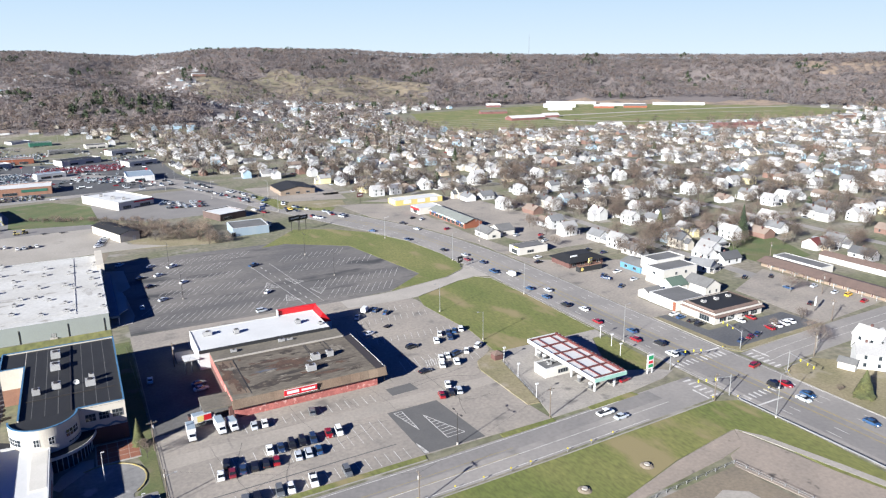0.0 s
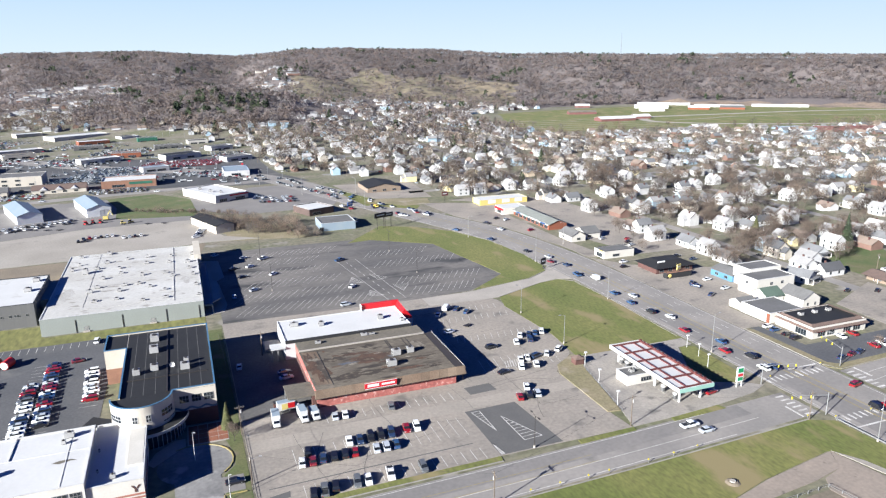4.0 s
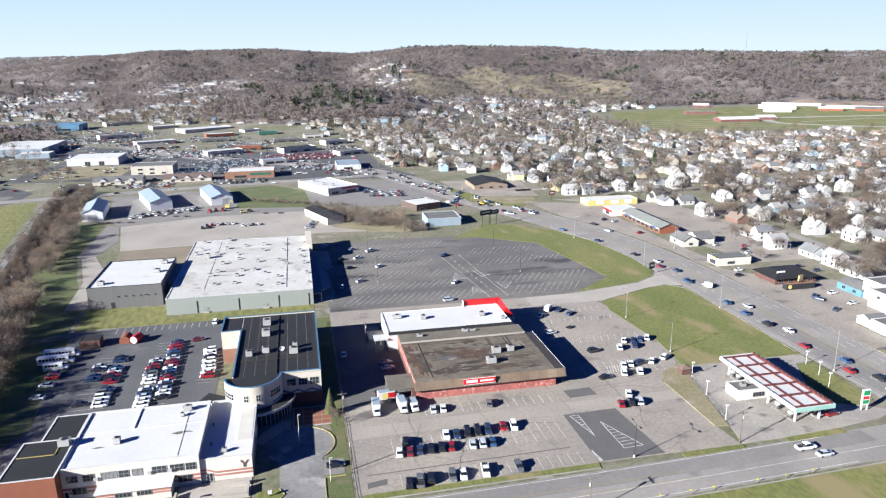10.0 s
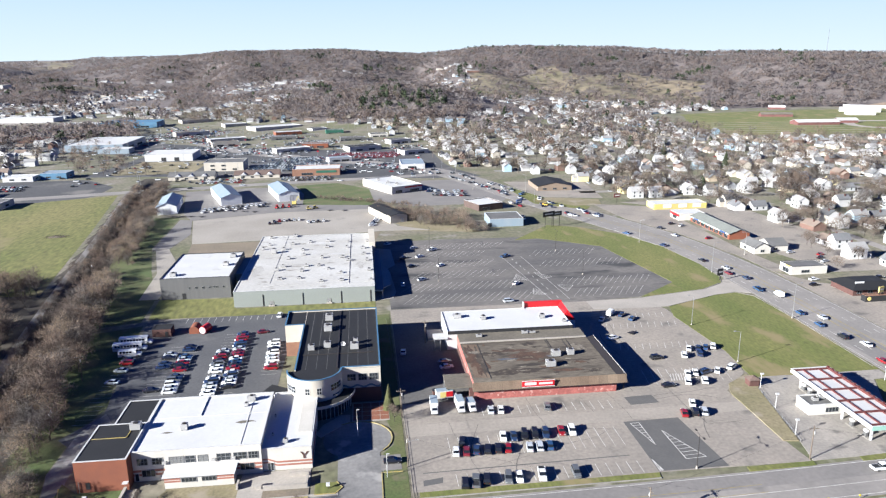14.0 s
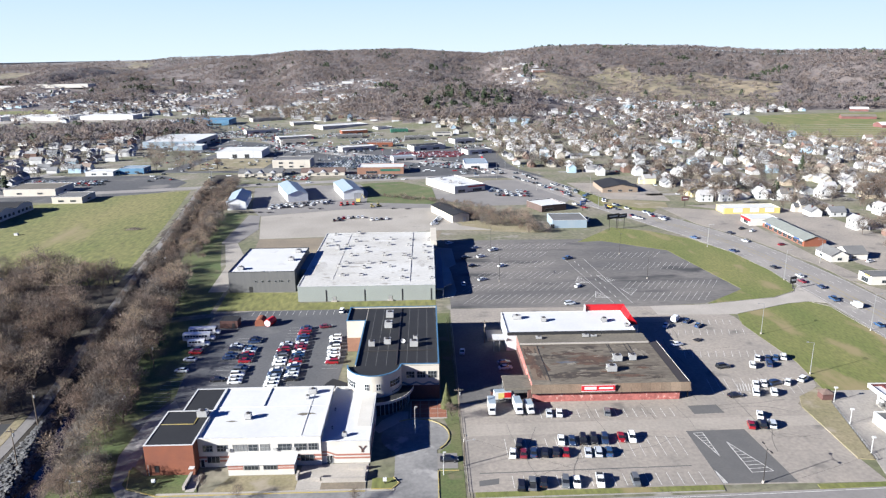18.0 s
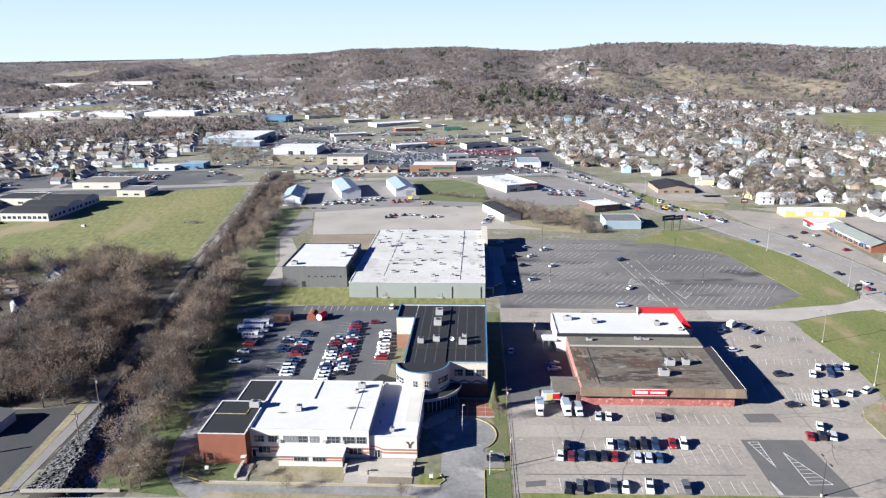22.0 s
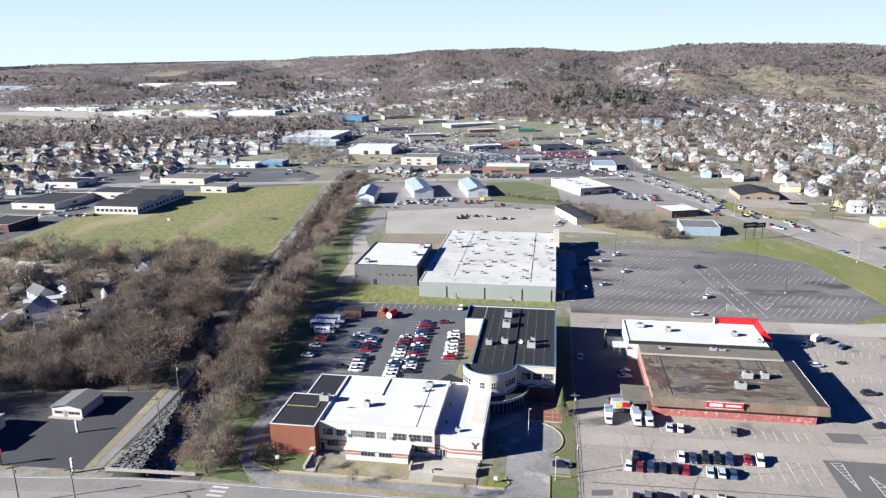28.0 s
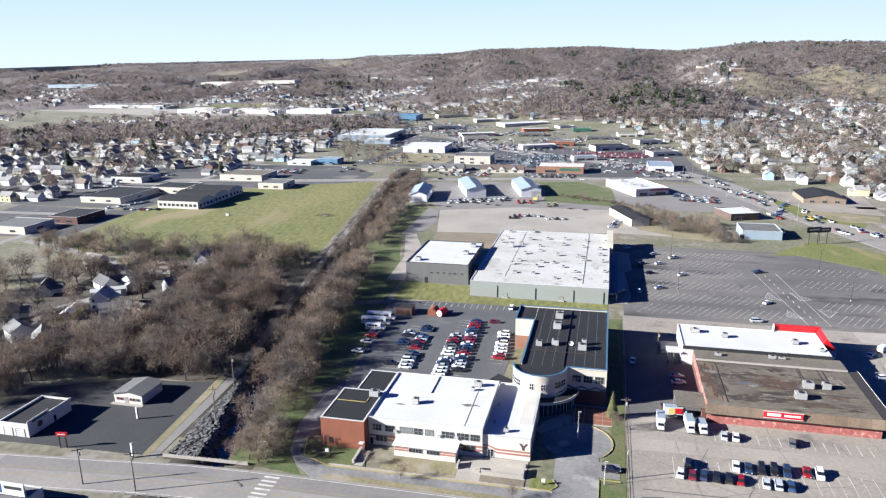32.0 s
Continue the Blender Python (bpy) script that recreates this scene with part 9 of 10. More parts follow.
# school car park
line_up("nR.s..s", -83.0, 234.0, 0.0, -2.9, 172), line_up("sk.nn", -69.6, 237.0, 0, -2.75, 3), line_up("k", -68.6, 209.1, 0, -2.75, 3), line_up("kn.bsrKr.ngWsw", -64.2, 242.8, 0.1, -2.75, 3)
line_up("skRkgww.wNsww", -52.0, 237.4, 0.1, -2.75, 183), line_up("nrRbNsmrwbkrwNswk", -47.3, 253.0, 0.12, -2.8, 183), line_up("WwkWswwR", -34.6, 243.1, 0.2, -3.2, 180)
park("sedan", "maroon", -40, 254.3, 15), park("suv", "white", -35.7, 271.6, 86)
# highway, junction and shops beyond
for code, x, y, rz in (("b", 151.8, 382.6, 125), ("k", 176.1, 392, 120), ("n", 161.7, 353.4, 112), ("s", 177.3, 373.5, 110), ("k", 168.6, 322.6, 100), ("s", 173.8, 308.2, 96), ("m", 170.6, 300, 96), ("n", 175.0, 291.8, 92), ("B", 171.2, 275.3, 90), ("v", 176.0, 267.1, 90), ("b", 171.7, 245.5, 90),
                       ("s", 177.4, 239.5, 90), ("b", 171.3, 232.5, 90), ("K", 172.2, 220.1, 90), ("w", 175.8, 212.5, 90), ("r", 193.4, 364.4, 20), ("r", 171.4, 198.8, 90), ("b", 176.3, 184.8, 90), ("r", 171.8, 177.9, 90), ("K", 176.8, 170.8, 90), ("W", 173.5, 161.8, 90), ("n", 177.4, 161.1, 90),
                       ("R", 190.7, 141.8, 10), ("K", 183.5, 128.6, 270), ("r", 187.3, 127.5, 270), ("b", 187.0, 119.7, 270), ("s", 183.4, 118.5, 270), ("b", 187.2, 100.2, 270), ("p", 125.9, 140.4, 2), ("s", 128.5, 136.6, 2), ("r", 145.5, 154.5, 10)):
    park(*CODE[code], x, y, rz, 0.08)
for code, x, y, rz in (("w", 220.4, 172.6, 85), ("r", 226.6, 172.9, 85), ("n", 204.5, 158.6, 20), ("m", 210.3, 159.4, 20), ("n", 214.4, 159.8, 20), ("r", 223.9, 162, 80), ("w", 228.6, 162.4, 80), ("W", 232.6, 162.4, 80), ("w", 236.6, 162.6, 80), ("w", 203.5, 190.2, 5), ("b", 203.3, 186.4, 5),
                       ("k", 204.0, 181.5, 5), ("K", 203.6, 177.4, 5), ("n", 213, 244.6, 40), ("n", 209.6, 228, 30), ("n", 211.5, 240.4, 120), ("s", 221.6, 232.8, 10), ("w", 223, 246, 10), ("w", 204.4, 285.4, 10), ("k", 199.6, 278, 10), ("r", 226, 282, 10), ("n", 232, 278, 10), ("k", 236, 284, 10), ("n", 240, 276, 10),
                       ("s", 228, 312, 20), ("k", 230, 318, 20), ("r", 234, 324, 20), ("s", 221, 330, 20), ("k", 188, 402, 30), ("s", 192, 396, 30), ("k", 262, 172, 20), ("b", 272, 190, 90), ("s", 284, 186, 10), ("s", 284, 176, 10), ("y", 285.4, 171, 10), ("r", 284, 163, 10), ("k", 280, 205, 30), ("k", 268, 210, 30)):
    park(*CODE[code], x, y, rz, 0.08)
for x, y, rz, c in ((-58, 447, 10, "kRwksw"), (-36, 442, 10, "wskw"), (-60, 441, 10, "kk")):
    line_up(c, x, y, 3.1, 0.5, 100)
line_up("wskwsW", 4, 426, 0.8, 3.4, 20), line_up("nksk", 50, 535, 1.0, 3.6, 10), line_up("skn", 100, 428, 1.0, 4.0, 10), line_up("rkw", 108, 470, -2, 6, 115), line_up("wks", 92, 560, -4, 10, 115), line_up("swk.s", 60, 622, -8, 10, 130)
for x, y, rz, kind, c in ((134, 436, 115, "sedan", "white"), (150, 430, 118, "suv", "silver"), (118, 512, 110, "sedan", "blue"), (126, 470, 290, "suv", "yellow"), (108, 528, 110, "sedan", "white"), (-20, 598, 5, "sedan", "white"), (-100, 588, 5, "sedan", "silver"), (-140, 580, 5, "sedan", "black")):
    park(kind, c, x, y, rz, 0.08)

# rows of parked cars on the far lots, too many to count
far_cars = Mesh()
fcm = [CAR_PAINT[c] for c in ("white", "silver", "black", "navy", "red", "grey", "maroon")] + [CAR_GLASS]


def far_row(x, y, n, dx, dy, choice):
    for i in range(n):
        if hr.random() < 0.86:
            c = hr.choice(choice)
            a, b = x + i * dx, y + i * dy
            far_cars.box(a - 0.9, a + 0.9, b - 2.2, b + 2.2, 0.35, 0.95, c)
            far_cars.prism([(a - 0.75, b - 1.4), (a + 0.75, b - 1.4), (a + 0.75, b + 1.0), (a - 0.75, b + 1.0)], 0.95, 1.45, 7, c)


MIXED, REDS = (0, 0, 1, 1, 2, 3, 5, 4, 2), (4, 4, 4, 6, 4, 0)
DARKS = (2, 3, 5, 1, 2, 3, 0, 1)
for k in range(13):
    far_row(-112 + k * 3, 664 + k * 7.2, 26 - k // 2, 2.75, 0, DARKS if k % 3 else MIXED)
for k in range(7):
    far_row(-42 + k * 2, 740 + k * 6.4, 28, 2.8, 0.1, REDS)
for k in range(12):
    far_row(-330 + k * 6, 950 + k * 13, 44 - k, 2.9, 0.3, MIXED)
for k in range(6):
    far_row(-262 + k * 6, 800 + k * 12, 30, 2.9, 0, MIXED)
for k in range(6):
    far_row(-150 + k * 4, 950 + k * 14, 30, 3.0, 0.3, MIXED)
for k in range(5):
    far_row(-140 + k * 6, 790 + k * 13, 26, 2.9, 0.2, MIXED), far_row(-96 + k * 3, 870 + k * 11, 22, 2.9, 0, MIXED)
for k in range(4):
    far_row(-10 + k * 8, 690 - k * 9, 14, 3.0, 0, MIXED), far_row(34, 800 + k * 12, 13, 3.0, 0, MIXED)
for k in range(3):
    far_row(-140, 604 + k * 8, 12, 3.2, 0, MIXED), far_row(-70, 606 + k * 7, 14, 3.1, 0, MIXED), far_row(52, 520 + k * 9, 9, 3, -0.6, MIXED), far_row(-300, 590 + k * 9, 9, 3.0, 0.2, MIXED), far_row(-410, 500 + k * 30, 9, 3, 0, MIXED)
for k in range(3):
    far_row(-340 - k * 12, 600 + k * 6, 14, 3.0, 0, MIXED)
far_row(-110, 490, 14, 3.0, 1.2, (0, 1, 2)), far_row(-110, 482, 14, 3.0, 1.2, (0, 1, 2)), far_row(-330, 418, 9, 2.9, 0.5, MIXED), far_row(-345, 420, 8, 2, 3.5, MIXED), far_row(-316, 500, 5, 3, 2, MIXED)
for i in range(760):
    a, b, c = hr.uniform(-330, 90), hr.uniform(606, 1190), hr.choice(MIXED)
    if -262 - (b - 640) * 0.5 < a < float(np.interp(b, [600, 690, 860, 1000, 1150], [92, 66, 62, 6, -60])) and wobble(a, b, 90, 77) > -0.2:
        w_, l_ = hr.choice(((0.9, 2.2), (2.2, 0.9)))
        far_cars.box(a - w_, a + w_, b - l_, b + l_, 0.35, 0.95, c).box(a - w_ * 0.66, a + w_ * 0.66, b - l_ * 0.66, b + l_ * 0.66, 0.95, 1.45, 7)
for i in range(210):
    b = hr.uniform(430, 1150)
    a = float(np.interp(b, [425, 480, 545, 612, 668, 708, 775, 900, 1150], [148, 126, 104, 80, 46, 0, -90, -190, -300])) + hr.choice((-8, -4.5, 4.5, 8))
    c = hr.choice(MIXED)
    far_cars.box(a - 1.1, a + 1.1, b - 2.0, b + 2.0, 0.35, 0.95, c).box(a - 0.8, a + 0.8, b - 1.3, b + 1.0, 0.95, 1.45, 7)
for x, y, rz in HOUSES[:900]:
    if hr.random() < 0.5 and math.hypot(x, y) < 1000:
        a, b, c = x + hr.choice((-8.5, 8.5)), y + hr.uniform(-4, 4), hr.choice(MIXED)
        far_cars.box(a - 0.9, a + 0.9, b - 2.2, b + 2.2, 0.35, 0.95, c).box(a - 0.75, a + 0.75, b - 1.3, b + 1.0, 0.95, 1.45, 7)
stuff("distant_cars", far_cars, fcm, "hundreds of parked cars on the far lots and drives", "cars")


# buses, trucks and a trailer
def bus(x, y, rz, ln=11.4, h=3.0):
    t = thing("bus", "white school bus with a row of dark windows" if ln > 9 else "short white minibus with dark windows", "bus", (x, y, 0.06), "buses", rz)
    a = ln / 2
    part("body", loft([(-a, 1.18, 1.05, 0.5, h), (-a + 0.15, 1.22, 1.1, 0.45, h + 0.05), (a - 1.9, 1.22, 1.1, 0.45, h + 0.05), (a - 1.5, 1.2, 1.08, 0.45, h)]), CAR_PAINT["white"], t, local=True)
    part("bonnet", loft([(a - 1.5, 1.1, 1.0, 0.5, 1.5), (a - 0.2, 1.05, 0.9, 0.5, 1.35), (a, 0.9, 0.8, 0.55, 1.1)]), CAR_PAINT["white"], t, local=True)
    part("windscreen", Mesh().box(a - 1.52, a - 1.44, -1.0, 1.0, 1.6, 2.6), CAR_GLASS, t, local=True)
    for s in (-1, 1):
        for i in range(int((ln - 3) / 1.05)):
            u = -a + 0.7 + i * 1.05
            part("window", Mesh().box(u, u + 0.8, s * 1.19 - 0.06, s * 1.19 + 0.06, 1.75, 2.45), CAR_GLASS, t, local=True)
        part("stripe", Mesh().box(-a + 0.1, a - 1.6, s * 1.235 - 0.02, s * 1.235 + 0.02, 1.3, 1.42), DARK_TRIM, t, local=True)
    for wx in (-a * 0.55, a * 0.72):
        for wy in (-1.1, 1.1):
            o = share("wheel", WHEEL, t, (wx, wy, 0.48))
            o.scale = (1.4, 1.4, 1.4)
    return t


bus(-85.0, 249.4, 3), bus(-85.4, 243.8, 3), bus(-83.8, 238.2, 3, 7.6, 2.5)


def box_truck(x, y, rz, colour, cab_colour, label, ln=7.0, h=3.1):
    t = thing("box_truck", label, "truck", (x, y, 0.06), "delivery trucks", rz)
    part("box", Mesh().box(-ln / 2, ln / 2 - 2.0, -1.12, 1.12, 0.75, h), colour, t, local=True)
    part("box_roof", Mesh().box(-ln / 2 + 0.05, ln / 2 - 2.05, -1.07, 1.07, h, h + 0.05), BLUE_METAL_ROOF, t, local=True)
    part("cab", loft([(ln / 2 - 2.0, 1.0, 0.92, 0.45, 2.2), (ln / 2 - 1.0, 1.0, 0.86, 0.45, 2.15), (ln / 2 - 0.75, 1.0, 0.85, 0.45, 1.4), (ln / 2, 0.9, 0.8, 0.5, 1.15)]), cab_colour, t, local=True)
    part("windscreen", Mesh().face([(ln / 2 - 0.72, -0.78, 1.42), (ln / 2 - 0.72, 0.78, 1.42), (ln / 2 - 0.97, 0.78, 2.1), (ln / 2 - 0.97, -0.78, 2.1)]), CAR_GLASS, t, local=True)
    part("bumper", Mesh().box(ln / 2 - 0.05, ln / 2 + 0.1, -0.95, 0.95, 0.4, 0.65), DARK_STEEL, t, local=True)
    for wx in (-ln * 0.3, ln * 0.33):
        for wy in (-0.95, 0.95):
            share("wheel", WHEEL, t, (wx, wy, 0.34))
    return t


box_truck(18.0, 185.4, -92, WHITE_METAL, WHITE_METAL, "white delivery truck with a plain white box"), box_truck(25.7, 185.2, -86, WHITE_METAL, WHITE_METAL, "white rental truck with yellow stripes and pale blue box roof", 6.6)
tk = box_truck(22.8, 192.2, 4, WHITE_METAL, WHITE_METAL, "white delivery truck with yellow and red painted panels under the awning", 7.2)
part("yellow_panel", Mesh().box(-2.4, -0.6, -1.16, -1.12, 1.0, 2.8), YELLOW_WALL, tk, local=True)
part("red_panel", Mesh().box(-0.6, 1.5, -1.16, -1.12, 1.2, 2.9), RED_METAL, tk, local=True)
box_truck(29.0, 184.8, -84, WHITE_METAL, WHITE_METAL, "short white truck with a rounded red and white box", 5.6, 2.5)
tl = thing("trailer", "small dark flatbed trailer standing in the car park", "trailer", (97.5, 234.4, 0.06), rz=30)
part("bed", Mesh().box(-1.6, 1.6, -0.8, 0.8, 0.5, 0.62), DARK_STEEL, tl, local=True)
part("drawbar", Mesh().box(1.6, 3.0, -0.05, 0.05, 0.45, 0.55), DARK_STEEL, tl, local=True)
for s in (-0.85, 0.85):
    share("wheel", WHEEL, tl, (-0.2, s, 0.34))
dp = thing("dumpster", "dark brown rubbish container beside the shop", "container", (20, 195.6, 0.06))
part("bin", Mesh().box(-1.4, 1.4, -0.9, 0.9, 0.1, 1.4), DARK_BRICK, dp, local=True)
part("lid", Mesh().box(-1.45, 1.45, -0.95, 0.95, 1.4, 1.48), DARK_TRIM, dp, local=True)
ex_ = thing("excavator", "yellow excavator with raised arm in the yard", "excavator", (-50, 500, 0.1))
part("tracks", Mesh().box(-1.6, 1.6, -2, -1.2, 0, 0.9).box(-1.6, 1.6, 1.2, 2, 0, 0.9), DARK_TRIM, ex_, local=True)
part("house", Mesh().box(-1.5, 1.5, -1.5, 1.5, 0.9, 2.6), YELLOW_WALL, ex_, local=True)
part("arm", Mesh().tube((1, 0, 2), (3.0, 0, 6.4), 0.3, 0.25).tube((3.0, 0, 6.4), (4.6, 0, 3.2), 0.25, 0.2), YELLOW_WALL, ex_, local=True)


def machine(x, y, rz, colour, label):
    t = thing("tractor", label, "machine", (x, y, 0.1), "yard machines", rz)
    part("body", loft([(-1.6, 0.7, 0.6, 0.5, 1.3), (0.0, 0.75, 0.65, 0.5, 1.4), (1.7, 0.55, 0.45, 0.6, 1.3)]), colour, t, local=True)
    part("cab", Mesh().prism([(-1.3, -0.6), (0.1, -0.6), (0.1, 0.6), (-1.3, 0.6)], 1.4, 2.5), CAR_GLASS, t, local=True)
    part("cab_roof", Mesh().box(-1.4, 0.2, -0.7, 0.7, 2.5, 2.62), colour, t, local=True)
    for wx, wy, sc in ((-1.0, -0.9, 1.7), (-1.0, 0.9, 1.7), (1.2, -0.75, 1.1), (1.2, 0.75, 1.1)):
        o = share("wheel", WHEEL, t, (wx, wy, 0.34 * sc))
        o.scale = (sc, sc, sc)
    return t


for x, y, rz, cm, lab in ((-60.8, 489.5, 70, RED_METAL, "small red tractor parked in the yard"), (-56.8, 491.8, 80, RED_METAL, "small red tractor parked in the yard"), (-52.4, 491.6, 75, RED_METAL, "small red tractor parked in the yard"), (-38.4, 482, 10, YELLOW_WALL, "yellow loader parked in the yard"), (-34, 484, 30, YELLOW_WALL, "yellow loader parked in the yard")):
    machine(x, y, rz, cm, lab)
for x, y, rz in ((-127, 472, 14), (-121, 471, 12), (-115, 470, 10), (-108, 468.6, 12), (-98, 486, 30), (-90, 484, 24), (-82, 481, 20), (-75, 479, 18), (-24, 476, 8), (-14, 474, 8)):
    copy_thing(tl, pose(x, y, 0.06, 0, 0, rz))
pile = thing("brush_pile", "dark brown pile of cut brush lying in the field", "brush pile", (-182, 426, 0))
pm_ = Mesh()
pr_ = random.Random(8)
for i in range(160):
    a, q = pr_.uniform(0, 6.28), pr_.uniform(0, 4.5)
    x, y, z = -182 + 1.6 * q * math.cos(a), 426 + q * math.sin(a), pr_.uniform(0.1, 1.3) * (1 - q / 5)
    pm_.tube((x, y, z), (x + pr_.uniform(-1.4, 1.4), y + pr_.uniform(-1.4, 1.4), z + pr_.uniform(-0.1, 0.5)), 0.07, 0.03, 3)
part("branches", pm_, BARK, pile)
part("earth", Mesh().prism([(-187, 424.6), (-182, 423.4), (-177.4, 425), (-178, 427.6), (-183, 428.8), (-186.6, 427.4)], 0.0, 0.18), DIRT, pile)
bx_ = thing("field_box", "small white box standing in the grass field", "box", (-248, 415, 0.03))
part("body", Mesh().box(-1.1, 1.1, -0.7, 0.7, 0, 1.2), WHITE_METAL, bx_, local=True)
part("lid", Mesh().box(-1.15, 1.15, -0.75, 0.75, 1.2, 1.28), UNIT, bx_, local=True)
for x, y in ((117.6, 114.8), (97.2, 114.1)):
    md = thing("manhole_mound", "round concrete manhole on a bare mound in the lawn", "manhole", (x, y, 0.1), "manholes")
    part("mound", Mesh().tube((0, 0, -0.1), (0, 0, 0.35), 2.0, 1.2, 14), DIRT, md, local=True)
    part("ring", Mesh().tube((0, 0, 0.35), (0, 0, 0.6), 0.75, 0.7, 14), CONCRETE, md, local=True)


# ---- poles, lamps and signs ----
def utility_pole(x, y, h, rz=0.0, lamp=False):
    z = float(height(x, y))
    t = thing("utility_pole", "weathered wooden utility pole with a crossarm", "utility pole", (x, y, z), "utility poles", rz)
    part("pole", Mesh().tube((0, 0, -0.2), (0, 0, h), 0.17, 0.11, 8), POLE_WOOD, t, local=True)
    part("crossarm", Mesh().box(-1.3, 1.3, -0.07, 0.07, h - 0.9, h - 0.72), POLE_WOOD, t, local=True)
    for u in (-1.15, -0.5, 0.5, 1.15):
        part("insulator", Mesh().tube((u, 0, h - 0.72), (u, 0, h - 0.5), 0.07, 0.04, 6), STEEL, t, local=True)
    part("transformer", Mesh().tube((0.3, 0, h - 2.4), (0.3, 0, h - 1.5), 0.24, 0.24, 10), UNIT, t, local=True)
    if lamp:
        part("lamp_arm", Mesh().tube((0, 0, h - 2), (0, -2.2, h - 1.5), 0.05, 0.05, 6), STEEL, t, local=True)
        part("lamp_head", Mesh().box(-0.18, 0.18, -2.8, -2.1, h - 1.6, h - 1.45), UNIT, t, local=True)
    return t


for x, y, h, rz, lp in ((8.2, 182.9, 9, 5, 0), (8.4, 157, 9, 90, 1), (111, 147, 9.6, 0, 0), (-121.9, 126.2, 10.3, 30, 0), (-107.2, 126.4, 11, 30, 1), (-106.5, 161.6, 10.8, 15, 0), (-112.4, 182.5, 11, 15, 0), (-89.3, 187.2, 8, 20, 1), (-93.2, 219.7, 9.2, 15, 0), (-104, 268, 9, 15, 0), (-122, 262, 9, 15, 0), (215.8, 138, 9, 0, 0), (-84, 144, 8, 90, 1), (-134, 345, 9, 10, 0),
                      (252, 156, 9, 90, 0), (278, 178, 9.5, 0, 0), (306, 226, 9, 0, 0), (255, 262, 9, 0, 0), (160, 131.2, 9, 0, 0), (60, 128, 9, 90, 0), (20, 236, 9, 0, 0)):
    utility_pole(x, y, h, rz, lp)
wires = Mesh()


def wire(a, b, sag=0.8):
    p, q = Vector(a), Vector(b)
    last = p
    for i in range(1, 9):
        t = i / 8
        c = p.lerp(q, t) - Vector((0, 0, sag * 4 * t * (1 - t)))
        wires.tube(last, c, 0.022, 0.022, 3)
        last = c


for a, b in (((8.2, 182.9, 8.4), (8.4, 157, 8.4)), ((8.2, 182.9, 8.4), (25, 229, 6)), ((-121.9, 126.2, 9.6), (-107.2, 126.4, 10.3)), ((-107.2, 126.4, 10.3), (-84, 144, 7.4)), ((-106.5, 161.6, 10.2), (-112.4, 182.5, 10.3)), ((-106.5, 161.6, 10.2), (-107.2, 126.4, 10.3)), ((8.4, 157, 8.4), (60, 128, 8.4)), ((60, 128, 8.4), (111, 147, 9)), ((111, 147, 9), (160, 131.2, 8.4))):
    wire(a, b)
stuff("overhead_wire", wires, [DARK_STEEL], "thin dark overhead wires between the poles", "wires")


def street_lamp(x, y, h, rz, dark=False, double=False):
    t = thing("street_lamp", "tall dark steel car park lamp" if dark else "tall grey steel street lamp", "street lamp", (x, y, 0.05), "street lamps", rz)
    mt = DARK_STEEL if dark else STEEL
    part("base", Mesh().tube((0, 0, 0), (0, 0, 0.7), 0.3, 0.28, 10), CONCRETE, t, local=True)
    part("pole", Mesh().tube((0, 0, 0.7), (0, 0, h), 0.12, 0.07, 8), mt, t, local=True)
    for s in ((1, -1) if double else (1,)):
        part("arm", Mesh().tube((0, 0, h - 0.1), (s * 1.8, 0, h + 0.25), 0.05, 0.04, 6), mt, t, local=True)
        part("head", Mesh().box(min(s * 1.7, s * 2.5), max(s * 1.7, s * 2.5), -0.2, 0.2, h + 0.18, h + 0.36), mt, t, local=True)
    return t


for x, y, h, rz in ((165.7, 241, 14.4, 0), (164.2, 303.7, 14.4, 0), (152, 363.5, 12.6, -30), (167.1, 115.5, 13.6, 0), (167.3, 179.3, 14.2, 0), (123.5, 239.7, 12, 180), (123.5, 205.4, 11, 180), (118, 470, 13, -30), (86, 540, 13, -30), (60, 596, 13, -30), (195.6, 330, 12, 180), (126, 530, 12, 150)):
    street_lamp(x, y, h, rz)
for x, y, h in ((102.2, 309, 11.3), (100.8, 352.1, 11.3), (32.9, 308.4, 11.5), (33.7, 361.5, 12.6), (80.4, 146.7, 9.4)):
    street_lamp(x, y, h, 90, True, True)
for x, y, h in ((-4.3, 173.7, 8), (3.0, 153, 6.5)):
    fp = thing("flag_pole", "slim white pole beside the turning circle", "pole", (x, y, 0.1), "poles")
    part("pole", Mesh().tube((0, 0, 0), (0, 0, h), 0.09, 0.05, 8), WHITE_METAL, fp, local=True)
    part("finial", Mesh().box(-0.1, 0.7, -0.1, 0.1, h - 0.15, h), WHITE_METAL, fp, local=True)
for x, y in ((120.6, 186.6), (117.6, 173.4), (114.4, 158.6), (157.6, 170, ), (160.6, 178), (162.2, 186)):
    lp = thing("forecourt_lamp", "short white lamp post of the petrol station", "street lamp", (x, y, 0.1), "forecourt lamps")
    part("pole", Mesh().tube((0, 0, 0), (0, 0, 4.6), 0.1, 0.08, 6), WHITE_METAL, lp, local=True)
    part("head", Mesh().box(-0.35, 0.6, -0.25, 0.25, 4.4, 4.8), WHITE_METAL, lp, local=True)
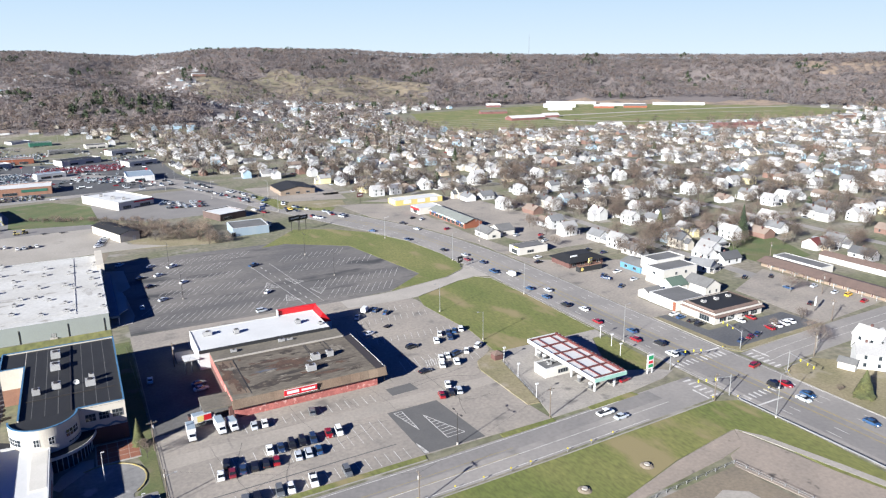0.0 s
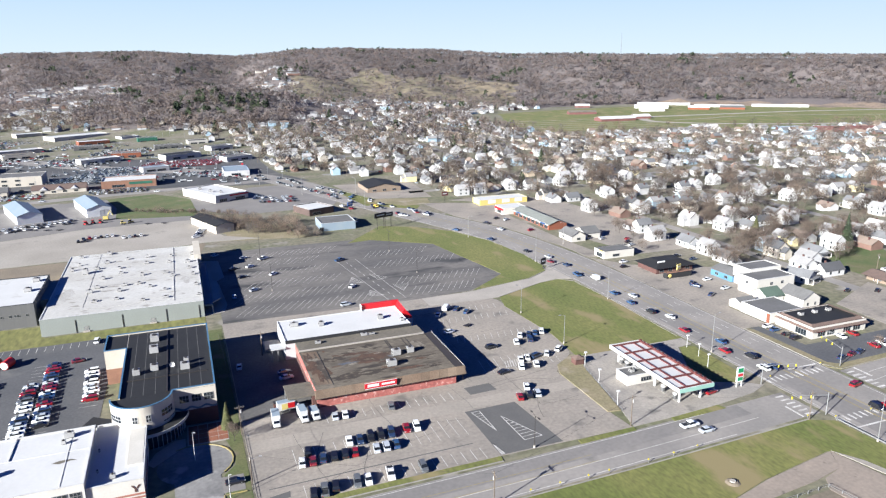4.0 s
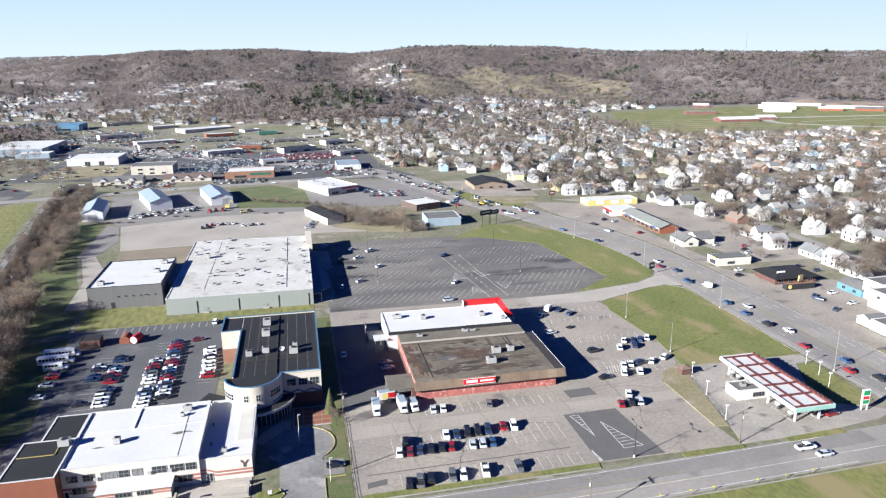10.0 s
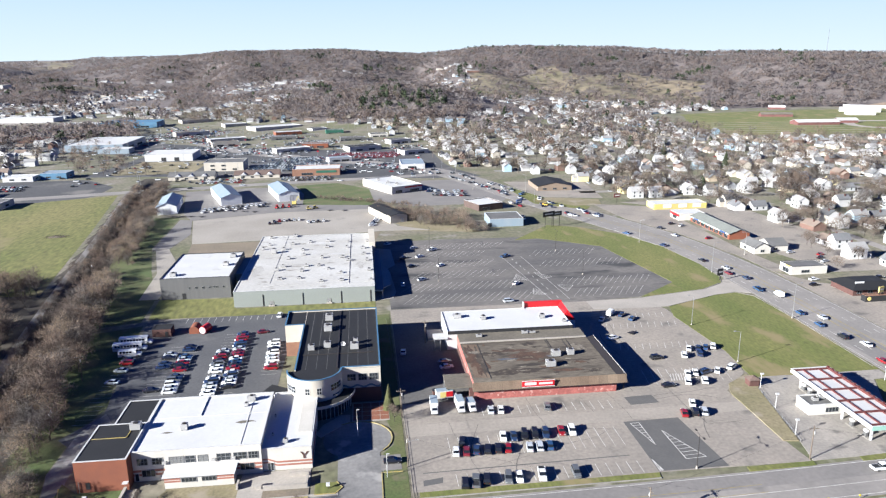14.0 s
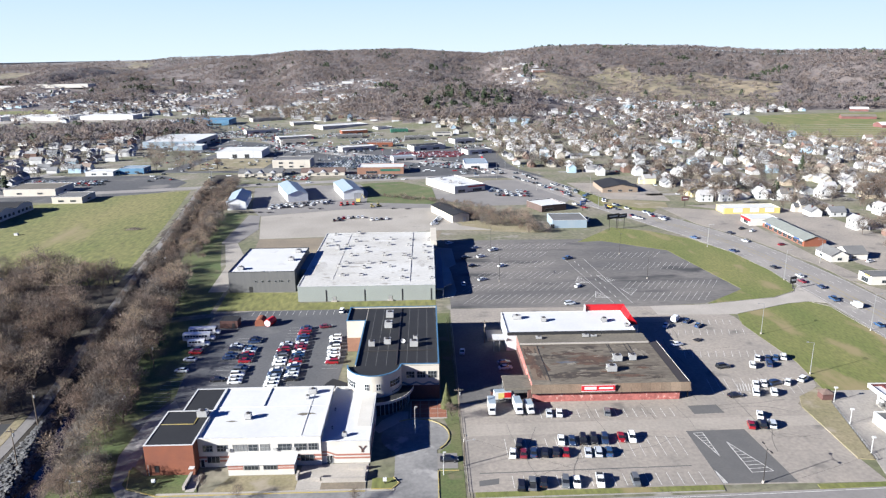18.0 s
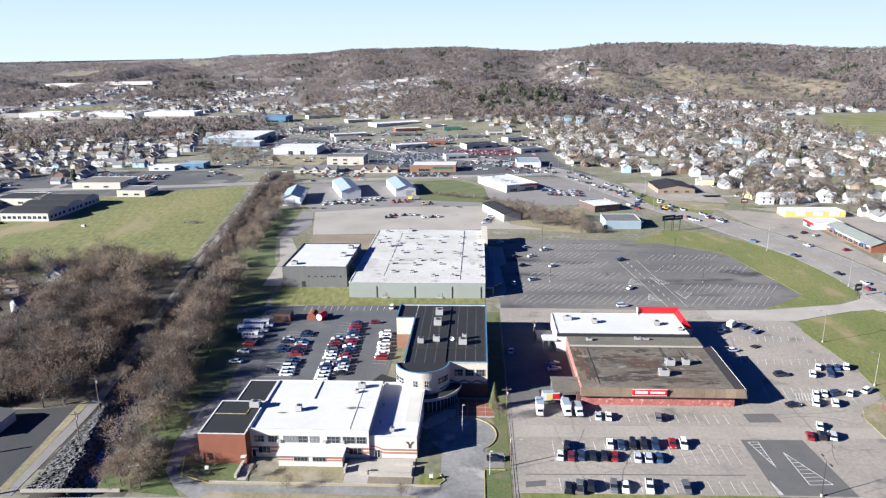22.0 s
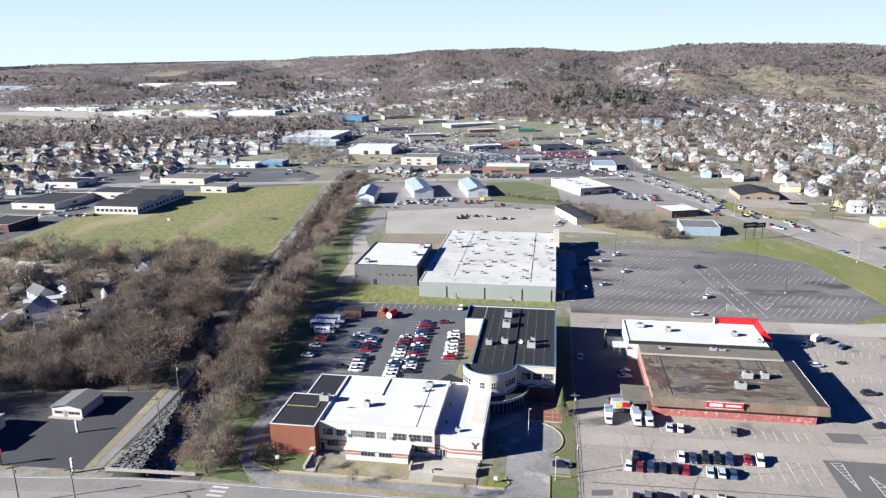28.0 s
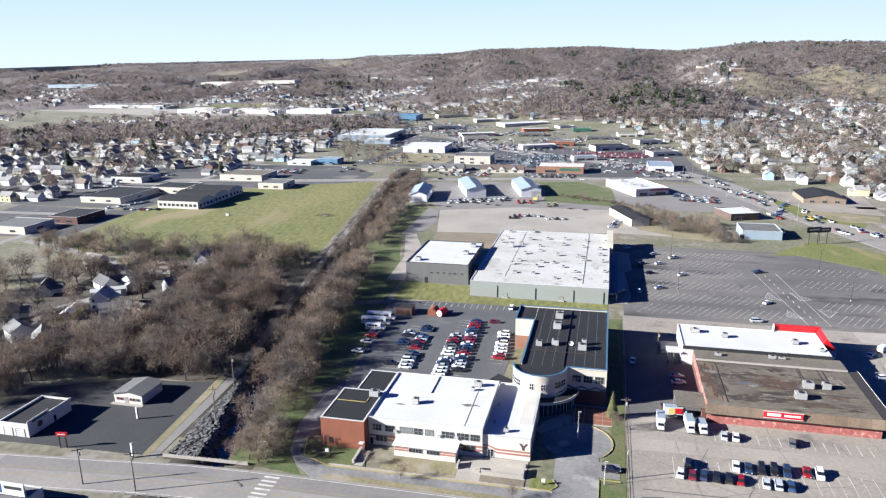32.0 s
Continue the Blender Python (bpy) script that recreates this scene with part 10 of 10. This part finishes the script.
for x, y, rz in ((164.4, 153.6, 0), (198.6, 154.2, 90), (166.8, 131.6, 180), (197.6, 134.6, 270)):
    sgn = thing("traffic_signal", "grey mast arm with hanging yellow traffic signals", "traffic signal", (x, y, 0.05), "traffic signals", rz)
    part("mast", Mesh().tube((0, 0, 0), (0, 0, 7.0), 0.16, 0.12, 8), STEEL, sgn, local=True)
    part("arm", Mesh().tube((0, 0, 6.2), (11, -3, 6.6), 0.1, 0.06, 6), STEEL, sgn, local=True)
    for u in (5, 8, 10.6):
        part("signal_head", Mesh().box(u - 0.14, u + 0.14, -u * 0.27 - 0.14, -u * 0.27 + 0.14, 5.5, 6.3), YELLOW_SIGN, sgn, local=True)
for x, y in ((167.0, 128.6), (170, 155.5), (193, 157), (160, 131.8), (196, 133), (180, 128), (60, 128.9), (78, 129.0), (92, 129.2), (104, 129.6), (70, 129), (120, 130.4), (86, 129.1), (112, 129.8)):
    mk = thing("marker_post", "short post with a bright yellow reflector", "marker", (x, y, 0.1), "marker posts")
    part("post", Mesh().box(-0.05, 0.05, -0.05, 0.05, 0, 0.8), STEEL, mk, local=True)
    part("reflector", Mesh().tube((0, -0.06, 1.0), (0, 0.06, 1.0), 0.24, 0.24, 10), YELLOW_SIGN, mk, local=True)


def pole_sign(x, y, h, w, hh, face, label, rz=0.0, two=True):
    t = thing("roadside_sign", label, "sign", (x, y, 0.05), "roadside signs", rz)
    for u in ((-w * 0.3, w * 0.3) if two else (0,)):
        part("post", Mesh().box(u - 0.12, u + 0.12, -0.12, 0.12, 0, h), DARK_STEEL, t, local=True)
    part("cabinet", Mesh().box(-w / 2, w / 2, -0.25, 0.25, h - hh, h), face, t, local=True)
    part("bar", Mesh().box(-w * 0.35, w * 0.35, -0.28, -0.25, h - hh * 0.6, h - hh * 0.35), WHITE_SIGN, t, local=True)
    return t


pole_sign(161.6, 291, 5.6, 3.2, 3.0, BLACK_SIGN, "dark roadside sign beside the entry drive", 20, False), pole_sign(111, 405, 10, 9, 3.0, BLACK_SIGN, "large dark roadside billboard on two posts", 25), pole_sign(117, 409, 9, 8, 2.6, BLACK_SIGN, "large dark roadside billboard on two posts", 25)
pole_sign(105, 460, 7, 4, 2.6, BLUE_SIGN, "blue roadside sign on one post", 20, False), pole_sign(178, 470, 7, 5, 2.8, MAROON, "maroon roadside sign on a post", 10, False), pole_sign(214.5, 256, 6, 3, 2.4, YELLOW_WALL, "yellow fast-food sign on a post", 20), pole_sign(256, 166, 6, 3, 3.2, WHITE_SIGN, "white motel sign on a post", 30, False)
pole_sign(-139, 139.6, 4.6, 3.0, 1.0, RED_SIGN, "red sign frame on two white posts", 10), pole_sign(-117.5, 139.4, 4.2, 0.5, 4.0, WHITE_SIGN, "narrow white post sign with red foot", 0, False), pole_sign(-129.4, 157.6, 3.8, 0.5, 3.6, WHITE_SIGN, "narrow white post by the shop", 0, False), pole_sign(-11.4, 150, 1.6, 0.9, 0.8, WHITE_SIGN, "small white notice on a post", 0, False), pole_sign(-68, 151.6, 1.6, 0.9, 0.8, WHITE_SIGN, "small white notice on a post", 0, False)
tw = thing("radio_mast", "far slender lattice radio mast on the hill", "mast", (1360, 1979, float(height(1360, 1979))))
part("mast", Mesh().tube((0, 0, 0), (0, 0, 78), 0.7, 0.3, 4), DARK_STEEL, tw, local=True)

# riprap on the bank by the bridge
rip = Mesh()
rr = random.Random(17)
for i in range(1500):
    y = rr.uniform(143, 192)
    x = rr.uniform(float(np.interp(y, [140, 186, 200], [-109.5, -112.6, -115])), float(lerp_list(y, CREEK)) - 2.6)
    z = float(height(x, y))
    s = rr.uniform(0.2, 0.5)
    a = rr.uniform(0, 3.1)
    c, q = math.cos(a) * s, math.sin(a) * s
    rip.prism([(x - c, y - q), (x + q, y - c), (x + c, y + q * 0.8), (x - q * 0.9, y + c)], z - 0.3, z + s * rr.uniform(0.3, 0.8))
stuff("riprap", rip, [RIPRAP], "grey broken limestone lining the creek bank", "stones")

# signs of the far shops
sg_ = Mesh()
for i in range(44):
    b = hr.uniform(610, 1180)
    a = float(np.interp(b, [612, 668, 708, 775, 900, 1150], [80, 46, 0, -90, -190, -300])) + hr.choice((-1, 1)) * hr.uniform(15, 34)
    h_, w_ = hr.uniform(3, 7), hr.uniform(0.5, 1.2)
    sg_.box(a - 0.15, a + 0.15, b - 0.15, b + 0.15, 0, h_, 4).box(a - w_, a + w_, b - 0.25, b + 0.25, h_, h_ + hr.uniform(0.7, 1.5), hr.choice((0, 1, 1, 1, 2, 1)))
stuff("distant_signs", sg_, [RED_SIGN, WHITE_SIGN, BLUE_SIGN, YELLOW_WALL, STEEL], "small coloured pole signs along the shopping strip", "signs")

# lamp and line poles of the far lots
poles = Mesh()
for i in range(90):
    x, y = hr.uniform(-330, 80), hr.uniform(600, 1150)
    if x > -240 - (y - 640) * 0.45 and x < 90 - max(0, y - 860) * 0.3:
        poles.box(x - 0.11, x + 0.11, y - 0.11, y + 0.11, 0, hr.uniform(8, 12)).box(x - 0.9, x + 0.9, y - 0.2, y + 0.2, 8, 8.2)
stuff("distant_poles", poles, [STEEL], "pale lamp posts over the far lots", "lamp posts")
